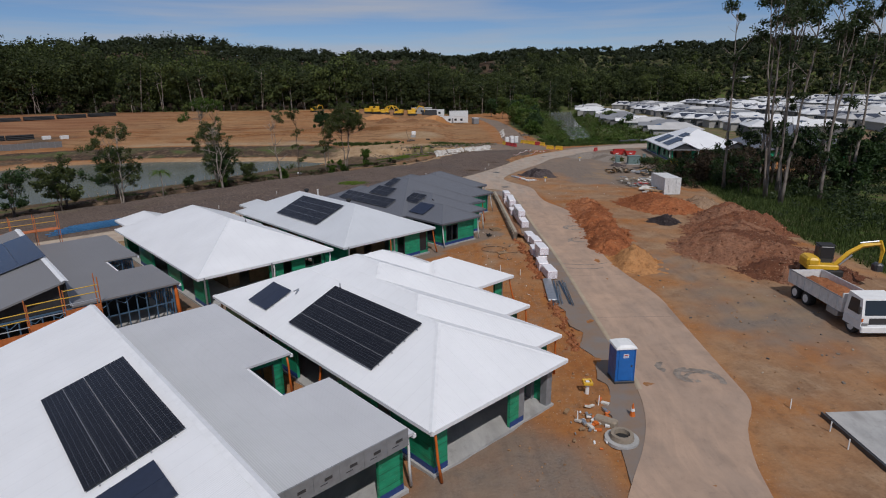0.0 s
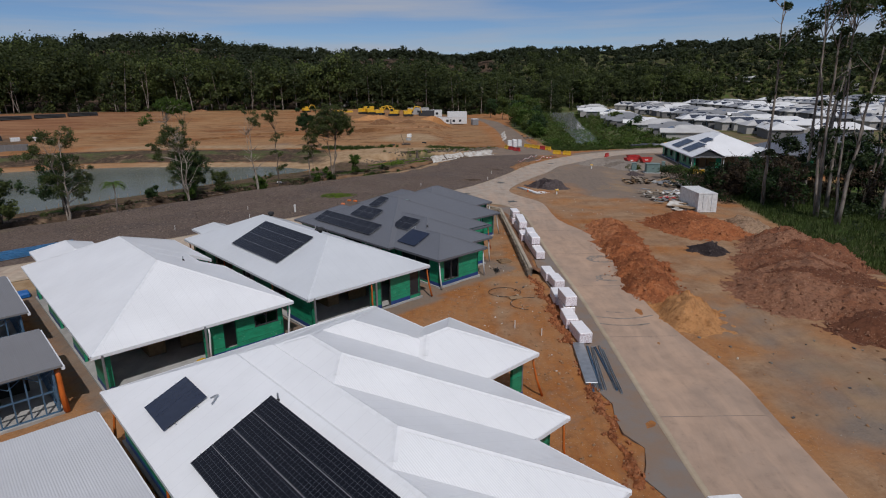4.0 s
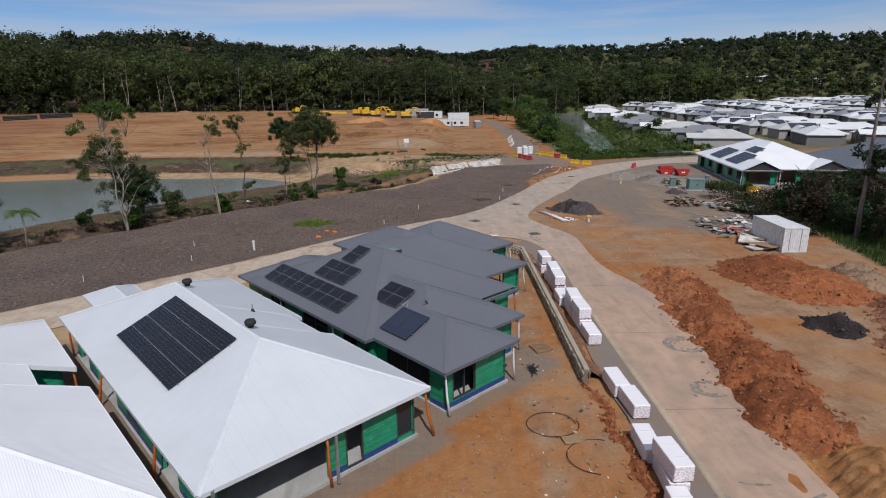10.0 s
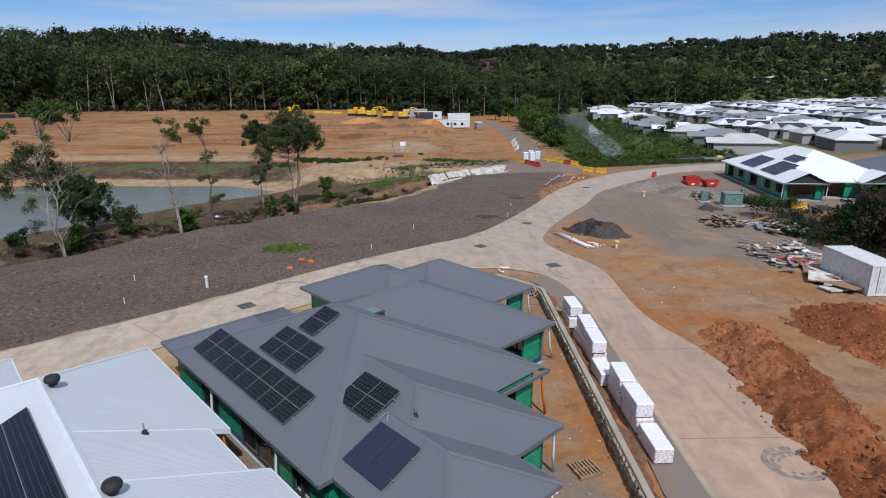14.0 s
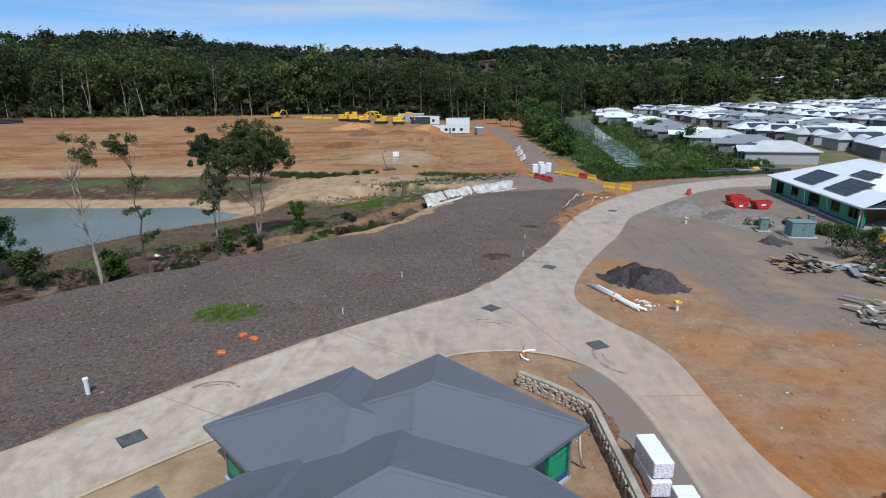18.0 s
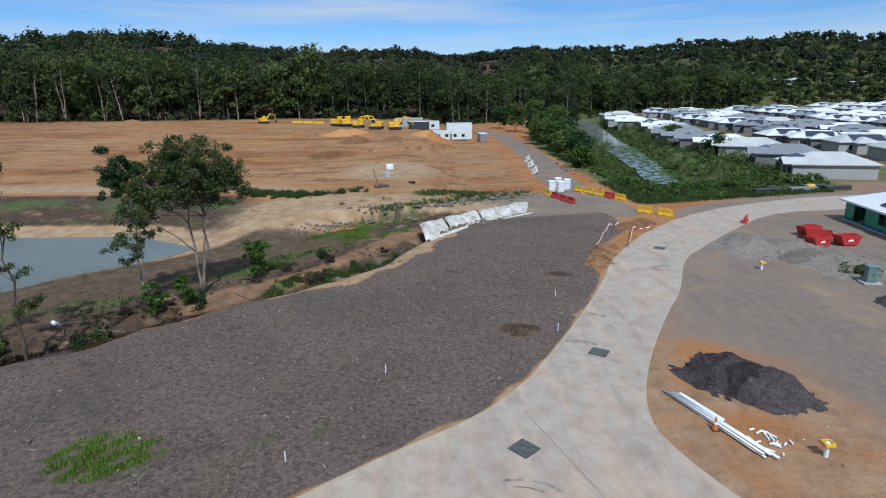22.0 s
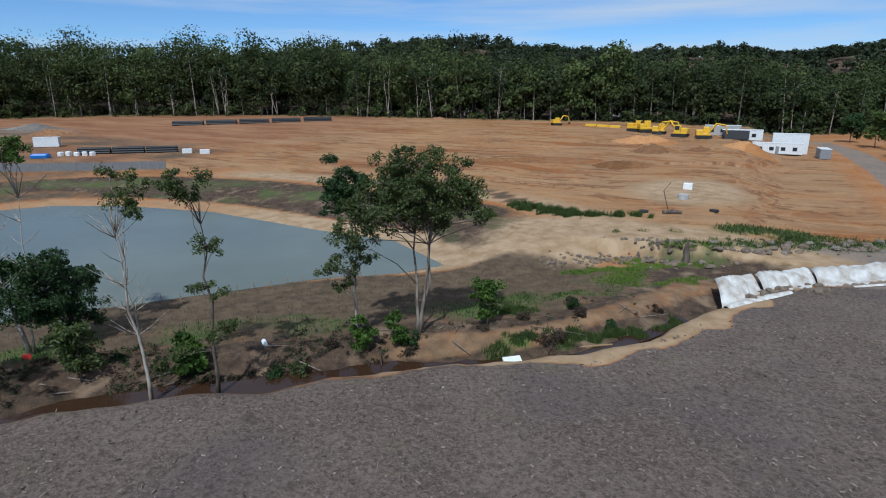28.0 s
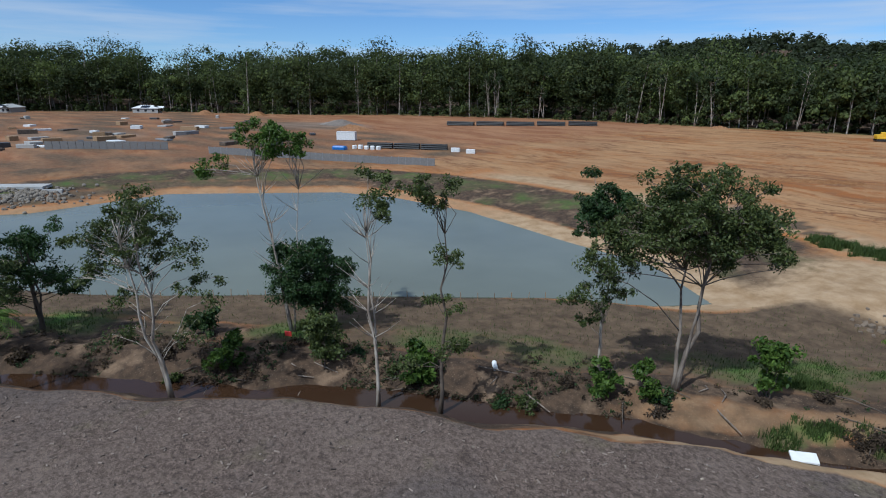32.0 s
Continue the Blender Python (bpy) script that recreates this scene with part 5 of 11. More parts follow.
# white-roofed house in front
o1 = [(0, 0), (9.2, 0), (9.2, 2), (11.45, 2), (11.45, 6.1), (13.75, 6.1), (13.75, 10.7), (17.6, 10.7), (17.6, 17.4), (15.5, 17.4), (15.5, 22.2), (0, 22.2)]
house_a, m_a = house("house", "half-built house with a white steel roof and green wrap", (-0.2, 22.8), o1,
    [(0, 9.2, 0, 22.2), (0.25, 11.45, 2, 22.1), (0.4, 13.75, 6.1, 22.0), (0.55, 15.5, 11.2, 21.9), (9.5, 17.6, 10.7, 17.4)], M_ROOF_W, M_CAP_W,
    {0: [(0.8, 4.9, 0.14, 2.4, D), (5.9, 8.2, 0.14, 2.4, D)], 2: [(0.5, 1.6, 0.9, 2.2, W)], 3: [(0.8, 2.4, 0.3, 2.3, W)], 5: [(0.8, 2.6, 0.3, 2.3, W)], 6: [(0.8, 3.0, 0.14, 2.4, D)],
     7: [(0.4, 5.0, 0.14, 2.4, D)], 9: [(0.8, 2.6, 0.9, 2.2, W)], 10: [(2, 4, 0.9, 2.2, W), (8, 10, 0.9, 2.2, W)], 11: [(9.5, 13.8, 0.14, 2.4, D), (4.5, 6.0, 0.9, 2.2, W), (17.0, 18.2, 0.14, 2.3, D)]},
    socks=[((0.3, 0.15), M_ORANGE, (0.15, -0.2)), ((0.25, 9.0), M_ORANGE, (-0.2, 0.1)), ((0.25, 14.5), M_ORANGE, (0.1, 0.3)), ((0.25, 21.6), M_ORANGE, (-0.1, 0.2)),
           ((17.4, 10.9), M_ORANGE, (0.5, -0.3)), ((13.6, 6.3), M_ORANGE, (0.3, 0)), ((11.3, 2.3), M_ORANGE, (0.2, 0.1))])
# white-roofed hip house beside it
o2 = [(0, 0.5), (11.65, 0.5), (11.65, 11.25), (9.75, 11.25), (9.75, 14.0), (11.65, 14.0), (11.65, 22.7), (6.0, 22.7), (6.0, 27.5), (1.2, 27.5), (1.2, 22.7), (0, 22.7)]
house_b, m_b = house("house", "half-built house with a plain white hip roof", (-17.4, 42.4), o2,
    [(0, 11.65, 0.5, 22.7), (1.2, 6.0, 19.0, 27.5)], M_ROOF_W, M_CAP_W,
    {0: [(0.4, 5.4, 0.14, 2.4, D), (6.6, 7.4, 0.5, 2.3, D), (8.6, 10.2, 1.4, 2.2, W)], 1: [(2.0, 4.0, 0.9, 2.2, W), (7, 9.5, 0.3, 2.2, W)], 5: [(1, 4, 0.3, 2.3, W)],
     11: [(1, 5, 0.14, 2.4, D), (9, 13, 0.14, 2.4, D), (16, 19, 0.14, 2.4, D)]},
    socks=[((6.1, 0.6), M_WHITE, (0.0, 0.1)), ((11.45, 0.8), M_WHITE, (-0.3, -0.2)), ((11.5, 14.2), M_ORANGE, (0.2, 0.2))],
    notch=(11.25, 14.0, 1.9), ridge=(7.7, 16.6))
# white-roofed house with the array, farther on
o3 = [(0, 0.5), (10.75, 0.5), (10.75, 8.75), (9.95, 8.75), (9.95, 12.3), (10.75, 12.3), (10.75, 22.8), (5.2, 22.8), (5.2, 26.3), (2.0, 26.3), (2.0, 22.8), (0, 22.8)]
house_c, m_c = house("house", "half-built house with a white hip roof and solar panels", (-7.9, 50.5), o3,
    [(0, 10.75, 0.5, 22.8), (2.0, 5.2, 19.5, 26.3)], M_ROOF_C, M_CAP_C,
    {0: [(0.3, 4.9, 0.14, 2.4, D), (5.8, 6.7, 0.14, 2.3, W), (8.6, 9.6, 0.4, 2.3, G)], 1: [(2, 4, 0.9, 2.2, W), (5, 6.6, 0.9, 2.2, W)], 5: [(1, 3, 0.5, 2.2, W), (5, 8, 0.3, 2.2, W)],
     11: [(0.6, 2.8, 0.14, 2.4, D), (4.6, 8.6, 0.14, 2.4, D), (10.6, 12.6, 0.5, 2.2, W), (15.6, 17.6, 0.14, 2.4, D)]},
    socks=[((10.6, 0.7), M_ORANGE, (0.25, -0.3)), ((5.2, 0.62), M_ORANGE, (0.1, 0)), ((0.2, 6), M_ORANGE, (-0.2, 0.2)), ((0.2, 14.5), M_ORANGE, (-0.3, 0.1)), ((0.2, 22.2), M_ORANGE, (0.1, 0.2)), ((10.5, 12.5), M_ORANGE, (0.2, 0.1))],
    notch=(8.75, 12.3, 0.8), ridge=(6.3, 17.4))
# grey-roofed house at the corner
o4 = [(0, 0), (5.7, 0), (5.7, 2.1), (8.7, 2.1), (8.7, 5.4), (12.2, 5.4), (12.2, 8.7), (17.2, 8.7), (17.2, 13.5), (21.2, 13.5), (21.2, 22.8), (17.1, 22.8), (17.1, 24.8), (9.5, 24.8),
      (9.5, 20.55), (6.75, 20.55), (6.75, 22.1), (-0.6, 22.1), (-0.6, 5.8), (0, 5.8)]
house_d, m_d = house("house", "half-built house with a dark grey roof and green wrap", (0.4, 59.4), o4,
    [(0, 5.7, 0, 16), (0.2, 8.7, 2.1, 18.8), (-0.6, 12.2, 5.8, 20.55), (-0.4, 17.2, 8.7, 20.2), (11.0, 21.2, 13.5, 22.8), (9.5, 17.1, 15.5, 24.8), (-0.58, 6.75, 9.0, 22.1)], M_ROOF_G, M_CAP_G,
    {0: [(0.5, 2.2, 0.5, 2.2, W)], 1: [], 2: [(0.5, 1.7, 0.4, 2.3, W)], 3: [(0.3, 1.6, 0.4, 2.3, W)], 4: [(0.5, 2.2, 0.3, 2.3, W)], 6: [(0.8, 3.4, 0.14, 2.4, D)], 7: [(0.6, 3.0, 0.3, 2.3, W)],
     8: [(0.5, 2.6, 0.14, 2.4, D)], 9: [(0.6, 6.5, 0.14, 2.4, D)], 12: [(1, 5.5, 0.14, 2.4, D)], 14: [(0.6, 2.2, 0.3, 2.3, W)], 16: [(1, 4, 0.3, 2.3, W)], 17: [(3.5, 5.5, 0.4, 2.3, G), (8.0, 11.0, 0.14, 2.35, G), (12.7, 14.1, 0.4, 2.3, W)], 19: [(1, 4.6, 0.3, 2.3, G)]},
    socks=[((0.3, 0.3), M_WHITE, (0.1, -0.2)), ((5.5, 0.3), M_WHITE, (0.2, 0)), ((-0.4, 9.5), M_WHITE, (0, 0.1)), ((-0.4, 16), M_WHITE, (0, 0.1)), ((8.5, 2.4), M_WHITE, (0.4, 0.2)), ((12.0, 5.7), M_ORANGE, (0.3, -0.1)),
           ((17.0, 9), M_WHITE, (0.6, 0.1)), ((21.0, 13.8), M_WHITE, (0.7, 0.2))])


def gable_house(name, label, origin, roof_mat, cap_mat, framed, flat_mat, front):
    """A gabled house whose ridge runs along the plot, with a courtyard notch on one side."""
    m = pose(origin[0], origin[1], 0, 0, 0, U_TURN)
    th = thing(name, label, "house", m)
    R, h = -6.8, 6.8 * 0.272
    left = Mesh()
    zz = lambda x: EAVE + h - abs(x - R) * 0.272
    for mesh, pts in ((left, [(R, front), (R, 20), (-13.6, 20), (-13.6, front)]),):
        zz = lambda x: EAVE + h - abs(x - R) * 0.272
        mesh.poly([(x, y, zz(x)) for x, y in pts])
        mesh.poly([(x, y, zz(x) - 0.12) for x, y in pts[::-1]])
        for i in range(4):
            (ax, ay), (bx, by) = pts[i], pts[(i + 1) % 4]
            mesh.poly([(ax, ay, zz(ax)), (ax, ay, zz(ax) - 0.12), (bx, by, zz(bx) - 0.12), (bx, by, zz(bx))])
    low = 2.75
    deck = flat("roof", [(R + 0.1, 0), (0, 0), (0, 6.3), (-2.5, 6.3), (-2.5, 10), (0, 10), (0, 20), (R + 0.1, 20)], low - 0.12, low, flat_mat, "", "")
    deck.parent = th
    # in the framed shell this wall carries the inside shade as its colour
    part("clerestory_wall", Mesh().box(R - 0.06, R + 0.06, front + 0.3, 20, low - 0.3, EAVE + h - 0.13), M_WRAP if not framed else M_INNER_SHADE, th)
    part("flashing", Mesh().box(R + 0.061, R + 0.2, 0.1, 20, low + 0.001, low + 0.05), cap_mat, th)
    part("roof", left, roof_mat, th)
    cap = Mesh()
    cap.v = [(R + dx, y, EAVE + h + dz) for y in (front, 20) for dx, dz in ((-0.2, -0.03), (0, 0.04), (0.2, -0.03))]
    cap.f = [(0, 1, 4, 3), (1, 2, 5, 4)]
    part("ridge_cap", cap, cap_mat, th)
    out = ([(-13.2, -5.5), (R, -5.5), (R, 0.3)] if front < -1 else [(-13.2, 0.3)]) + [(-0.4, 0.3), (-0.4, 6.0), (-2.8, 6.0), (-2.8, 10.3), (-0.4, 10.3), (-0.4, 19.6), (-13.2, 19.6)]
    if not framed:
        holes = {2: [(1.0, 5.2, 0.14, 2.3, D)], 3: [(1.0, 4.6, 0.14, 2.3, D)], 4: [(0.5, 2.0, 0.8, 2.2, W)], 5: [(0.6, 3.2, 0.3, 2.3, W)], 6: [(0.6, 1.9, 0.3, 2.3, W)], 7: [(1, 4, 0.3, 2.2, W), (5.5, 8, 0.3, 2.2, W)], 9: [(3, 7, 0.3, 2.3, W), (12, 16, 0.3, 2.3, W)]}
        for i in range(len(out)):
            wall_run(th, out[i], out[(i + 1) % len(out)], 0.14, EAVE - 0.05, holes.get(i, []), M_WRAP)
        for i in range(6):
            x = -0.35 - i * 1.06
            part("parapet_panel", Mesh().box(x - 1.05, x, -0.06, -0.001, 2.35, 3.12), M_POST, th, "grey weatherboard panel with printed stamps")
            part("printed_stamp", Mesh().box(x - 0.62, x - 0.30, -0.066, -0.06, 2.70, 2.82).box(x - 0.8, x - 0.5, -0.066, -0.06, 2.58, 2.61), M_CHARC, th)
        for q in ((-0.2, 0.2), (-0.2, 6.1), (-0.2, 10.1)):
            sock(th, q, M_WHITE if q[1] < 8 else M_ORANGE, (0.2, 0.1), "white plastic sleeve" if q[1] < 8 else "orange plastic sleeve")
    else:
        for i in range(len(out)):
            a, b = Vector((*out[i], 0)), Vector((*out[(i + 1) % len(out)], 0))
            L = (b - a).length
            mm = Matrix.Translation(a) @ Matrix.Rotation(math.atan2(b.y - a.y, b.x - a.x), 4, "Z")
            n_st = max(2, int(L / 0.6))
            for k in range(n_st + 1):
                part("stud", Mesh().box(L * k / n_st - 0.035, L * k / n_st + 0.035, 0, 0.09, 0.18, 2.45, mm), M_STEELBLUE, th)
            part("top_plate", Mesh().box(0, L, -0.004, 0.094, 2.45, 2.55, mm), M_STEELBLUE, th)
            part("mid_rail", Mesh().box(0, L, -0.004, 0.094, 1.3, 1.37, mm), M_STEELBLUE, th)
            part("bottom_plate", Mesh().box(0, L, -0.004, 0.094, 0.14, 0.20, mm), M_STEELBLUE, th)
            tr = Mesh()
            n_w = max(1, int(L / 1.2))
            for k in range(n_w):
                x0, x1 = L * k / n_w, L * (k + 1) / n_w
                tr.tube([mm @ Vector((x0, 0.05, 2.5)), mm @ Vector(((x0 + x1) / 2, 0.05, 2.05)), mm @ Vector((x1, 0.05, 2.5))], 0.025, 4)
            part("truss_web", tr, M_STEELBLUE, th)
        # added partitions, near-black to stand for the shade inside the shell
        part("inner_shade_wall", Mesh().box(-12.5, -1.2, 4, 4.1, 0.14, 2.5).box(-12.5, -3.2, 12, 12.1, 0.14, 2.5), M_INNER_SHADE, th)
        sock(th, (-0.25, 0.35), M_ORANGE, (0.1, -0.1), "orange plastic sleeve", r=0.13)
    s_ = flat("slab", inset(out, -0.15), -0.2, 0.14, M_SLAB, "", "")
    s_.parent = th
    for x, y0, y1 in ((0, 0, 6.3), (0, 10, 20), (-2.4, 6.3, 10)):
        part("gutter", Mesh().box(x - 0.05, x + 0.10, y0, y1, EAVE - 0.17, EAVE + 0.0), cap_mat, th)
    part("gutter", Mesh().box(-13.7, -13.56, front, 20, EAVE - 0.17, EAVE + 0.0), cap_mat, th)
    for y0, y1 in ((19.58, 19.7), (front + 0.5, front + 0.62)):
        gw = Mesh()
        gw.v = [(x, y, z_) for y in (y0, y1) for x, z_ in ((R, EAVE + h - 0.15), (-13.2, EAVE - 0.1), (R, EAVE - 0.1))]
        gw.f = [(0, 1, 2), (5, 4, 3), (0, 3, 4, 1), (1, 4, 5, 2), (2, 5, 3, 0)]
        # the framed shell's gable fill is coloured as the shade behind it
        part("gable_wall", gw, M_WRAP if not framed else M_INNER_SHADE, th)
    return th, m


house_e, m_e = gable_house("house", "half-built gabled house with a white roof and grey parapet", (-0.9, 22.7), M_ROOF_W, M_CAP_W, False, M_ROOF_PG, -6.0)
house_f, m_f = gable_house("house", "steel-framed house shell with a mid-grey gabled roof", (-18.6, 41.8), M_ROOF_M, M_CAP_W, True, M_ROOF_M, 0.0)

# ---- on the roofs ----
solar("solar_array", m_a, 0.90, 5.3, 2, 7, 1.78, 1.14, PITCH, EAVE + 0.90 * PITCH, "black solar panels on a white metal roof", cell=M_CELL_DARK)
solar("solar_array", m_c, 1.44, 7.4, 2, 7, 1.80, 1.15, PITCH, EAVE + 1.44 * PITCH, "black solar panels on a white hip roof", cell=M_CELL_DARK)
solar("solar_array", m_e, -10.55, 3.85, 2, 7, 1.70, 1.11, 0.272, EAVE + 3.05 * 0.272, "black solar panels on a white gabled roof", cell=M_CELL_DARK)
solar("solar_array", m_f, -9.9, 7.2, 2, 8, 1.70, 1.11, 0.272, EAVE + 3.7 * 0.272, "blue-black solar panels on the grey roof", cell=M_HOTW)
solar("solar_array", m_d, 0.10, 9.5, 1, 8, 1.72, 1.2, PITCH, EAVE + 0.70 * PITCH, "long row of black solar panels on the grey roof")
solar("solar_array", m_d, 1.93, 11.7, 1, 3, 1.74, 1.17, PITCH, EAVE + 2.53 * PITCH, "short row of black solar panels on the grey roof")
solar("solar_array", m_d, 3.73, 13.1, 1, 1, 1.76, 1.4, PITCH, EAVE + 4.33 * PITCH, "single black solar panel on the grey roof")
solar("solar_array", m_d, 2.15, 6.45, 1, 2, 1.74, 1.18, PITCH, EAVE + 2.15 * PITCH, "pair of black solar panels on the grey roof")
solar("solar_collector", m_d, 0.62, 3.7, 1, 2, 1.95, 1.17, PITCH, EAVE + 0.62 * PITCH, "blue-black hot water collectors on the grey roof", cell=M_HOTW)
solar("solar_collector", m_a, 0.88, 16.1, 1, 2, 1.98, 1.18, PITCH, EAVE + 0.88 * PITCH, "blue-black hot water collectors on the white roof", cell=M_HOTW)
solar("solar_collector", m_e, -10.4, 0.9, 1, 2, 1.9, 1.15, 0.272, EAVE + 3.2 * 0.272, "blue-black hot water collectors on the gabled roof", cell=M_HOTW)
for m_, pts in ((m_a, [(2.75, 16.0, 3.85), (2.95, 15.7, 4.05), (2.6, 15.5, 3.85)]), (m_d, [(2.55, 5.9, 3.75), (2.8, 6.1, 3.98), (2.5, 6.3, 3.75)])):
    solo("collector_pipe", Mesh().tube([m_ @ Vector(q) for q in pts], 0.035, 6), M_GALV, "short lagged pipe beside the roof collectors", "pipe")
vent(house_c, 5.7, 16.4, EAVE + 2.28)
vent(house_c, 5.7, 8.0, EAVE + 2.22)
for parent, x, y, z in ((house_d, 3.4, 5.2, 3.98), (house_c, 7.6, 12.0, 4.04), (house_b, 8.2, 10.0, 4.1), (house_a, 4.2, 12.9, 4.4)):
    part("vent_pipe", Mesh().tube([(x, y, z - 0.15), (x, y, z + 0.38)], 0.035, 6), M_GALV, parent)
    part("flashing", Mesh().lathe([(0.16, -0.1), (0.07, 0.08), (0.045, 0.14)], 8, (x, y, z)), M_BLACK, parent)
part("skylight", Mesh().cbox(7.1, 7.9, 12.9, 13.95, 4.5, 4.79, 0.04), M_CHARC, house_d, "dark-framed roof skylight")
part("skylight_glass", Mesh().box(7.2, 7.8, 13.0, 13.85, 4.791, 4.80), M_GREEN, house_d, "greenish skylight glass")

# ---- trees and shrubs ----
def leaf_quads(rng, centers, radii, count, size, up=0.5, droop=0.0, wide=0.48):
    """Small leaf blades scattered in clumps: corners and faces as arrays."""
    c = np.repeat(np.asarray(centers, float), count, 0)
    r = np.repeat(np.asarray(radii, float), count)
    n = len(c)
    off = rng.normal(size=(n, 3))
    off /= np.linalg.norm(off, axis=1)[:, None] + 1e-9
    off *= (rng.random(n) ** 0.45 * r)[:, None] * np.array([1, 1, 0.8])
    p = c + off
    nor = rng.normal(size=(n, 3)) + np.array([0, 0, up]) + off / (r[:, None] + 1e-6) * 0.7
    nor /= np.linalg.norm(nor, axis=1)[:, None]
    t = np.cross(nor, rng.normal(size=(n, 3)))
    t /= np.linalg.norm(t, axis=1)[:, None] + 1e-9
    b = np.cross(nor, t)
    s = size * rng.uniform(0.6, 1.35, n)[:, None]
    v = np.stack([p - t * s, p - b * s * wide + t * s * 0.1, p + t * s, p + b * s * wide + t * s * 0.1], 1)
    v[:, 2, 2] -= droop * s[:, 0]
    return v.reshape(-1, 3), np.arange(n * 4).reshape(-1, 4)


def tree(name, label, x, y, h, stems, clumps, leaf, bark, leaf_size=0.16, per=120, girth=0.16, seed=1, lean=(0, 0), z=None, bare=0, sway=0.35, fill=1.0):
    """A tree: bent tapering stems, limbs out to each clump, and a crown of many leaves. clumps: (dx, dy, height, radius)."""
    rng = np.random.default_rng(seed)
    z = height(x, y) - 0.15 if z is None else z
    th = thing(name, label, "tree", pose(x, y, z))
    wood = Mesh()
    tops = []
    for k in range(stems):
        a = rng.uniform(0, 6.28) if stems > 1 else 0
        out = 0.0 if stems == 1 else rng.uniform(0.05, 0.12) * h
        g = girth * (1.0 if k == 0 else rng.uniform(0.55, 0.85))
        top = Vector((lean[0] + math.cos(a) * out, lean[1] + math.sin(a) * out, h * rng.uniform(0.82, 0.95)))
        pts, rad = [], []
        for i in range(9):
            f = i / 8
            q = top * f
            pts.append((q.x + sway * rng.normal() * f * (1 - f) * 1.2 + math.cos(a) * 0.1, q.y + sway * rng.normal() * f * (1 - f) * 1.2 + math.sin(a) * 0.1, q.z))
            rad.append(g * (1 - 0.86 * f) * (1.35 if i == 0 else 1))
        wood.tube(pts, rad, 7)
        tops.append(pts)
    cs, rs = [], []
    for dx, dy, hz, r in clumps:
        goal = Vector((dx, dy, hz))
        best, bd = None, 1e9
        for pts in tops:
            for i, p in enumerate(pts[2:-1]):
                p = Vector(p)
                cost = (goal - p - Vector((0, 0, 0.07 * h))).length + rng.uniform(0, 0.22) * h
                if p.z < hz - 0.15 * r and cost < bd:
                    best, bd = p, cost
        if best is None:
            best = Vector(tops[0][3])
        reach = goal - best
        bow = Vector((rng.normal(), rng.normal(), 0)) * 0.07 * reach.length
        low = best + Vector((reach.x * 0.26, reach.y * 0.26, reach.z * 0.42)) + bow
        mid = best + Vector((reach.x * 0.62, reach.y * 0.62, reach.z * 0.80)) - bow * 0.6
        g2 = max(0.02, girth * 0.30 * min(1.3, 0.5 + r * 0.35))
        wood.tube([best, low, mid, goal], [g2, g2 * 0.8, g2 * 0.6, g2 * 0.3], 5)
        for j in range(max(3, int(4.5 * r * fill))):
            o = Vector(rng.normal(size=3))
            o = o.normalized() * r * rng.uniform(0.45, 1.15)
            o.z *= 0.7
            e = goal + o
            wood.tube([mid.lerp(goal, rng.uniform(0.3, 1)), goal.lerp(e, 0.5) + Vector((0, 0, 0.06)), e], [g2 * 0.42, g2 * 0.3, 0.012], 4, False)
            cs.append(tuple(e))
            rs.append(r * rng.uniform(0.48, 0.86))
    for k in range(bare):
        pts = tops[k % len(tops)]
        p = Vector(pts[int(rng.integers(3, 8))])
        a = rng.uniform(0, 6.28)
        L = rng.uniform(0.8, 2.0)
        q = p + Vector((math.cos(a) * L, math.sin(a) * L, L * 0.8))
        wood.tube([p, p.lerp(q, 0.5) + Vector((0, 0, -0.1)), q], [0.03, 0.022, 0.009], 4, False)
    part("trunk", wood, bark, th, smooth=True)
    v, f = leaf_quads(rng, cs, rs, int(per * 1.25), leaf_size, 0.6, 0.25)
    part("crown", np_mesh("crown", v, f, leaf), None, th)
    return th


def ring_clumps(rng, n, r, z0, z1, size, cx=0.0, cy=0.0):
    out = []
    for k in range(n):
        a, q = rng.uniform(0, 6.28), math.sqrt(rng.uniform(0.05, 1)) * r
        out.append((cx + math.cos(a) * q, cy + math.sin(a) * q, rng.uniform(z0, z1), size * rng.uniform(0.7, 1.25)))
    return out


R_ = np.random.default_rng(11)
# along the creek: crowns as blobs (along the bank, height over the road, half width, half height)
BANK_R, BANK_F = (0.595, 0.803), (-0.803, 0.595)


def blob_clumps(rng, blobs, ground, size=0.75, thick=1.0):
    out = []
    for r, z, rx, rz in blobs:
        n = max(2, int(thick * 2.6 * rx * rx * rz / size ** 3 * 0.42))
        for k in range(n):
            o = rng.normal(size=3)
            o = o / np.linalg.norm(o) * rng.random() ** 0.4
            a, f = r + o[0] * rx, o[1] * rx * 0.9 + 0.25 * rng.normal()
            out.append((a * BANK_R[0] + f * BANK_F[0], a * BANK_R[1] + f * BANK_F[1], z - ground + o[2] * rz, size * rng.uniform(0.65, 1.2)))
    return out


def bank_tree(name, label, x, y, top, stems, blobs, leaf, bark, seed, size=0.75, thick=1.0, leaf_size=0.10, per=60, girth=0.15, lean=0.0, bare=0, sway=0.5):
    g = height(x, y) - 0.15
    q = np.random.default_rng(seed)
    return tree(name, label, x, y, top - g, stems, blob_clumps(q, blobs, g, size, thick), leaf, bark, leaf_size, per, girth, seed, (lean * BANK_R[0], lean * BANK_R[1]), g, bare, sway)


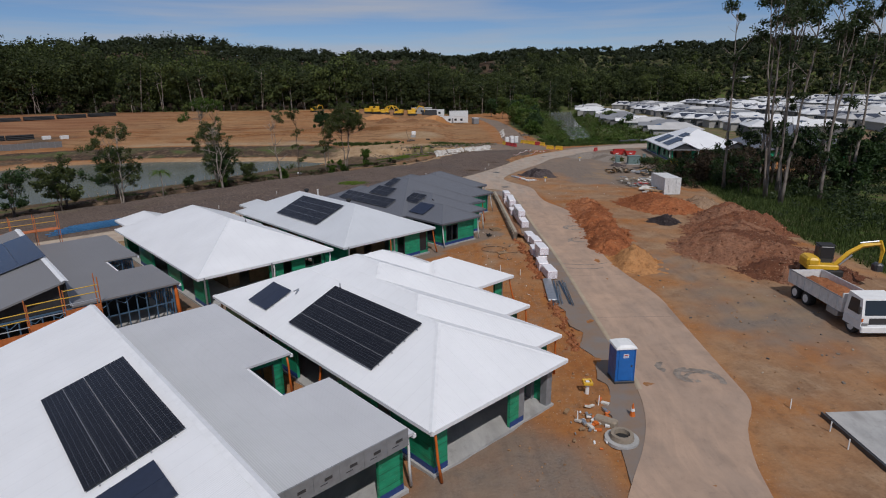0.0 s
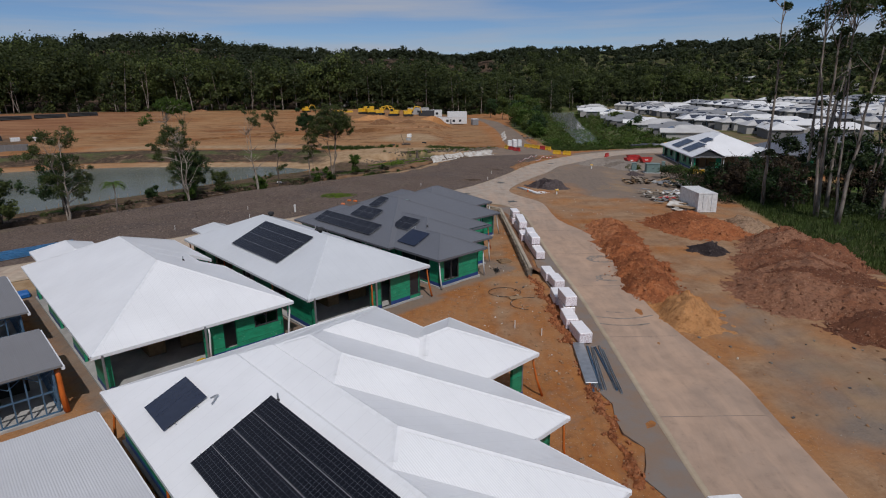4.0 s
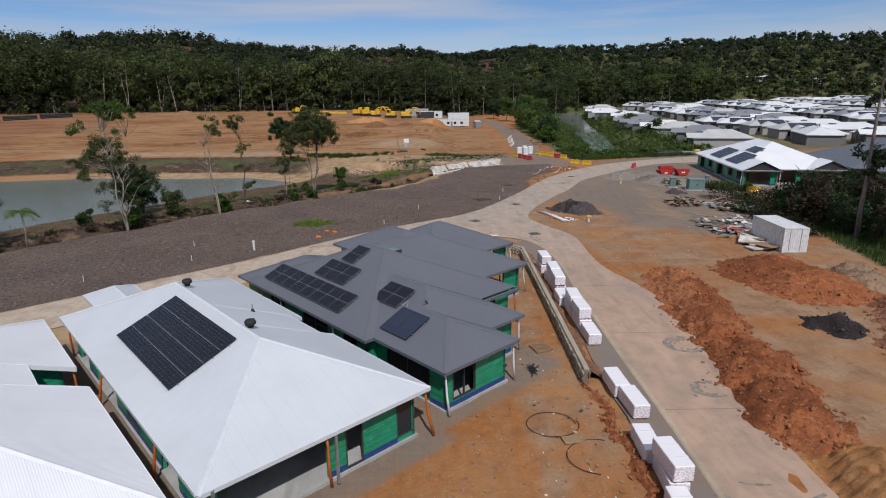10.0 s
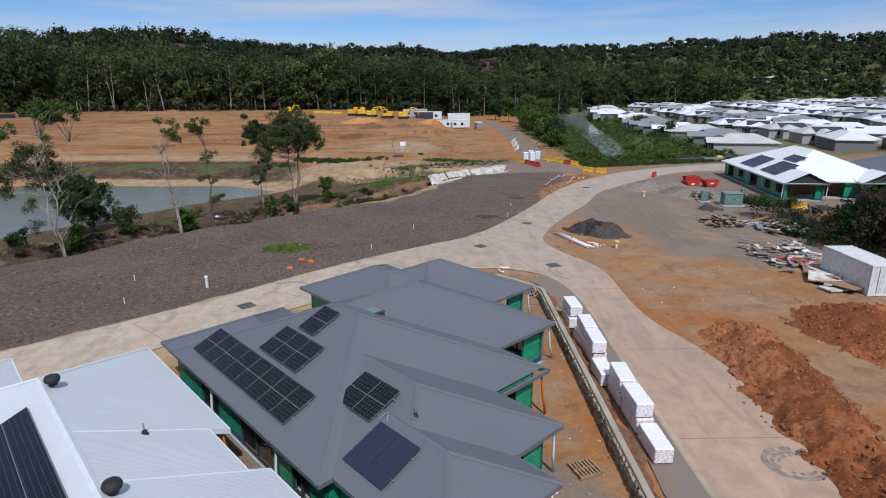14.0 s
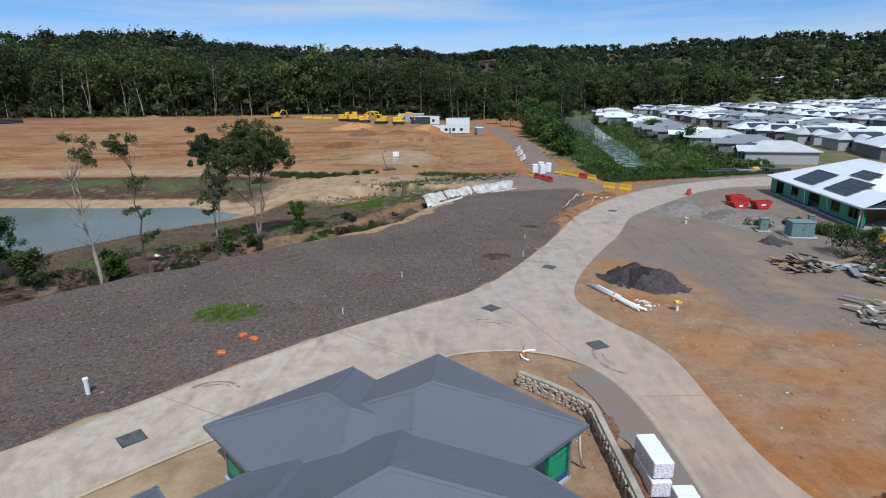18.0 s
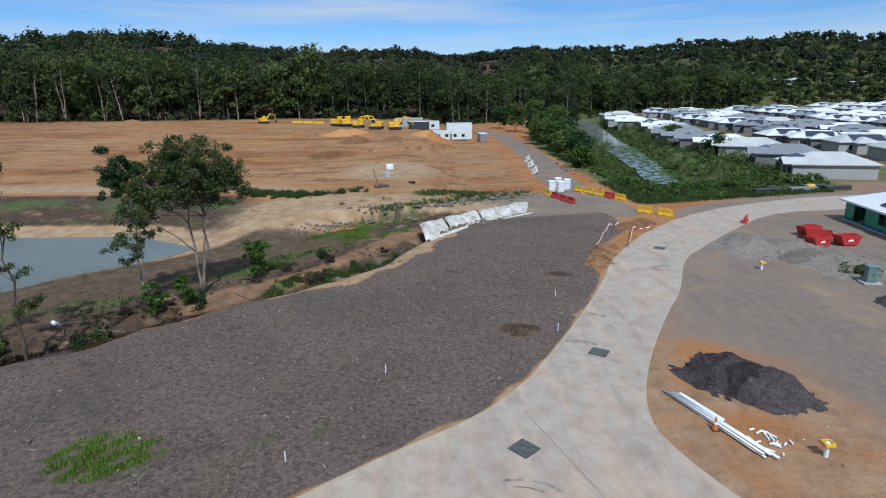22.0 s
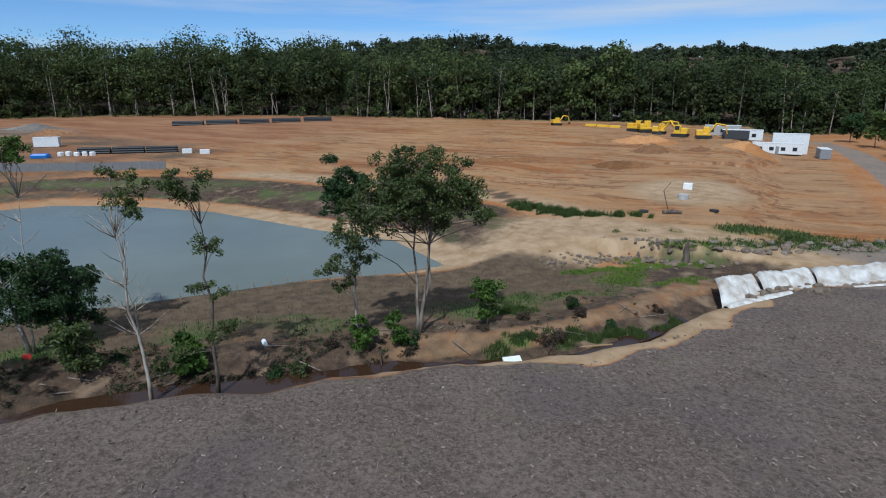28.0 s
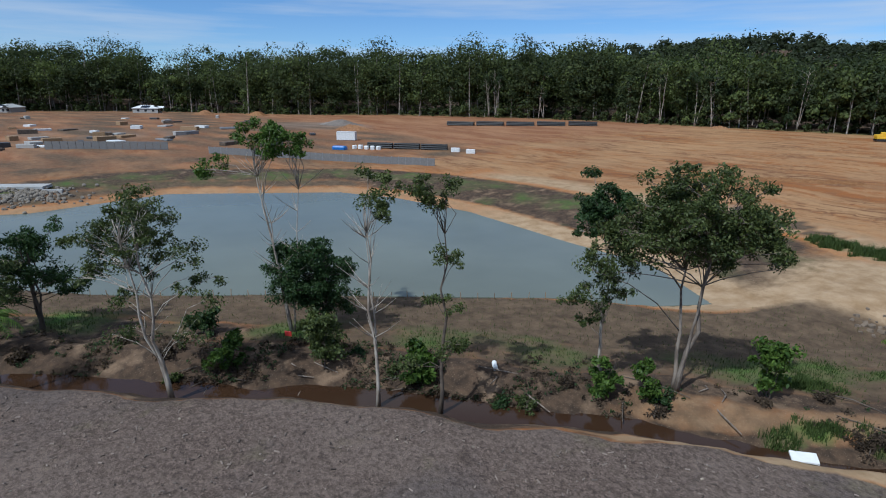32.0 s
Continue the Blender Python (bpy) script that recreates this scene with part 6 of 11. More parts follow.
bank_tree("gum_tree", "spreading gum tree with a rounded olive crown by the creek", -20.4, 128.8, 11.4, 3,
          [(-0.2, 10.2, 3.8, 2.0), (-4.0, 8.9, 2.3, 1.4), (3.4, 9.0, 2.5, 1.6), (-1.4, 12.3, 1.9, 0.8), (1.8, 11.9, 1.9, 0.9), (5.4, 7.5, 1.2, 0.4), (1.0, 7.7, 1.9, 0.7), (-4.8, 7.6, 1.6, 0.8)], M_LEAF_A, M_BARKM, 3, 0.85, 1.3, 0.11, 62, 0.18, 0.6, 0, 0.35)
bank_tree("gum_tree", "thin young gum leaning under the larger tree", -23.4, 125.4, 6.2, 1, [(-1.6, 5.2, 1.2, 0.9), (-0.9, 3.6, 1.1, 0.8), (0.6, 6.2, 1.2, 1.0), (-0.2, 4.8, 1.0, 0.7)], M_LEAF_A, M_BARKM, 44, 0.6, 0.8, 0.101, 50, 0.07, -0.4)
bank_tree("rainforest_tree", "dense dark-green tree top beside the spreading gum", -24.6, 126.6, 10.6, 1, [(-0.4, 11.0, 1.7, 1.3), (-1.5, 9.6, 1.3, 1.0)], M_LEAF_B, M_BARK, 4, 0.7, 1.5, 0.101, 93, 0.11)
bank_tree("gum_tree", "slender gum tree with leaves in three tufts", -27.9, 116.3, 12.0, 1,
          [(-0.4, 11.9, 1.4, 1.0), (0.8, 12.1, 0.9, 0.7), (-0.6, 10.6, 0.9, 0.7), (0.2, 7.8, 1.2, 0.8), (0.0, 5.8, 1.2, 0.8), (0.7, 2.9, 1.3, 0.9), (-2.0, 1.6, 1.0, 0.6)], M_LEAF_A, M_BARKD, 5, 0.62, 0.7, 0.094, 57, 0.13, 0.2)
bank_tree("gum_tree", "half-bare pale gum tree with a dark tuft", -30.5, 113.7, 12.6, 2, [(0.2, 10.9, 0.85, 0.9), (0.1, 11.2, 0.6, 0.5), (-1.2, 11.3, 0.9, 0.4), (-0.2, 12.4, 1.1, 0.5), (1.0, 12.0, 0.9, 0.4)], M_LEAF_A, M_BARK, 6, 0.55, 0.75, 0.094, 50, 0.13, 0.1, bare=44)
bank_tree("gum_tree", "tall pale gum tree with a flat bright crown", -42.9, 113.3, 14.4, 3,
          [(-0.4, 14.0, 2.7, 0.9), (1.5, 13.2, 1.3, 0.9), (-2.4, 14.2, 1.1, 0.6), (-5.4, 11.8, 1.1, 1.1), (-1.2, 12.7, 1.6, 0.7)], M_LEAF_C, M_BARK, 7, 0.7, 1.0, 0.109, 62, 0.14, -0.5, bare=48)
bank_tree("camphor_tree", "dense dark-green round tree on the bank", -42.3, 115.4, 5.4, 3, [(-0.9, 3.4, 2.8, 2.2), (-2.4, 4.5, 1.7, 1.2), (1.2, 3.4, 1.7, 1.8), (-0.4, 1.4, 2.6, 1.5), (-0.8, 5.2, 1.8, 1.0)], M_LEAF_B, M_BARKD, 8, 0.85, 1.35, 0.109, 75, 0.12)
bank_tree("gum_tree", "leaning airy gum tree with fine grey-green leaves", -38.4, 103.7, 10.8, 2,
          [(-1.6, 9.4, 2.3, 1.2), (-0.6, 10.8, 1.6, 0.8), (0.6, 8.2, 1.6, 1.2), (-3.4, 8.4, 1.6, 1.2), (1.6, 6.9, 1.1, 0.9), (-1.2, 7.0, 1.4, 0.9), (0.2, 9.6, 1.6, 1.1), (-4.2, 6.6, 1.3, 1.0), (2.4, 5.6, 1.2, 0.9), (-2.6, 5.4, 1.1, 0.7), (1.2, 3.2, 1.1, 0.9), (-2.2, 3.0, 1.0, 0.8)], M_LEAF_A, M_BARK, 9, 0.75, 1.0, 0.094, 58, 0.14, -0.5, bare=10)
bank_tree("camphor_tree", "dense dark tree at the pond's edge", -54.0, 97.8, 7.0, 3, [(0.4, 6.6, 2.0, 1.2), (-1.4, 4.8, 2.2, 1.6), (1.6, 4.4, 2.0, 1.5), (-1.0, 2.6, 2.4, 1.2), (2.4, 2.2, 1.7, 0.9)], M_LEAF_B, M_BARKD, 10, 0.9, 0.9, 0.117, 75, 0.16)
bank_tree("gum_tree", "tall olive gum rising over the dark bank trees", -50.6, 93.2, 10.8, 2, [(-1.2, 9.6, 2.2, 1.5), (1.4, 10.4, 1.8, 1.0), (-2.8, 7.4, 1.8, 1.4), (0.6, 6.6, 2.0, 1.4), (3.0, 5.0, 1.6, 1.3), (-1.0, 4.2, 2.2, 1.3), (2.0, 2.6, 1.8, 1.2)], M_LEAF_A, M_BARK, 13, 0.85, 0.8, 0.109, 65, 0.16, 0.3)
for k, (x, y, h, s, leaf) in enumerate([(-55.5, 86, 9.5, 21, M_LEAF_A), (-60, 82, 8.5, 22, M_LEAF_B), (-66, 75, 10, 23, M_LEAF_A), (-74, 64, 9, 24, M_LEAF_B), (-82, 56, 10, 25, M_LEAF_A), (-57.5, 90, 7, 26, M_LEAF_B), (-93, 44, 10, 27, M_LEAF_B), (-70, 69, 8, 28, M_LEAF_A), (-63.5, 78, 7, 29, M_LEAF_C)]):
    bank_tree("bank_tree", "leafy young tree on the creek bank", x, y, h - 2, 2, [(-1.0, h * 0.66 - 2, h * 0.26, h * 0.2), (1.2, h * 0.8 - 2, h * 0.22, h * 0.16), (0.2, h * 0.42 - 2, h * 0.26, h * 0.16)], leaf, M_BARKD, s, 0.9, 0.9, 0.16, 46, 0.13)


def palm(label, x, y, h, fronds, L, seed):
    """A feather palm: ringed stem and arching fronds with two rows of leaflets."""
    q = np.random.default_rng(seed)
    th = thing("palm", label, "palm tree", pose(x, y, height(x, y) - 0.1))
    part("trunk", Mesh().tube([(0, 0, 0), (0.08, 0.03, h * 0.5), (0.02, 0.1, h)], [0.13, 0.1, 0.08], 7), M_BARK, th, smooth=True)
    for k in range(fronds):
        a = 6.283 * k / fronds + q.normal() * 0.2
        rise = q.uniform(0.1, 0.9)
        mesh, pts = Mesh(), []
        for i in range(9):
            f = i / 8
            r = L * f * (1 - 0.15 * f)
            pts.append(Vector((0.02 + math.cos(a) * r, 0.1 + math.sin(a) * r, h + L * (rise * f - (0.55 + 0.5 * rise) * f * f))))
        side = Vector((-math.sin(a), math.cos(a), 0))
        for i in range(1, 8):
            for sgn in (-1, 1):
                for e in (0, 0.5):
                    p = pts[i].lerp(pts[i + 1], e)
                    l = 0.42 * L * (1 - abs(i / 8 - 0.45)) * 0.7
                    d = (pts[i + 1] - pts[i]).normalized()
                    tip = p + side * sgn * l * 0.85 + d * l * 0.5 + Vector((0, 0, -0.3 * l))
                    mesh.poly([p - d * 0.045, tip, p + d * 0.045])
        mesh.tube(pts, [0.03 * (1 - 0.09 * i) for i in range(9)], 4)
        part("frond", mesh, M_LEAF_C, th)
    return th


palm("young palm with drooping green fronds on the bank", -45.0, 95.2, 4.4, 15, 2.1, 12)


def shrub(label, x, y, h, r, leaf, seed, per=70, size=0.14, name="shrub"):
    q = np.random.default_rng(seed)
    return tree(name, label, x, y, h, 3, ring_clumps(q, max(5, int(9 * r)), r * 0.75, h * 0.25, h * 0.92, 0.42 * r + 0.2), leaf, M_BARKD, size, per, 0.05, seed)


shrub("bright green leafy sapling by the creek", -16.6, 132.8, 4.6, 1.15, M_LEAF_C, 31, 60, 0.16)
shrub("fresh green shrub under the gum tree", -22.8, 125.4, 2.8, 0.85, M_LEAF_C, 32)
shrub("fresh green shrub under the gum tree", -21.0, 126.8, 2.6, 0.8, M_LEAF_C, 33)
shrub("grey-green bush at the creek's edge", -36.4, 112.8, 3.8, 1.3, M_LEAF_A, 34)
shrub("broad-leaved shrub beside the slender gum", -31.4, 117.2, 2.4, 1.0, M_LEAF_C, 35, 60, 0.2)
shrub("dark little bush on the bank", -46.0, 107.6, 2.2, 1.0, M_LEAF_B, 36)
shrub("bank shrub with yellow-green leaves", -39.5, 107.4, 3.0, 0.9, M_LEAF_C, 37)
for k in range(24):
    t_ = R_.uniform(0, 1)
    i_ = int(R_.integers(3, len(PAD_EDGE) - 4))
    (ax_, ay_), (bx_, by_) = PAD_EDGE[i_], PAD_EDGE[i_ + 1]
    L_ = math.hypot(bx_ - ax_, by_ - ay_)
    o_ = R_.uniform(4.6, 9.5)
    x_, y_ = ax_ + (bx_ - ax_) * t_ - (by_ - ay_) / L_ * o_, ay_ + (by_ - ay_) * t_ + (bx_ - ax_) / L_ * o_
    shrub("low weedy shrub on the creek bank", x_, y_, R_.uniform(0.35, 1.1) ** 1.3, R_.uniform(0.3, 0.85), (M_DRY, M_LEAF_B, M_DRY, M_LEAF_A, M_DRY)[k % 5], 100 + k, 36, 0.10)

cs, rs = [], []
for k in range(2200):
    i_ = int(R_.integers(2, len(PAD_EDGE) - 4))
    (ax_, ay_), (bx_, by_) = PAD_EDGE[i_], PAD_EDGE[i_ + 1]
    t_, o_, L_ = R_.uniform(0, 1), 4.8 + 5.5 * R_.random() ** 1.5, math.hypot(bx_ - ax_, by_ - ay_)
    x_, y_ = ax_ + (bx_ - ax_) * t_ - (by_ - ay_) / L_ * o_, ay_ + (by_ - ay_) * t_ + (bx_ - ax_) / L_ * o_
    if math.sin(x_ * 0.9) + math.cos(y_ * 0.7) > -0.3 and (x_ < -21 or R_.random() < 0.12):
        cs.append((x_, y_, height(x_, y_) + 0.05))
        rs.append(R_.uniform(0.15, 0.42))
v_, f_ = leaf_quads(R_, cs[::2], rs[::2], 24, 0.075)
tagged(new("bank_weeds", np_mesh("bank_weeds", v_, f_, M_LEAF_B)), "dark low weeds on the creek bank", "weeds", kind="stuff")
v_, f_ = leaf_quads(R_, cs[1::2], rs[1::2], 24, 0.10)
tagged(new("leaf_litter", np_mesh("leaf_litter", v_, f_, M_DRY)), "brown dry litter and twigs on the creek bank", "litter", kind="stuff")

# tall gums and thicket beside the site
for k, (x, y, h) in enumerate([(48.6, 86.4, 33), (46.2, 94.6, 29), (51.6, 94.2, 34), (60.2, 93.4, 33), (62.0, 88.0, 30), (52.8, 91.0, 32), (48.2, 82.0, 27), (55.0, 84.0, 29), (66, 97, 31), (56.5, 99.0, 30), (70, 86, 28)]):
    q = np.random.default_rng(200 + k)
    cl = ring_clumps(q, 7, 2.8, h * 0.66, h * 0.98, 1.2) + ring_clumps(q, 2, 2.0, h * 0.40, h * 0.62, 0.8) + ring_clumps(q, 3, 1.4, 5, h * 0.33, 0.9)
    tree("tall_gum", "tall straight pale-trunked gum with a thin crown", x, y, h, 1 + (k % 3 == 0), cl, M_LEAF_T, M_BARKT, 0.22, 42, 0.25, 200 + k, (q.normal() * 1.2, q.normal() * 1.0), bare=7)
for k in range(22):
    q = np.random.default_rng(260 + k)
    x, y, h = q.uniform(53, 82), q.uniform(86, 112), q.uniform(5.5, 11)
    if x < 53 and y > 100:
        h *= 0.55
    tree("understorey_tree", "dark bushy tree in the thicket under the gums", x, y, h, 2, ring_clumps(q, 12, h * 0.27, h * 0.25, h * 0.95, 1.2), (M_LEAF_B, M_LEAF_T, M_LEAF_B)[k % 3], M_BARKD, 0.27, 26, 0.11, 260 + k)
for k in range(52):
    q = np.random.default_rng(290 + k)
    x, y, h = q.uniform(46, 58), q.uniform(90, 115), q.uniform(3.2, 6.2)
    if k > 27:
        x, y, h = q.uniform(43.2, 48), q.uniform(101, 108), q.uniform(3.0, 4.8)
    if k > 39:
        x, y, h = q.uniform(52, 63), q.uniform(114, 118.5), q.uniform(3.0, 4.6)
    tree("brush_tree", "straggly brown and green brush tree in the thicket", x, y, h, 3, ring_clumps(q, 9, h * 0.35, h * 0.2, h * 0.95, 0.95), (M_DRY, M_LEAF_B, M_DRY)[k % 3], M_BARKD, 0.19, 24, 0.06, 290 + k, bare=10)
cs, rs = [], []
for k in range(3300):
    x, y = R_.uniform(40, 84), R_.uniform(86, 123)
    e = float(seg_dist(np.array([[x, y]]), BUSH_EDGE)[0])
    if -e < (0.6 if y > 96 else 4.0) or (x < 47 + (y - 100) * 0.1 and y > 118):
        continue
    t_ = R_.uniform(0, 1) ** 1.3
    cs.append((x, y, -0.4 + t_ * (5.4 if x > 45 else 3.4) * (0.6 + 0.4 * math.sin(x * 0.8) * math.cos(y * 0.6))))
    rs.append(R_.uniform(0.5, 1.1))
v_, f_ = leaf_quads(R_, cs[::3], rs[::3], 40, 0.18)
tagged(new("thicket", np_mesh("thicket", v_, f_, M_LEAF_B)), "dark tangled undergrowth along the site's edge", "undergrowth", kind="stuff")
cs, rs = cs[1::3] + cs[2::3], rs[1::3] + rs[2::3]
v_, f_ = leaf_quads(R_, cs, rs, 30, 0.17, wide=0.25)
tagged(new("brush", np_mesh("brush", v_, f_, M_DRY)), "dry brown vines and brush in the thicket", "undergrowth", kind="stuff")
cs, rs = [], []
for k in range(900):
    x, y = R_.uniform(40, 88), R_.uniform(30, 94)
    e = abs(float(seg_dist(np.array([[x, y]]), BUSH_EDGE)[0]))
    if R_.random() > step(np.array([e]), 3, 16)[0]:
        continue
    cs.append((x, y, -0.5 + R_.uniform(0, 0.5 + min(2.6, e * 0.12))))
    rs.append(R_.uniform(0.6, 1.2))
v_, f_ = leaf_quads(R_, cs, rs, 42, 0.20)
tagged(new("shrubbery", np_mesh("shrubbery", v_, f_, M_LEAF_T)), "green regrowth shrubs beneath the tall gums", "undergrowth", kind="stuff")


def blades(n, pick, lo, hi, wide):
    """Grass blades as thin upright slips at random spots that pick accepts."""
    p = pick(n)
    z, _ = land(p)
    m_ = len(p)
    a = R_.uniform(0, 6.28, m_)
    h = R_.uniform(lo, hi, m_)
    d = np.stack([np.cos(a), np.sin(a)], 1) * wide
    b = np.stack([np.cos(a + 1.3), np.sin(a + 1.3)], 1) * (h * R_.uniform(0.1, 0.7, m_))[:, None]
    v = np.empty((m_, 3, 3))
    v[:, 0] = np.c_[p - d, z - 0.02]
    v[:, 1] = np.c_[p + d, z - 0.02]
    v[:, 2] = np.c_[p + b, z + h]
    return v.reshape(-1, 3), np.arange(m_ * 3).reshape(-1, 3)


def grass_spots(x0, x1, y0, y1, soil="grass", least=0.45):
    def pick(n):
        p = np.c_[R_.uniform(x0, x1, n), R_.uniform(y0, y1, n)]
        return p[land(p)[1][soil] > least + R_.uniform(-0.15, 0.35, n)]
    return pick


for n_, box, lo, hi, wide, mat, label in ((60000, (37, 62, 40, 112), 0.25, 0.8, 0.05, M_GRASS, "long green grass beside the site"), (70000, (-60, -4, 90, 146), 0.1, 0.36, 0.03, M_GRASS, "weedy grass on the creek bank"),
                                     (30000, (-18, 24, 160, 180), 0.2, 0.6, 0.05, M_GRASS, "tufts of green grass among the rocks"), (60000, (30, 66, 160, 184), 0.2, 0.7, 0.06, M_GRASS, 'rank green grass between the road and the channel'), (26000, (-19.5, -10.5, 99.5, 107.5), 0.06, 0.24, 0.035, M_LAWN, "patch of new grass in the mulch")):
    v_, f_ = blades(n_, grass_spots(*box), lo, hi, wide)
    tagged(new("grass", np_mesh("grass", v_, f_, mat)), label, "grass", kind="stuff")

for n_, box, lo, hi, wide, mat, label in ((60000, (-33, -10, 167, 178), 0.2, 0.9, 0.045, M_GRASS, "tall green grass on the sandy flat"), (60000, (-19, -2, 148, 162), 0.06, 0.24, 0.028, M_LAWN, "vivid short grass below the stump"),
                                     (46000, (-17, -6.5, 127, 138), 0.12, 0.5, 0.03, M_GRASS, "fresh grass along the ditch"), (30000, (-8.5, -1, 135, 144), 0.12, 0.55, 0.03, M_GRASS, "fresh grass along the ditch"),
                                     (40000, (-20, 0, 138, 155), 0.05, 0.2, 0.03, M_GRASS, "dull short grass on the bank's shoulder")):
    v_, f_ = blades(n_, grass_spots(*box), lo, hi, wide)
    tagged(new("grass", np_mesh("grass", v_, f_, mat)), label, "grass", kind="stuff")
v_, f_ = blades(26000, grass_spots(-72, -10, 84, 152, 'brown', 0.4), 0.05, 0.28, 0.025)
tagged(new('dry_grass', np_mesh('dry_grass', v_, f_, M_REED)), 'sparse dry grass on the brown bank', 'grass', kind='stuff')
# wetland growth beside the channel and the service road
cs, rs, cs2, rs2 = [], [], [], []
for k in range(3200):
    y = R_.uniform(176, 400)
    cx_ = float(np.interp(y, [q[1] for q in CANAL], [q[0] for q in CANAL]))
    side = R_.random() < 0.55
    edge_ = 4.2 + 0.026 * max(0, y - 215)
    x = cx_ + (edge_ + R_.uniform(0, 20) if not side else -edge_ - R_.uniform(0, min(18, 5 + (y - 176) * 0.25)))
    big = (1.2 if not side else 1.0) * (0.18 + 0.95 * math.sin(x * 0.31 + 2 + 0.05 * y) ** 2 * math.cos(y * 0.13 + 0.11 * x) ** 2)
    if side and y > 230:
        big *= 2.2
    if x < 31 and y < 330:
        continue
    (cs if k % 5 else cs2).append((x, y, height(x, y) + R_.uniform(0, 2.6) * big))
    (rs if k % 5 else rs2).append(R_.uniform(0.7, 1.5) * (0.6 + 0.4 * big))
cs, rs = [cs[i] for i in np.argsort([math.sin(c[0] * 0.35) + math.cos(c[1] * 0.22) for c in cs])], [rs[i] for i in np.argsort([math.sin(c[0] * 0.35) + math.cos(c[1] * 0.22) for c in cs])]
for k in range(420):
    # bushes on the channel's near end, thinning towards the road
    x, y = R_.uniform(33, 70), 164.5 + 20 * R_.random() ** 0.7
    if y - 0.25 * (x - 30) < 163.5 or math.sin(x * 0.7 + 1.3) + math.cos(y * 0.55 + x * 0.2) < -0.2:
        continue
    b_ = min(1.0, (y - 0.25 * (x - 30) - 162) / 9)
    for j in range(3):
        cs.insert(k % 7 * len(cs) // 8, (x + R_.normal() * 0.4, y + R_.normal() * 0.4, height(x, y) + R_.uniform(0.1, 1.5) * b_))
        rs.insert(k % 7 * len(rs) // 8, R_.uniform(0.35, 0.85) * (0.5 + 0.5 * b_))
half = len(cs) // 2
v_, f_ = leaf_quads(R_, cs[half:], rs[half:], 44, 0.22)
tagged(new("wetland_bushes", np_mesh("wetland_bushes", v_, f_, M_LEAF_W)), "dull olive bushes lining the channel", "shrubs", kind="stuff")
v_, f_ = leaf_quads(R_, cs[:half], rs[:half], 40, 0.22)
tagged(new("wetland_shrubs", np_mesh("wetland_shrubs", v_, f_, M_LEAF_C)), "thick green shrubs lining the channel", "shrubs", kind="stuff")
v_, f_ = leaf_quads(R_, cs2, rs2, 40, 0.32)
tagged(new("reeds", np_mesh("reeds", v_, f_, M_REED)), "olive reeds and weeds by the channel", "reeds", kind="stuff")
for k, (x, y, h) in enumerate([(38, 262, 12), (44, 290, 11), (36, 285, 9), (50, 320, 10), (35, 245, 7), (40, 305, 10), (47, 345, 12), (58, 400, 11), (30, 340, 10), (34, 318, 11), (33, 205, 5), (35, 216, 6.5), (34, 228, 6), (37, 238, 7.5), (39, 250, 8), (33, 262, 7), (36, 272, 9), (72, 225, 4.5), (76, 262, 5)]):
    q = np.random.default_rng(300 + k)
    tree("wetland_tree", "bushy green tree beside the service road", x, y, h, 2, ring_clumps(q, 14, h * 0.26, h * 0.3, h * 0.95, 1.6), (M_LEAF_W, M_LEAF_C, M_LEAF_B)[k % 3], M_BARKD, 0.4, 26, 0.15, 300 + k)
lil = R_.uniform(0, 1, (900, 2))
yy = 181 + lil[:, 0] ** 1.6 * 90
xx = np.interp(yy, [q[1] for q in CANAL], [q[0] for q in CANAL]) + (lil[:, 1] ** 0.6 * 10.5 - 5)
rr = R_.uniform(0.25, 0.75, 900)
ang_ = np.arange(6) * math.pi / 3
v_ = np.stack([np.c_[xx + rr * np.cos(a), yy + rr * np.sin(a), np.full(900, -1.735) + R_.uniform(0, 0.02, 900)] for a in ang_], 1).reshape(-1, 3)
tagged(new("water_weed", np_mesh("water_weed", v_, np.arange(5400).reshape(-1, 6), M_LEAF_C)), "green floating weed on the channel", "water plants", kind="stuff")


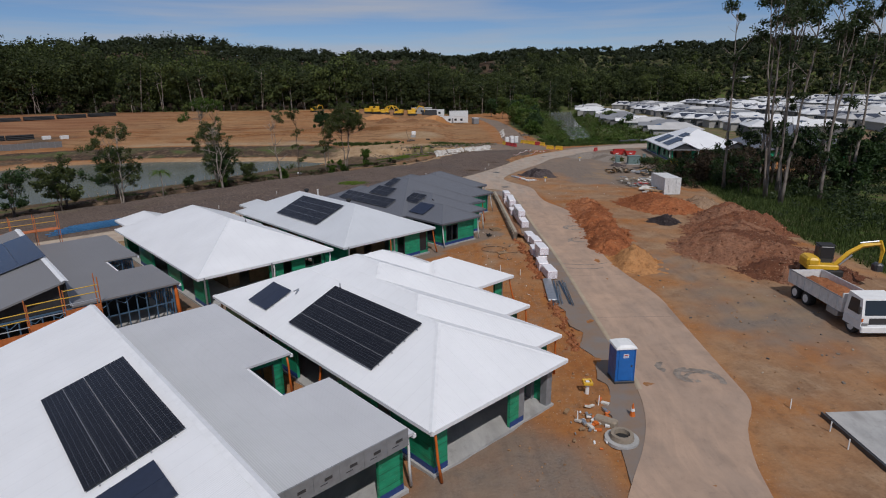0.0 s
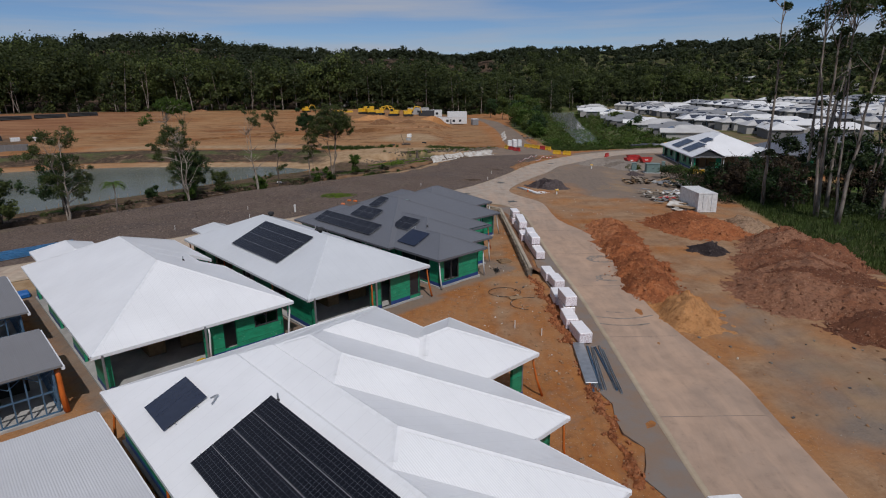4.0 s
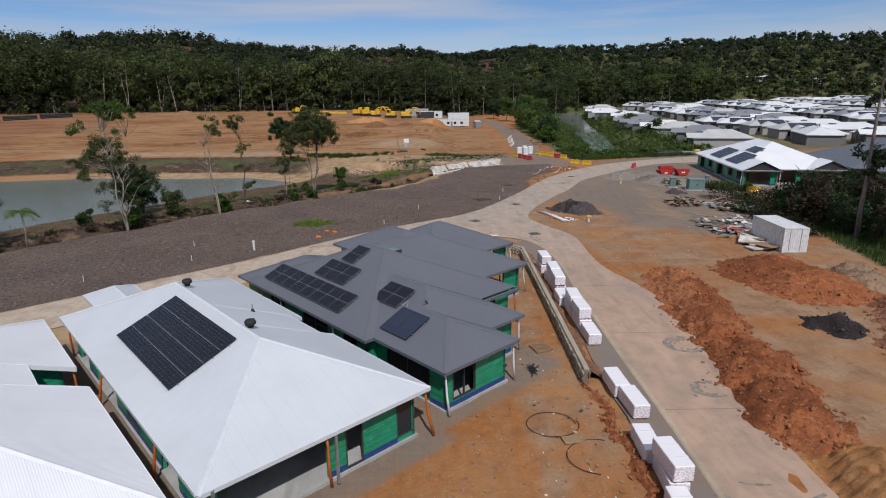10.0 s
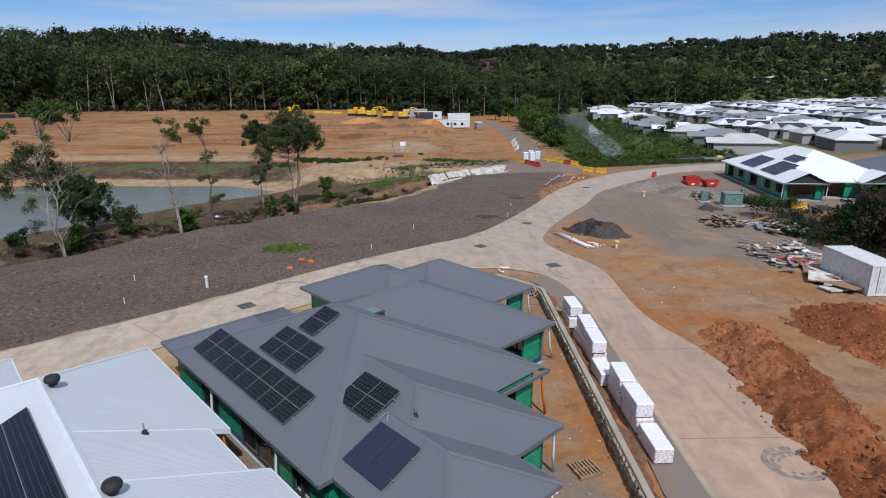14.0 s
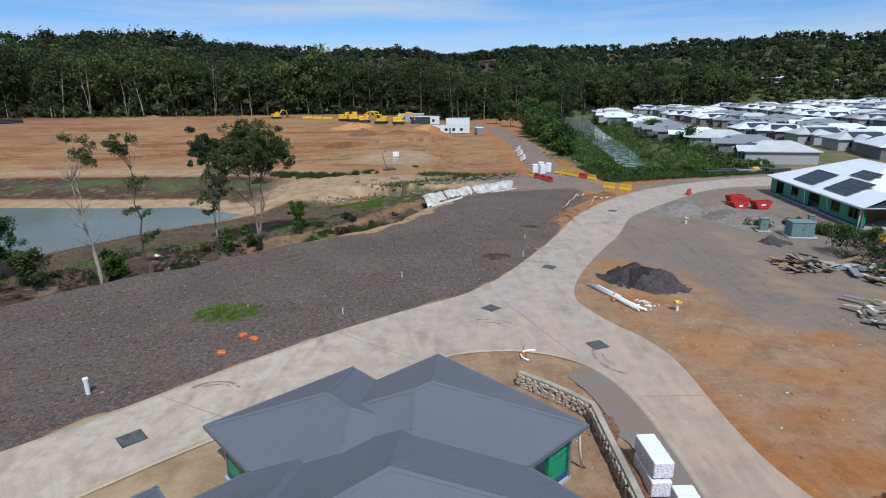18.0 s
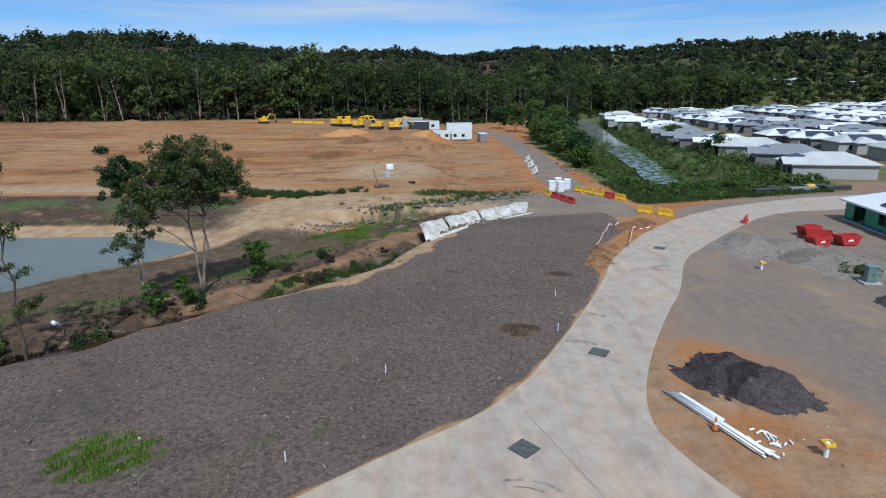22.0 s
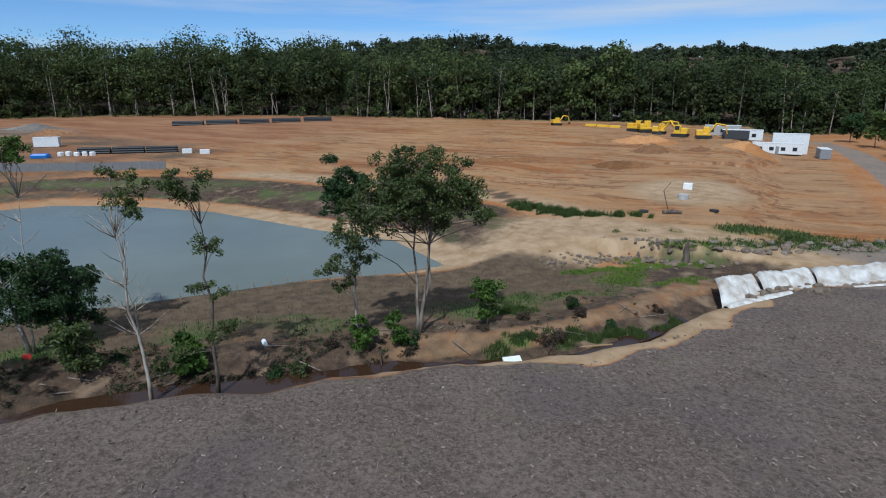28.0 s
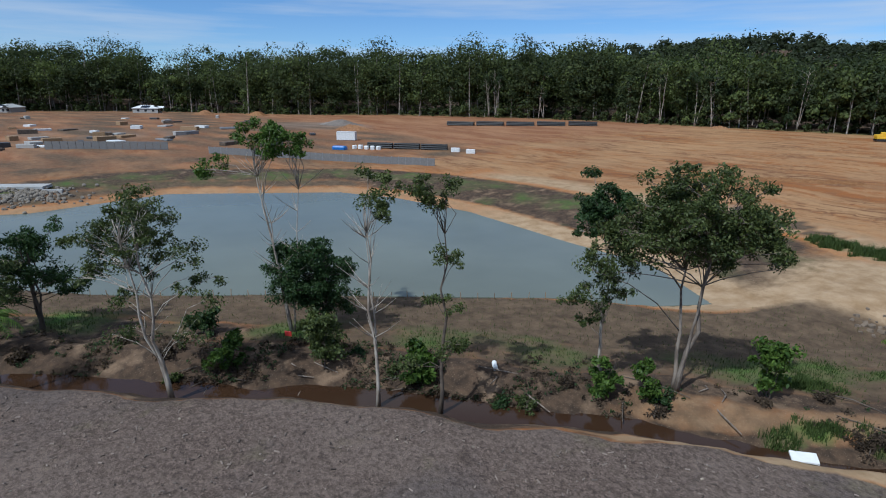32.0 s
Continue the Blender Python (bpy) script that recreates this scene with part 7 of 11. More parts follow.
# ---- woods ----
def wood(n, pick, h_lo, h_hi, heads, per, size, mat, bark, name, label, trunk=True, crown=(0.5, 1.0), spread=0.15, head=0.10):
    """Many trees as one mesh each for stems and leaves: every crown is several rounded heads of leaf tufts."""
    p = pick(n)
    z = land(p)[0]
    m_ = len(p)
    h = R_.uniform(h_lo, h_hi, m_) * (0.80 + 0.38 * step(-p[:, 0], 115, 200)) * R_.choice([0.66, 0.82, 0.92, 1.0, 1.0, 1.05], m_) * (1 + 0.13 * wobble(p, 60, 41) + 0.10 * wobble(p, 24, 42))
    hf = crown[0] + (crown[1] - crown[0]) * R_.random((m_, heads)) ** 0.7
    ha, hq = R_.uniform(0, 6.28, (m_, heads)), np.sqrt(R_.random((m_, heads))) * spread * np.clip(1.3 - np.abs(hf - 0.75) * 1.9, 0.35, 1)
    hr_ = head * R_.uniform(0.65, 1.25, (m_, heads)) * h[:, None]
    cen = np.stack([p[:, 0, None] + np.cos(ha) * hq * h[:, None], p[:, 1, None] + np.sin(ha) * hq * h[:, None], z[:, None] + (hf - head * 0.7) * h[:, None]], -1).reshape(-1, 3)
    rad = hr_.ravel()
    n_ = len(cen) * per
    o = R_.normal(size=(n_, 3))
    o[:, 2] = np.where(o[:, 2] < 0, o[:, 2] * 0.55, o[:, 2])
    o /= np.linalg.norm(o, axis=1)[:, None] + 1e-9
    pos = np.repeat(cen, per, 0) + o * np.array([1, 1, 0.72]) * (np.repeat(rad, per) * R_.uniform(0.55, 1.1, n_))[:, None]
    nor = o + R_.normal(size=(n_, 3)) * 0.28 + np.array([0, 0, 0.25])
    nor /= np.linalg.norm(nor, axis=1)[:, None]
    t = np.cross(nor, R_.normal(size=(n_, 3)))
    t /= np.linalg.norm(t, axis=1)[:, None] + 1e-9
    b = np.cross(nor, t)
    s_ = (size * R_.uniform(0.6, 1.3, n_))[:, None]
    v = np.stack([pos - t * s_, pos - b * s_ * 0.9 + t * s_ * 0.7, pos + t * s_ * 0.6 + b * s_ * 0.9], 1).reshape(-1, 3)
    ob = tagged(new(name, np_mesh(name, v, np.arange(n_ * 3).reshape(-1, 3), mat)), label, "forest", kind="stuff")
    tone = np.repeat(0.62 * np.repeat(R_.random(m_), heads) + 0.38 * R_.random(m_ * heads), per)
    tone = np.clip(tone + R_.normal(size=n_) * 0.10, 0, 1)
    ob.data.attributes.new("tone", "FLOAT", "FACE").data.foreach_set("value", tone.astype(np.float32))
    if trunk:
        keep = R_.random(m_) < 0.5
        p, z, h, m_ = p[keep], z[keep], h[keep], int(keep.sum())
        r = h * R_.uniform(0.006, 0.012, m_)
        lean = R_.normal(size=(m_, 2)) * (h * 0.055)[:, None]
        rings = []
        for fr, rf in ((0, 1.2), (0.45, 0.8), (0.82, 0.3)):
            for j in range(4):
                t = j * math.pi / 2
                rings.append(np.c_[p[:, 0] + lean[:, 0] * fr + r * rf * math.cos(t), p[:, 1] + lean[:, 1] * fr + r * rf * math.sin(t), z - 0.3 + h * fr])
        v = np.stack(rings, 1).reshape(-1, 3)
        base = np.arange(m_)[:, None] * 12
        quad = np.array([[s + j, s + (j + 1) % 4, s + 4 + (j + 1) % 4, s + 4 + j] for s in (0, 4) for j in range(4)])
        fc = (base[:, :, None] + quad[None]).reshape(-1, 4)
        tagged(new("forest_trunks", np_mesh("forest_trunks", v, fc, bark)), "pale straight trunks in the forest", "forest", kind="stuff")


def along_edge(lo, hi, a=0.0, b=1.0):
    line = np.array(FOREST_EDGE, float)
    seg = np.hypot(*np.diff(line, axis=0).T)
    cum = np.r_[0, np.cumsum(seg)] / seg.sum()

    def pick(n):
        t = R_.uniform(a, b, n)
        x, y = np.interp(t, cum, line[:, 0]), np.interp(t, cum, line[:, 1])
        i = np.clip(np.searchsorted(cum, t) - 1, 0, len(seg) - 1)
        d = (line[i + 1] - line[i]) / seg[i][:, None]
        o = lo + (hi - lo) * R_.random(n) ** 1.2
        return np.c_[x - d[:, 1] * o, y + d[:, 0] * o]
    return pick


def hillside(n):
    az, r = np.radians(R_.uniform(-100, 50, n)), np.sqrt(R_.uniform(300 ** 2, 900 ** 2, n))
    p = np.c_[r * np.sin(az), 60 + r * np.cos(az)]
    dg = seg_dist(p, FOREST_EDGE)
    return p[dg > 25]


wood(1000, along_edge(1, 46, 0.08, 0.66), 22, 35, 11, 50, 0.58, M_LEAF_F, M_BARKF, "forest_front", "tall olive-green eucalypt forest at the clearing's edge", True, (0.30, 1.0), 0.20, 0.15)
wood(900, along_edge(40, 140, 0.04, 0.62), 24, 35, 6, 28, 0.8, M_LEAF_F, M_BARKF, "forest_middle", "green eucalypt forest behind the clearing", False, (0.5, 1.0), 0.16, 0.14)
wood(800, along_edge(-2, 22, 0.08, 0.66), 2.5, 7.5, 4, 24, 0.42, M_LEAF_F, M_BARKF, "forest_understorey", "shrubby green understorey at the forest's foot", False, (0.25, 1.0), 0.3, 0.28)
wood(1000, along_edge(0, 90, 0.64, 1.0), 14, 23, 5, 26, 0.75, M_LEAF_F, M_BARKF, "forest_edge", "green forest behind the finished estate", True, (0.3, 1.0), 0.17, 0.15)
wood(9000, hillside, 11, 16, 3, 12, 1.5, M_LEAF_H, M_BARKF, "hill_forest", "distant wooded hillside", False, (0.75, 1.0), 0.2, 0.30)

pale_gums = along_edge(-1, 10, 0.10, 0.64)(34)
for k, (x, y) in enumerate(pale_gums):
    q = np.random.default_rng(700 + k)
    h = q.uniform(17, 26)
    tree("pale_gum", "pale bare-limbed gum at the forest's edge", x, y, h, 1 + k % 2, ring_clumps(q, 6, h * 0.16, h * 0.55, h * 0.95, 1.3), M_LEAF_T, M_BARK, 0.3, 26, 0.22, 700 + k, (q.normal() * 1.2, q.normal() * 1.2), bare=14)

# ---- finished houses and the far side ----
def gable(th, x0, x1, y0, y1, z, rise, roof_mat, cap_mat, fill):
    """A gabled roof section, its ridge along y, closed at the front."""
    xm = (x0 + x1) / 2
    mesh = Mesh()
    mesh.v = [(x0, y0, z), (xm, y0, z + rise), (x1, y0, z), (x0, y1, z), (xm, y1, z + rise), (x1, y1, z)]
    mesh.f = [(0, 1, 4, 3), (1, 2, 5, 4), (0, 3, 5, 2)]
    part("roof", mesh, roof_mat, th)
    part("gable_wall", Mesh().poly([(x0 + 0.4, y0 + 0.35, z - 0.02), (x1 - 0.4, y0 + 0.35, z - 0.02), (xm, y0 + 0.35, z + rise - 0.2)]), fill, th)


of = [(0, 0), (6.2, 0), (6.2, 2.2), (11, 2.2), (11, 1.2), (17, 1.2), (17, 26), (0, 26)]
house_g, m_g = house("house", "nearly roofed house with white roof and green wrap by the junction", (49.6, 126.4), of,
    [(0, 17, 2.4, 26), (0.04, 6.2, 1.6, 20)], M_ROOF_W, M_CAP_W, {0: [(0.4, 4.2, 0.14, 2.35, D)], 2: [(0.5, 4, 0.14, 2.35, D)], 4: [(0.6, 4.6, 0.14, 2.3, D)], 7: [(2, 4.4, 0.3, 2.3, W), (7, 9, 0.9, 2.2, W), (12, 15, 0.14, 2.3, D), (18, 20, 0.9, 2.2, W), (22, 24, 0.9, 2.2, W)]},
    socks=[((0.2, 0.4), M_WHITE, (0.0, 0.1)), ((6.0, 0.2), M_WHITE, (0.1, 0)), ((11.2, 1.4), M_WHITE, (0.5, -0.2)), ((0.2, 8), M_WHITE, (0.6, 0.2)), ((0.2, 14), M_WHITE, (0.4, 0.2))], turn=-8.0)
gable(house_g, 0.0, 6.2, -0.4, 4.0, EAVE + 0.01, 1.5, M_ROOF_W, M_CAP_W, M_CHARC)
gable(house_g, 10.9, 17.1, 0.8, 5.0, EAVE + 0.02, 1.5, M_ROOF_W, M_CAP_W, M_CHARC)
m_gl = m_g
solar("solar_array", m_gl, 0.9, 5.0, 2, 5, 1.76, 1.134, PITCH, EAVE + 0.9 * PITCH, "dark solar panels on the junction house")
solar("solar_array", m_gl, 4.6, 7.5, 1, 4, 1.76, 1.134, PITCH, EAVE + 4.6 * PITCH, "dark solar panels on the junction house")
solar("solar_array", m_gl, 0.9, 13.5, 2, 5, 1.76, 1.134, PITCH, EAVE + 0.9 * PITCH, "dark solar panels on the junction house")
og = [(0, 0), (20, 0), (20, 24), (0, 24)]
house_h, m_h = house("house", "house with a dark grey roof behind the thicket", (69.5, 124.0), og, [(0, 20, 0, 24), (-1.5, 6, 3, 12)], M_ROOF_G, M_CAP_G, {0: [(2, 6, 0.14, 2.3, D), (9, 12, 0.5, 2.2, W)], 3: [(5, 8, 0.5, 2.2, W)]}, turn=-8.0)
solar("solar_array", m_h, 6.6, 1.2, 1, 4, 1.76, 1.134, 0.01, EAVE + 1.9, "dark solar panels on the grey roof")


def home(kind, w, d, wing, roof_mat, wall_mat, cells):
    """A finished bungalow of the estate: built once, then copied."""
    th = thing("bungalow", "", "house")
    hip_z = 2.8
    xs = [(-w / 2, w / 2, -d / 2, d / 2)] + ([(-w / 2 - 2.5, 0, -d / 2 + wing, -d / 2 + wing + 6.4)] if wing else [])
    for k, (x0, x1, y0, y1) in enumerate(xs):
        r = min(x1 - x0, y1 - y0) / 2
        hh = r * 0.40
        mesh = Mesh()
        a, b = ((x0 + r, (y0 + y1) / 2), (x1 - r, (y0 + y1) / 2)) if x1 - x0 >= y1 - y0 else (((x0 + x1) / 2, y0 + r), ((x0 + x1) / 2, y1 - r))
        z = hip_z - 0.02 * k
        mesh.v = [(x0, y0, z), (x1, y0, z), (x1, y1, z), (x0, y1, z), (*a, z + hh), (*b, z + hh), (x0, y0, z - 0.2), (x1, y0, z - 0.2), (x1, y1, z - 0.2), (x0, y1, z - 0.2)]
        mesh.f = [(0, 1, 5, 4), (1, 2, 5), (2, 3, 4, 5), (3, 0, 4)] if x1 - x0 >= y1 - y0 else [(0, 1, 4), (1, 2, 5, 4), (2, 3, 5), (3, 0, 4, 5)]
        mesh.f += [(6 + i, 6 + (i + 1) % 4, (i + 1) % 4, i) for i in range(4)] + [(9, 8, 7, 6)]
        part("roof", mesh, roof_mat, th)
        part("wall", Mesh().box(x0 + 0.5, x1 - 0.5, y0 + 0.5, y1 - 0.5, -1.0, z - 0.2), wall_mat, th)
    for i, (x, wd) in enumerate(((-w * 0.28, 2.6), (w * 0.05, 1.4), (w * 0.30, 1.8))):
        win = part("window", Mesh().box(x - wd / 2, x + wd / 2, -d / 2 + 0.46, -d / 2 + 0.52, 0.5 if i else 0.05, 2.25), M_WHITED, th)
        part("pane", Mesh().box(x - wd / 2 + 0.08, x + wd / 2 - 0.08, -d / 2 + 0.43, -d / 2 + 0.455, 0.58 if i else 0.1, 2.17), M_GLASS, win)
    for i in range(3):
        y = -d * 0.3 + i * d * 0.28
        win = part("window", Mesh().box(-w / 2 + 0.46, -w / 2 + 0.52, y - 0.9, y + 0.9, 0.7, 2.2), M_WHITED, th)
        part("pane", Mesh().box(-w / 2 + 0.43, -w / 2 + 0.455, y - 0.8, y + 0.8, 0.78, 2.1), M_GLASS, win)
    if cells:
        n_ = Matrix.Translation((-w * 0.27, 0, hip_z + w * 0.23 * 0.40 + 0.06)) @ Matrix.Rotation(-math.atan(0.40), 4, "Y")
        part("solar_panel", Mesh().box(-1.7, 1.7, -cells / 2, cells / 2, 0, 0.05), M_HOTW, th, "dark solar panel", at=n_)
        n_ = Matrix.Translation((-0.2, -d / 2 + 2.4, hip_z + 2.4 * 0.40 + 0.06)) @ Matrix.Rotation(math.atan(0.40), 4, "X")
        part("solar_panel", Mesh().box(-2.4, 2.4, -0.85, 0.85, 0, 0.05), M_HOTW, th, "dark solar panel", at=n_)
    # porch gable; its charcoal fill puts the recess's shade into the colour
    gx0, gx1, yf = w * 0.10, w * 0.46, -d / 2 - 1.3
    pr = Mesh()
    pr.v = [(gx0, yf, 2.75), ((gx0 + gx1) / 2, yf, 3.95), (gx1, yf, 2.75), (gx0, -d / 2 + 3, 2.75), ((gx0 + gx1) / 2, -d / 2 + 3, 3.95), (gx1, -d / 2 + 3, 2.75)]
    pr.f = [(0, 1, 4, 3), (1, 2, 5, 4), (0, 3, 5, 2)]
    part("porch_roof", pr, roof_mat, th)
    part("porch_gable_shade", Mesh().poly([(gx0 + 0.2, yf + 0.15, 2.76), (gx1 - 0.2, yf + 0.15, 2.76), ((gx0 + gx1) / 2, yf + 0.15, 3.8)]), M_CHARC, th)
    th["label"] = kind
    return th


M_ROOF_P = plain("estate_roof_white", (0.70, 0.70, 0.69), 0.45, vary=0.08, scale=0.3)
M_ROOF_Q = plain("estate_roof_grey", (0.22, 0.225, 0.235), 0.45, vary=0.1, scale=0.3)
M_ROOF_S = plain("estate_roof_pale", (0.52, 0.51, 0.49), 0.45, vary=0.1, scale=0.3)
models = [home("white-roofed bungalow of the finished estate", 9.2, 15, 4, M_ROOF_P, M_WALLG, 6.8), home("grey-roofed bungalow of the finished estate", 9.2, 14.5, 5, M_ROOF_Q, M_WALLG, 5),
          home("pale-roofed bungalow with solar panels", 9.6, 15.5, 6, M_ROOF_S, M_WALLW, 8), home("white-roofed bungalow with pale walls", 8.8, 15.5, 0, M_ROOF_P, M_WALLW, 5)]
used = [False] * len(models)
hr = np.random.default_rng(77)
for row in range(12):
    for k in range(19):
        y = 190 + k * 13.4 + (row % 2) * 5 + 6 * math.sin(k * 0.6)
        x = 76 + (y - 190) * 0.135 + row * 24 + (3.5 if row % 2 else -3.5) + 3 * math.sin(k * 0.9 + row)
        if y > 425 + row * 6 or x > y * 0.95 + 30 or hr.random() < 0.06:
            continue
        i = int(hr.choice([0, 0, 1, 1, 1, 2, 2, 3]))
        m = pose(x + hr.normal() * 1.2, y + hr.normal() * 0.8, height(x, y), 0, 0, (75 if row % 2 else 255) + hr.choice([0, 0, 0, 90]) * (k % 5 == 0) + hr.normal() * 6)
        if not used[i]:
            models[i].matrix_basis, used[i] = m, True
            models[i]["group"] = "estate bungalows"
        else:
            copy_thing(models[i], m)
# houses and sheds at the clearing's far edge
for i, x, y, a in ((3, -402, 166, 150), (2, -425, 98, 60)):
    copy_thing(models[i], pose(x, y, height(x, y), 0, 0, a))
# white field pavilion houses up the slope
for k, (x, y) in enumerate([(262, 520), (300, 505), (330, 490), (220, 560)]):
    copy_thing(models[3], pose(x, y, height(x, y), 0, 0, 20))


def block(name, label, category, x, y, w, d, h, turn, mat, windows=0, z=None, roof=None):
    """A site hut or a steel box: ribbed walls, a lip at the roof, windows and a door."""
    z = height(x, y) if z is None else z
    th = thing(name, label, category, pose(x, y, z, 0, 0, turn))
    part("body", Mesh().cbox(-w / 2, w / 2, -d / 2, d / 2, 0.12, h, 0.03), mat, th)
    part("skid", Mesh().box(-w / 2 + 0.1, w / 2 - 0.1, -d / 2 + 0.1, -d / 2 + 0.3, 0, 0.12), M_CHARC, th)
    part("skid", Mesh().box(-w / 2 + 0.1, w / 2 - 0.1, d / 2 - 0.3, d / 2 - 0.1, 0, 0.12), M_CHARC, th)
    part("roof", Mesh().cbox(-w / 2 - 0.06, w / 2 + 0.06, -d / 2 - 0.06, d / 2 + 0.06, h + 0.001, h + 0.09, 0.02), roof or M_WHITED, th)
    for k in range(windows):
        xx = -w / 2 + (k + 0.7) * w / (windows + 0.4)
        win = part("window", Mesh().box(xx - 0.55, xx + 0.55, -d / 2 - 0.04, -d / 2 - 0.002, 1.0, 2.0), M_CHARC, th)
        part("pane", Mesh().box(xx - 0.48, xx + 0.48, -d / 2 - 0.05, -d / 2 - 0.041, 1.07, 1.93), M_GLASS, win)
    if windows:
        part("door", Mesh().box(-0.42, 0.42, -d / 2 - 0.04, -d / 2 - 0.002, 0.15, 2.15), M_POST, th)
    return th


block("site_office", "white portable site office with small windows", "hut", 6.3, 280.5, 12.4, 3.2, 3.0, 2, M_WHITED, 4)
block("site_office", "white portable site office stacked behind", "hut", 9.5, 287, 9.0, 3.0, 5.6, 2, M_WHITED, 3)
block("site_office", "white portable hut in the site compound", "hut", -1.5, 288, 8.0, 3.0, 3.0, 2, M_WHITED, 2)
block("site_office", "pale portable hut in the site compound", "hut", -8.5, 293, 10.0, 3.0, 3.0, 2, M_WALLW, 3)
block("carport", "grey open carport beside the site huts", "shelter", -4.5, 282, 7.0, 4.0, 2.6, 2, M_CHARC, 0)
block("steel_container", "blue-grey steel shipping container", "container", 17.0, 276, 2.5, 6.0, 2.6, 5, M_POST, 0)
block("hill_house", "pale house half hidden in the forest", "house", -52, 372, 14, 9, 7.5, 10, M_WALLW, 4, roof=M_ROOF_Q)


def tracked_machine(x, y, turn, label, arm=True, s=1.0, z=None):
    """A yellow tracked earthmover: two tracks, deck, cab and an arm or a blade."""
    z = height(x, y) if z is None else z
    th = thing("excavator" if arm else "bulldozer", label, "excavator" if arm else "bulldozer", pose(x, y, z, 0, 0, turn) @ Matrix.Scale(s, 4))
    for sd in (-1, 1):
        prof = [(-1.9, 0.35), (-1.6, 0.05), (1.6, 0.05), (1.9, 0.35), (1.75, 0.75), (-1.75, 0.75)]
        tr = Mesh()
        tr.v = [(px_, sd * 1.1 + o, pz_) for o in (-0.28, 0.28) for px_, pz_ in prof]
        tr.f = [(0, 1, 2, 3, 4, 5), (11, 10, 9, 8, 7, 6)] + [(i, i + 6, (i + 1) % 6 + 6, (i + 1) % 6) for i in range(6)]
        part("track", tr, M_BLACK, th)
    part("deck", Mesh().cbox(-1.9, 1.4, -1.25, 1.25, 0.82, 1.25, 0.08), M_YELLOW, th)
    part("engine_cover", Mesh().cbox(-1.95, -0.3, -1.2, 1.2, 1.251, 2.15, 0.15), M_YELLOW, th)
    cab = part("cab", Mesh().cbox(-0.25, 1.25, 0.05, 1.2, 1.251, 2.85, 0.12), M_YELLOW, th)
    part("pane", Mesh().box(1.251, 1.262, 0.2, 1.05, 1.7, 2.65), M_GLASS, cab)
    part("pane", Mesh().box(-0.05, 1.05, 1.201, 1.212, 1.7, 2.65), M_GLASS, cab)
    if arm:
        part("boom", Mesh().tube([(1.0, -0.3, 1.4), (2.6, -0.3, 3.6), (4.6, -0.3, 3.3)], [0.22, 0.28, 0.18], 4), M_YELLOW, th)
        part("dipper", Mesh().tube([(4.6, -0.3, 3.4), (5.2, -0.3, 1.2)], [0.2, 0.13], 4), M_YELLOW, th)
        bk = Mesh()
        bk.v = [(5.0, -0.8, 1.2), (5.6, -0.8, 0.9), (5.3, -0.8, 0.35), (4.7, -0.8, 0.5), (5.0, 0.2, 1.2), (5.6, 0.2, 0.9), (5.3, 0.2, 0.35), (4.7, 0.2, 0.5)]
        bk.f = [(0, 1, 2, 3), (7, 6, 5, 4), (0, 4, 5, 1), (1, 5, 6, 2), (2, 6, 7, 3), (3, 7, 4, 0)]
        part("bucket", bk, M_CHARC, th)
    else:
        part("blade", Mesh().box(2.1, 2.3, -1.6, 1.6, 0.1, 1.3), M_YELLOW, th)
        part("push_arm", Mesh().box(1.2, 2.1, -1.3, -1.15, 0.4, 0.6), M_YELLOW, th)
        part("push_arm", Mesh().box(1.2, 2.1, 1.15, 1.3, 0.4, 0.6), M_YELLOW, th)
    return th


for x, y, a, arm, s in ((-12.5, 277, 10, True, 1.15), (-19, 278, 170, True, 1.2), (-25.5, 283, 5, True, 1.1), (-30, 286, 30, False, 1.25), (-33.5, 288, -20, False, 1.2), (-62, 296, 40, True, 0.9)):
    tracked_machine(x, y, a, "yellow tracked excavator parked on bare earth" if arm else "yellow bulldozer parked on bare earth", arm, s)
for x, y in ((-50, 297), (-46, 297.4), (-42, 297.2)):
    solo("barrier_stack", Mesh().cbox(-1.9, 1.9, -0.5, 0.5, 0, 0.8, 0.08), M_YELLOW, "yellow plastic barriers stacked in a row", "barrier", pose(x, y, height(x, y), 0, 0, 3), "stored barriers")

# ---- things on the site ----
T_ = np.random.default_rng(5)


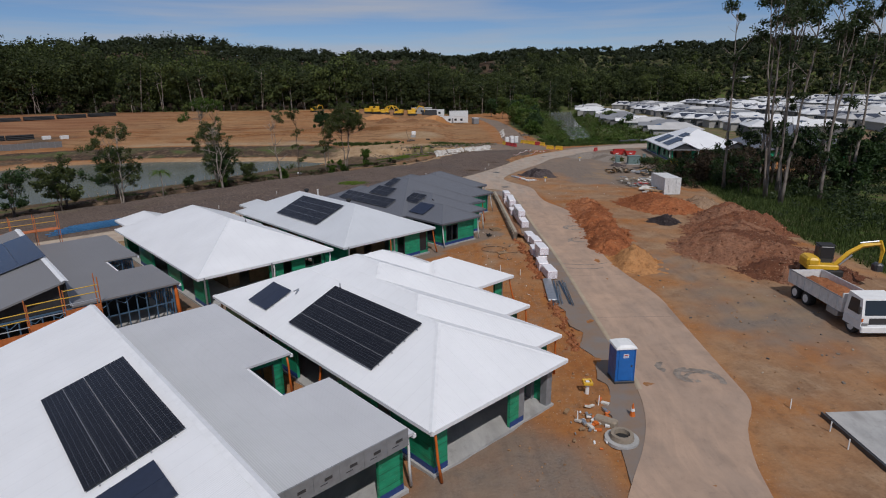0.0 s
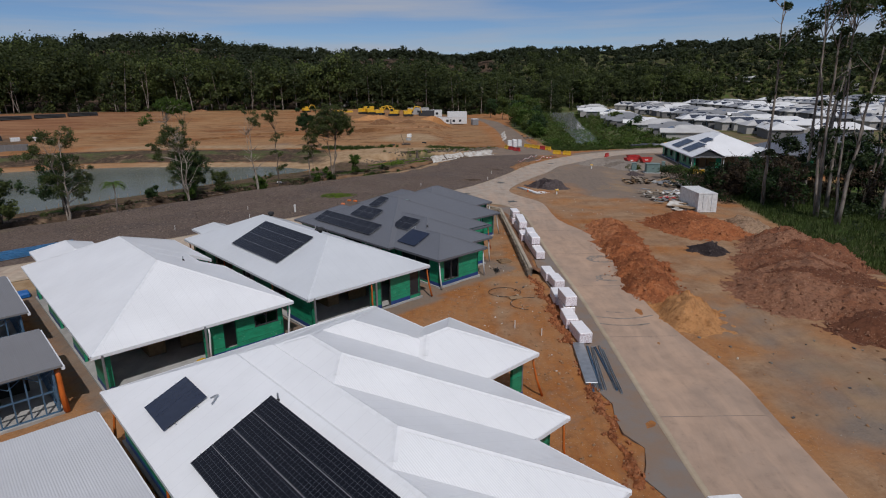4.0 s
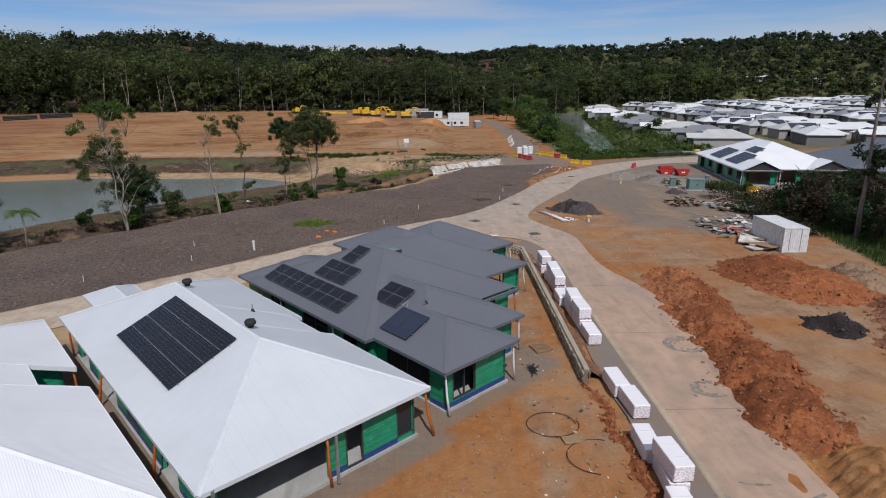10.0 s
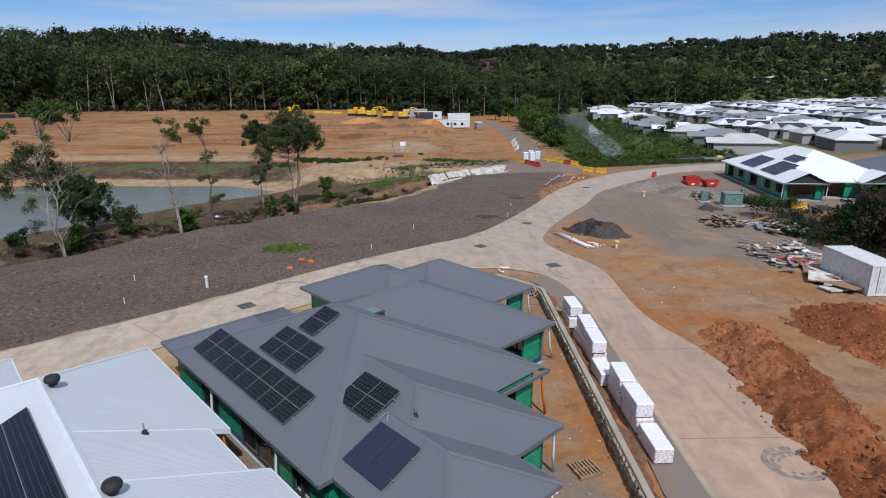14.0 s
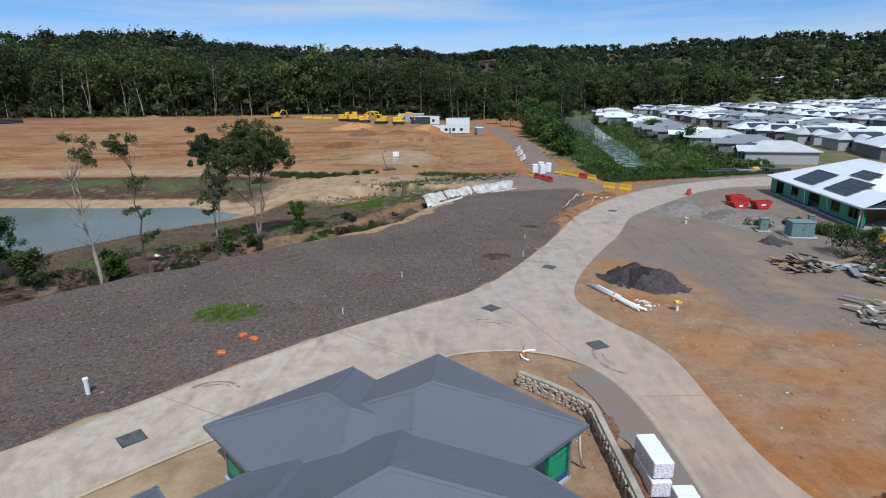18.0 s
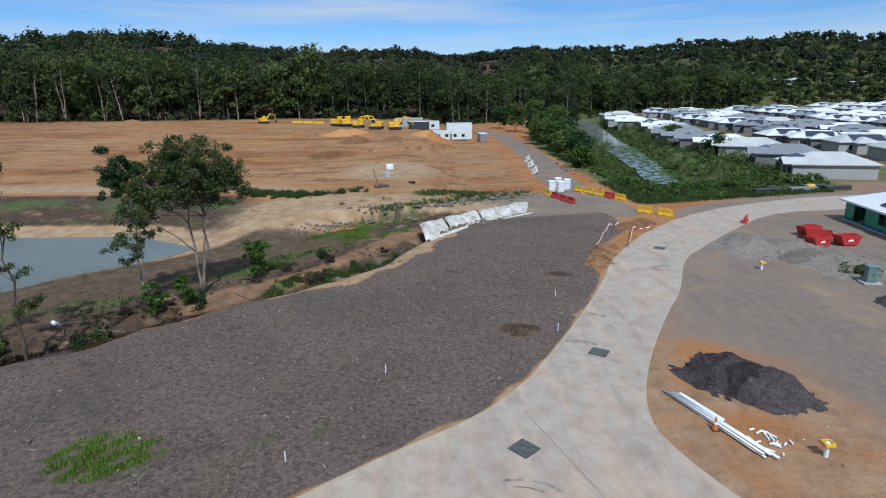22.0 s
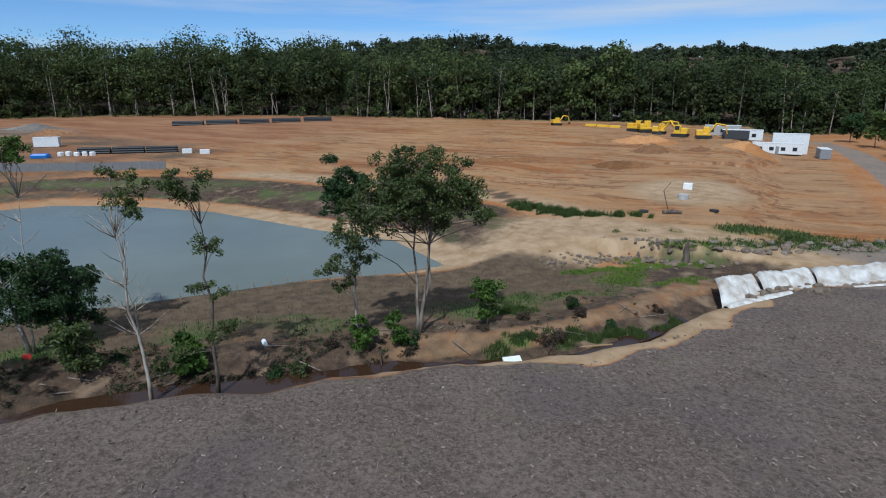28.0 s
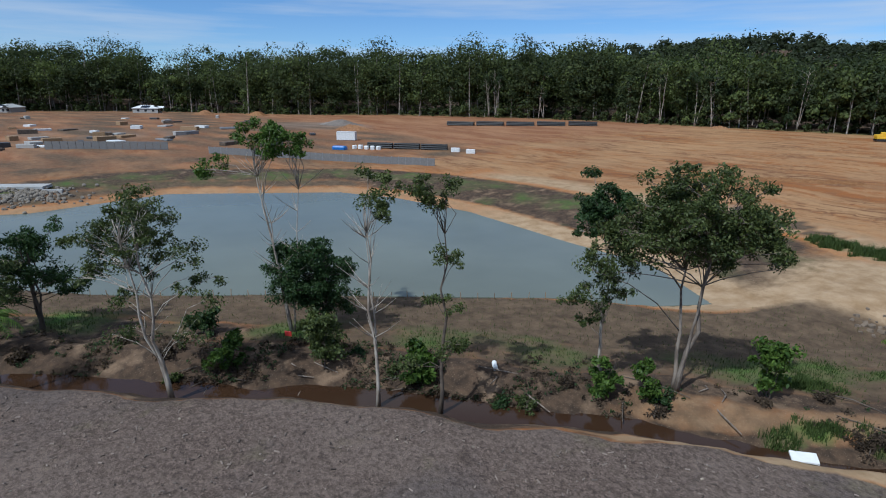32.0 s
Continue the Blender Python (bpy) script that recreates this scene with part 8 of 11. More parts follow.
def heap(label, name, x, y, lx, ly, h, turn, mat, seed, n=44, ridge=0.0, stones=0, coarse=1.0):
    """Tipped loads of soil run together: rounded cones along the heap's length, with thin ragged toes."""
    q = np.random.default_rng(seed)
    n = int(n * (1.35 if x > 0 and y < 200 else 0.75))
    g = np.linspace(-1, 1, n)
    gx_, gy_ = np.meshgrid(g, g)
    p = np.stack([gx_.ravel() * (lx * 1.55 + 0.5), gy_.ravel() * (ly * 1.2 + 1.0)], 1)
    w = p + np.c_[wobble(p, 3.0, seed + 5), wobble(p, 3.0, seed + 6)] * 0.34 + np.c_[wobble(p, 1.1, seed + 7), wobble(p, 1.1, seed + 8)] * 0.12
    z, tone = np.full(len(p), -1.0), np.zeros(len(p))
    loads = max(1, int(round(ly / lx * 2.2 * (1 + ridge)))) + 2 * (lx > 3.5)
    for k in range(loads):
        c = np.array([q.uniform(-0.25, 0.25) * lx * (1.6 if lx > 3.5 else 0.6), ((k + 0.5) / loads * 2 - 1) * max(0.0, ly - lx * 0.75)]) if loads > 1 else np.zeros(2)
        r, hk, tk = lx * q.uniform(0.72, 0.98), h * q.uniform(0.70, 1.0), q.random()
        s_ = 1 - np.hypot(w[:, 0] - c[0], w[:, 1] - c[1]) / r
        cone = hk * np.where(s_ > 0.2, s_ - 0.22 * np.clip(s_ - 0.7, 0, 1) ** 1.2, 0.2 * np.exp(np.clip((s_ - 0.2) / 0.17, -9, 0))) - 0.05
        tone = np.where(cone > z, tk, tone)
        z = np.maximum(z, cone) + 0.10 * np.exp(-((z - cone) / 0.25) ** 2) * np.clip(np.minimum(z, cone) * 4, 0, 1)
    z = np.where(z < -0.02, -0.25, z)
    rough = 0.06 * wobble(p, 1.7, seed) + 0.05 * wobble(p, 0.8, seed + 3) + 0.035 * wobble(p, 0.45, seed + 4) + 0.022 * q.normal(size=len(p))
    z = z + rough * coarse * np.clip(z * 3, 0, 1) * min(1, h) + 0.02 * wobble(p, 0.9, seed + 9) * (z > -0.1) - 0.015
    ca, sa = math.cos(radians(turn)), math.sin(radians(turn))
    z = z + land(np.c_[x + p[:, 0] * ca - p[:, 1] * sa, y + p[:, 0] * sa + p[:, 1] * ca])[0] - (0 if x > 0 and y < 200 else height(x, y))
    i_ = np.arange(n * n).reshape(n, n)
    f4 = np.stack([i_[:-1, :-1], i_[:-1, 1:], i_[1:, 1:], i_[1:, :-1]], -1).reshape(-1, 4)
    th = solo(name, np_mesh(name, np.c_[p, z], f4, mat, True), mat, label, "soil heap", pose(x, y, 0, 0, 0, turn))
    th.data.attributes.new("tone", "FLOAT", "POINT").data.foreach_set("value", tone.astype(np.float32))
    if stones:
        low = (z > 0.0) & (z < h * 0.45)
        k = np.r_[q.choice(np.where(z > 0.0)[0], stones * 4), q.choice(np.where(low)[0], stones * 3)]
        st = Mesh()
        for a in k:
            s = 0.02 + 0.10 * q.random() ** 3
            m = Matrix.Translation((p[a, 0] + q.normal() * 0.15, p[a, 1] + q.normal() * 0.15, z[a])) @ Euler(q.uniform(0, 3, 3)).to_matrix().to_4x4()
            st.box(-s, s, -s * 0.7, s * 0.7, -s * 0.5, s * 0.6, m)
        o = part("clods", st, mat, th)
        o["kind"] = "stuff"
    return th


heap("long heap of red-brown soil beside the road", "soil_heap", 19.5, 74.4, 2.75, 8.6, 1.6, -6, M_RED_SOIL, 3, 80, 1.2, 120)
heap("long heap of red-brown soil beside the road", "soil_heap", 18.2, 62.2, 2.65, 6.6, 1.7, -8, M_RED_SOIL, 16, 70, 1.2, 130)
heap("heap of orange-tan fill at the red heap's end", "soil_heap", 17.9, 53.6, 2.6, 3.2, 2.0, -14, M_TAN_SOIL, 4, 60, 0.0, 12, 0.5)
heap("tall heap of red-brown earth and rubble", "soil_heap", 31.4, 60.6, 5.2, 10.4, 2.0, -10, M_BROWN_SOIL, 5, 90, 0.8, 260)
heap("tall heap of red-brown earth and rubble", "soil_heap", 36.4, 69.0, 4.2, 7.0, 2.5, -14, M_BROWN_SOIL, 17, 70, 0.1, 150)
heap("broad heap of red earth by the steel container", "soil_heap", 30.8, 80.0, 4.6, 6.0, 1.7, -32, M_RED_SOIL, 6, 64, 0.1, 110)
heap("low heap of tan gravelly soil", "soil_heap", 36.2, 79.8, 2.7, 4.2, 1.5, -20, pile_mat("tan_gravel", (0.36, 0.235, 0.145), (0.27, 0.17, 0.105), (0.46, 0.36, 0.26)), 7, 44, 0.1, 30)
heap("small heap of black topsoil", "soil_heap", 27.5, 70.4, 2.0, 1.8, 1.0, 0, M_BLACK_SOIL, 8, 36, 0, 15)
heap("rubbly red earth spread beside the truck", "soil_heap", 31.6, 50.2, 3.6, 4.6, 1.3, 20, M_BROWN_SOIL, 9, 50, 0.1, 90)
heap("peaked heap of black soil by the junction", "soil_heap", 18.6, 109.4, 2.9, 3.9, 1.6, 24, M_BLACK_SOIL, 10, 80, 0.0, 14, 0.4)
heap("ridge of pale grey gravel by the skips", "gravel_mound", 37.4, 136.0, 4.6, 9.4, 1.25, 30, pile_mat("pale_gravel", (0.275, 0.235, 0.197), (0.225, 0.185, 0.150), (0.34, 0.30, 0.26)), 18, 60, 0.1, 20, 0.5)
heap("low ridge of red soil along the verge", "soil_heap", 8.75, 55.5, 0.55, 7.4, 0.24, 2, M_RED_SOIL, 31, 60, 1.5, 60)
heap("low ridge of red soil along the verge", "soil_heap", 8.7, 41.0, 0.5, 6.0, 0.20, 1, M_RED_SOIL, 32, 60, 1.5, 50)
heap("small heap of dark spoil beside the gravel", "soil_heap", 37.2, 121.8, 1.8, 1.4, 0.8, 0, M_BLACK_SOIL, 12, 30, 0, 10)
M_DUG = pile_mat("dug_clay", (0.36, 0.19, 0.092), (0.22, 0.11, 0.053), (0.44, 0.30, 0.19))
heap("low bank of dug orange clay beside the mulch", "soil_heap", 18.0, 136.6, 1.5, 5.2, 0.42, -24, M_DUG, 21, 50, 0.3, 110)
heap("low bank of dug orange clay beside the barriers", "soil_heap", 26.2, 150.2, 2.0, 4.6, 0.5, -46, M_DUG, 22, 46, 0.2, 90)
heap("heap of brown earth on the graded pad", "soil_heap", -26.0, 262.0, 6.0, 4.0, 2.2, 0, M_TAN_SOIL, 13, 36).location.z = height(-26.0, 262.0)
heap("heap of brown earth on the graded pad", "soil_heap", -0.5, 262.0, 6.0, 5.0, 2.4, 0, M_TAN_SOIL, 14, 36).location.z = height(-0.5, 262.0)


M_PADSOIL = pile_mat("pad_soil", (0.27, 0.135, 0.058), (0.20, 0.092, 0.036), (0.35, 0.215, 0.115))
for k, (x, y, lx, ly, h, a) in enumerate(((-22.3, 244, 4.2, 4.4, 2.3, 0), (-23, 219, 4.5, 6.5, 1.1, -60), (-14, 251, 5.0, 3.0, 1.1, 0), (-50, 218, 3.2, 11, 0.6, -62), (-119, 312, 3.6, 3.0, 1.2, 0), (-344, 214, 6, 5, 3.0, 0),
                                       (-365, 190, 6, 6, 3.0, 0), (-233, 212, 8, 6, 2.6, 0), (-205, 203, 6, 5, 2.2, 20), (-66, 206, 1.7, 12, 0.6, -50), (-8, 226, 1.6, 9, 0.8, -80))):
    heap("graded windrow of orange earth on the pad" if ly > 8 else "tipped heap of earth on the graded pad", "earth_bank", x, y, lx, ly, h, a, (M_DUG, M_PADSOIL)[k % 2] if k != 7 else M_GREY_SOIL, 60 + k, 44, 0.1).location.z = height(x, y)


def toilet():
    th = thing("portable_toilet", "blue plastic portable toilet with a white roof", "toilet", pose(10.25, 31.65, 0.075, 0, 0, 4))
    part("base", Mesh().cbox(-0.58, 0.58, -0.58, 0.58, 0, 0.14, 0.02), M_CHARC, th)
    for nm, b in (("side_wall", (-0.55, -0.50, -0.55, 0.55)), ("side_wall", (0.50, 0.55, -0.55, 0.55)), ("rear_wall", (-0.499, 0.499, 0.50, 0.55)), ("front_frame", (-0.499, 0.499, -0.52, -0.47))):
        part(nm, Mesh().cbox(*b, 0.141, 2.06, 0.01), M_LOO, th)
    d = part("door", Mesh().cbox(-0.40, 0.40, -0.555, -0.521, 0.2, 1.98, 0.01), M_LOO, th)
    part("sign", Mesh().box(-0.15, 0.15, -0.562, -0.556, 1.55, 1.78), M_WHITE, d, "white sign plate")
    part("sign_print", Mesh().box(-0.11, 0.11, -0.566, -0.563, 1.68, 1.74), M_RED, d)
    part("sign_print", Mesh().box(-0.11, 0.11, -0.566, -0.563, 1.59, 1.64), M_LOO, d)
    part("latch", Mesh().box(0.30, 0.37, -0.585, -0.556, 1.0, 1.12), M_CHARC, d)
    r = Mesh()
    r.v = [(-0.6, -0.6, 2.061), (0.6, -0.6, 2.061), (0.6, 0.6, 2.061), (-0.6, 0.6, 2.061), (-0.57, -0.57, 2.16), (0.57, -0.57, 2.16), (0.57, 0.57, 2.16), (-0.57, 0.57, 2.16), (-0.3, -0.45, 2.27), (0.3, -0.45, 2.27), (0.3, 0.45, 2.27), (-0.3, 0.45, 2.27)]
    r.f = [(3, 2, 1, 0), (8, 9, 10, 11)] + [(a + i, a + (i + 1) % 4, a + 4 + (i + 1) % 4, a + 4 + i) for a in (0, 4) for i in range(4)]
    part("roof", r, M_WHITE, th, "white moulded roof")


toilet()


def wheel(parent, x, y, z, r, w):
    m = Matrix.Translation((x, y, z)) @ Matrix.Rotation(math.pi / 2, 4, "Y")
    ty = Mesh().lathe([(r * 0.62, -w / 2), (r * 0.95, -w / 2), (r, -w * 0.36), (r, w * 0.36), (r * 0.95, w / 2), (r * 0.62, w / 2)], 18)
    ty.v = [tuple(m @ Vector(v)) for v in ty.v]
    t = part("wheel", ty, M_BLACK, parent, smooth=False)
    rim = Mesh().lathe([(r * 0.6, -w / 2 - 0.005), (r * 0.58, -w / 2 - 0.02), (r * 0.3, -w * 0.3), (r * 0.18, -w / 2 - 0.04), (r * 0.05, -w / 2 - 0.05)], 14)
    rim.v = [tuple(m @ Vector(v)) for v in rim.v]
    part("rim", rim, M_WHITED, t)


def truck():
    """A white tipper, its cab towards the near end of the site (-y)."""
    th = thing("tipper_truck", "white tipper truck with a loaded dusty tray", "truck", pose(28.55, 40.9, 0.0, 0, 0, -2))
    part("chassis", Mesh().box(-0.45, 0.45, -3.6, 4.0, 0.62, 0.92), M_CHARC, th)
    cab = Mesh()
    cab.v = [(-1.2, -4.25, 0.55), (1.2, -4.25, 0.55), (1.2, -2.55, 0.55), (-1.2, -2.55, 0.55), (-1.2, -4.25, 1.45), (1.2, -4.25, 1.45), (1.2, -2.55, 1.45), (-1.2, -2.55, 1.45),
             (-1.1, -3.95, 2.55), (1.1, -3.95, 2.55), (1.1, -2.6, 2.68), (-1.1, -2.6, 2.68)]
    cab.f = [(3, 2, 1, 0), (8, 9, 10, 11)] + [(a + i, a + (i + 1) % 4, a + 4 + (i + 1) % 4, a + 4 + i) for a in (0, 4) for i in range(4)]
    c = part("cab", cab, M_WHITE, th)
    part("windscreen", Mesh().poly([(-1.02, -4.245, 1.52), (1.02, -4.245, 1.52), (0.95, -3.99, 2.46), (-0.95, -3.99, 2.46)]), M_GLASS, c)
    for sx in (-1, 1):
        q = [(sx * 1.206, -3.95, 1.5), (sx * 1.206, -2.85, 1.5), (sx * 1.122, -2.9, 2.4), (sx * 1.122, -3.75, 2.4)]
        part("side_window", Mesh().poly(q if sx > 0 else q[::-1]), M_GLASS, c)
        part("mirror", Mesh().cbox(sx * 1.32 - 0.06, sx * 1.32 + 0.06, -4.2, -4.05, 1.6, 2.1, 0.02), M_CHARC, c)
        part("headlight", Mesh().cbox(sx * 0.95 - 0.18, sx * 0.95 + 0.18, -4.32, -4.251, 0.85, 1.05, 0.02), M_GALV, c)
        part("indicator", Mesh().cbox(sx * 1.14 - 0.06, sx * 1.14 + 0.06, -4.30, -4.251, 1.12, 1.32, 0.02), M_ORANGE, c)
    part("bumper", Mesh().cbox(-1.22, 1.22, -4.45, -4.26, 0.42, 0.82, 0.05), M_WHITE, th)
    part("grille", Mesh().box(-0.7, 0.7, -4.275, -4.252, 0.92, 1.34), M_CHARC, c)
    part("door_step", Mesh().box(-1.22, -1.0, -3.4, -2.9, 0.5, 0.56), M_CHARC, th)
    # tray
    part("tray_floor", Mesh().box(-1.22, 1.22, -2.2, 4.1, 1.0, 1.08), M_WHITED, th)
    for nm, b in (("tray_side", (-1.25, -1.18, -2.2, 4.1, 1.081, 2.0)), ("tray_side", (1.18, 1.25, -2.2, 4.1, 1.081, 2.0)), ("headboard", (-1.25, 1.25, -2.32, -2.21, 1.0, 2.35)), ("tailgate", (-1.25, 1.25, 4.101, 4.17, 1.0, 1.95))):
        part(nm, Mesh().cbox(*b, 0.02), M_WHITED, th, "dusty white steel side")
    for k in range(7):
        y = -1.8 + k * 0.95
        part("stiffener", Mesh().box(-1.30, -1.251, y, y + 0.08, 1.05, 1.98), M_WHITED, th)
    part("top_rail", Mesh().cbox(-1.30, -1.251, -2.2, 4.1, 1.981, 2.06, 0.01), M_GALV, th)
    n = 18
    g = np.linspace(0, 1, n)
    a, b = np.meshgrid(g, g)
    p = np.stack([-1.17 + a.ravel() * 2.34, -2.15 + b.ravel() * 6.2], 1)
    zz = 1.15 + 0.8 * np.sin(a.ravel() * math.pi) ** 0.5 * np.sin(b.ravel() * math.pi) ** 0.4 + 0.10 * wobble(p, 1.2, 3)
    i_ = np.arange(n * n).reshape(n, n)
    part("load", np_mesh("load", np.c_[p, zz], np.stack([i_[:-1, :-1], i_[:-1, 1:], i_[1:, 1:], i_[1:, :-1]], -1).reshape(-1, 4), M_RED_SOIL, True), None, th, "red-brown soil load")
    for y in (-3.35, 1.6, 3.0):
        for sx in (-1, 1):
            wheel(th, sx * 1.03, y, 0.52, 0.52, 0.32 if y < 0 else 0.5)
    part("mudguard", Mesh().box(-1.25, -0.8, -4.0, -2.75, 1.08, 1.14), M_WHITE, th)
    part("fuel_tank", Mesh().cbox(-1.15, -0.6, -1.8, -0.6, 0.5, 0.95, 0.08), M_GALV, th)


truck()
digger = thing("excavator", "small yellow excavator with a black cab beside the heap", "excavator", pose(31.4, 47.2, 0.9, 0, 0, -12))
for sd in (-1, 1):
    part("track", Mesh().cbox(-1.3, 1.3, sd * 0.75 - 0.2, sd * 0.75 + 0.2, 0.0, 0.55, 0.14), M_BLACK, digger)
part("deck", Mesh().cbox(-1.4, 0.9, -0.9, 0.9, 0.6, 0.95, 0.08), M_YELLOW, digger)
part("engine_cover", Mesh().cbox(-1.45, -0.45, -0.9, 0.9, 0.951, 1.5, 0.2), M_YELLOW, digger)
dcab = part("cab", Mesh().cbox(-0.4, 0.75, -0.1, 0.88, 0.951, 2.35, 0.12), M_CHARC, digger, "black-framed glazed cab")
part("pane", Mesh().box(0.751, 0.762, 0.0, 0.78, 1.3, 2.2), M_GLASS, dcab)
part("pane", Mesh().box(-0.3, 0.65, -0.112, -0.101, 1.3, 2.2), M_GLASS, dcab)
part("roof", Mesh().cbox(-0.42, 0.78, -0.12, 0.9, 2.351, 2.42, 0.03), M_BLACK, dcab)
part("boom", Mesh().tube([(0.8, -0.35, 0.9), (1.6, -0.35, 1.9), (2.5, -0.35, 2.55), (3.8, -0.35, 2.75)], [0.2, 0.2, 0.2, 0.13], 4), M_YELLOW, digger)
part("hydraulic_ram", Mesh().tube([(1.1, -0.35, 0.9), (1.9, -0.35, 1.75)], 0.07, 6), M_GALV, digger)
part("hydraulic_ram", Mesh().tube([(2.3, -0.35, 2.78), (3.6, -0.35, 2.98)], 0.06, 6), M_GALV, digger)
part("dipper", Mesh().tube([(3.7, -0.35, 3.0), (4.0, -0.35, 2.2), (3.95, -0.35, 1.2)], [0.14, 0.16, 0.1], 4), M_YELLOW, digger)
part("bucket", Mesh().cbox(3.5, 4.15, -0.75, 0.05, 0.55, 1.2, 0.16), M_CHARC, digger)


def container():
    th = thing("shipping_container", "white steel shipping container on bare earth", "container", pose(34.1, 88.1, 0.02, 0, 0, -1))
    w, L, h = 2.44, 6.06, 2.5
    for nm, axis_, at_ in (("side_wall", "y", 0.0), ("side_wall", "y", w), ("end_wall", "x", L)):
        mesh = Mesh()
        n = 56 if axis_ == "y" else 22
        span = L if axis_ == "y" else w
        for k in range(n + 1):
            s = span * k / n
            d = 0.045 * (1 if (k % 4) in (1, 2) else 0) + 0.03
            xy = (at_ + (d if at_ == 0 else -d), s) if axis_ == "y" else (s, at_ - d)
            mesh.v += [(*xy, 0.15), (*xy, h - 0.1)]
        mesh.f = [(2 * k, 2 * k + 2, 2 * k + 3, 2 * k + 1) for k in range(n)]
        part(nm, mesh, M_WHITED, th)
    for x in (0.06, w / 2 - 0.056):
        dr = part("door", Mesh().cbox(x + 0.062, x + w / 2 - 0.008, 0.03, 0.10, 0.16, h - 0.12, 0.01), M_WHITED, th)
        for k in range(5):
            part("door_rib", Mesh().box(x + 0.14 + k * 0.2, x + 0.22 + k * 0.2, 0.005, 0.029, 0.25, h - 0.2), M_WHITED, dr)
        part("lock_rod", Mesh().tube([(x + 0.55, -0.015, 0.2), (x + 0.55, -0.015, h - 0.15)], 0.02, 6), M_GALV, dr)
    part("roof", Mesh().box(0.02, w - 0.02, 0.02, L - 0.02, h - 0.099, h - 0.03), M_WHITED, th)
    for x in (0, w - 0.12):
        for y in (0, L - 0.12):
            part("corner_post", Mesh().cbox(x, x + 0.12, y, y + 0.12, 0, h, 0.01), M_WHITED, th)
        part("top_rail", Mesh().box(x + 0.01, x + 0.11, 0.121, L - 0.121, h - 0.1, h - 0.002), M_WHITED, th)
        part("bottom_rail", Mesh().box(x + 0.01, x + 0.11, 0.121, L - 0.121, 0.02, 0.16), M_WHITED, th)
    part("top_rail", Mesh().box(0.121, w - 0.121, 0.0, 0.11, h - 0.11, h - 0.002), M_WHITED, th)
    part("bottom_rail", Mesh().box(0.121, w - 0.121, 0.0, 0.11, 0.02, 0.15), M_WHITED, th)


container()


def brick_pack(x, y, high, turn=0.0, n=1, L=2.05):
    for k in range(high):
        th = thing("brick_pack", "plastic-wrapped pack of pale bricks on a pallet" if k == 0 else "plastic-wrapped pack of pale bricks stacked on another", "bricks", pose(x + T_.normal() * 0.05, y + T_.normal() * 0.06, 0.08 + k * 0.80, 0, 0, turn + T_.normal() * 2.5), "packs beside the road")
        for s in (-0.32, 0.0, 0.32):
            part("skid", Mesh().box(s - 0.05, s + 0.05, -L / 2 + 0.05, L / 2 - 0.05, 0, 0.09), M_TIMBER, th)
        part("wrapped_bricks", Mesh().cbox(-0.42, 0.42, -L / 2, L / 2, 0.091, 0.79, 0.035), M_PACK, th)
        part("strap", Mesh().box(-0.427, 0.427, -0.42, -0.39, 0.1, 0.797), M_WHITED, th)
        part("strap", Mesh().box(-0.427, 0.427, 0.39, 0.42, 0.1, 0.797), M_WHITED, th)


for x, y, high in ((9.65, 83.3, 2), (9.75, 80.0, 2), (9.85, 77.8, 2), (9.65, 75.4, 1), (9.95, 73.2, 2), (10.05, 71.0, 2), (10.1, 68.7, 1), (9.85, 62.3, 1), (10.15, 60.1, 1), (9.6, 56.6, 1), (9.7, 54.4, 2), (9.45, 52.2, 1), (9.65, 50.0, 1)):
    brick_pack(x, y, high, 2)


# dry-stone retaining wall
WALL = [(8.33, 63.0), (8.40, 75), (8.43, 88.3), (7.6, 89.4), (6.5, 90.6), (5.2, 91.8)]
wall_th = thing("stone_wall", "low rubble-stone garden wall with a pale capping", "wall")
Mesh()
for (ax, ay), (bx, by) in zip(WALL[:-1], WALL[1:]):
    L = math.hypot(bx - ax, by - ay)
    m = pose(ax, ay, 0, 0, 0, math.degrees(math.atan2(by - ay, bx - ax)))
    part("wall_core", Mesh().box(-0.05, L + 0.05, -0.15, 0.15, -0.1, 0.78, m), M_MORTAR, wall_th)
    k = 0.0
    while k < L:
        s = T_.uniform(1.4, 2.4)
        part("coping_stone", Mesh().cbox(k + 0.008, min(k + s, L + 0.02), -0.20, 0.10, 0.785, 0.87 + T_.normal() * 0.006, 0.02, m), M_COPING, wall_th)
        k += s
stone_meshes = []
for k in range(10):
    a, b, d = T_.uniform(0.16, 0.30), T_.uniform(0.10, 0.17), T_.uniform(0.05, 0.10)
    st = Mesh()
    rim = [(a * math.cos(t) * T_.uniform(0.8, 1.1), b * math.sin(t) * T_.uniform(0.8, 1.1)) for t in (j * math.pi / 4 for j in range(8))]
    st.v = [(u, 0.0, w) for u, w in rim] + [(u * 0.75, -d, w * 0.75) for u, w in rim]
    st.f = [(i, (i + 1) % 8, 8 + (i + 1) % 8, 8 + i) for i in range(8)] + [tuple(range(8, 16))]
    stone_meshes.append(st.data("stone", M_STONE))
rest = Mesh()
count = 0
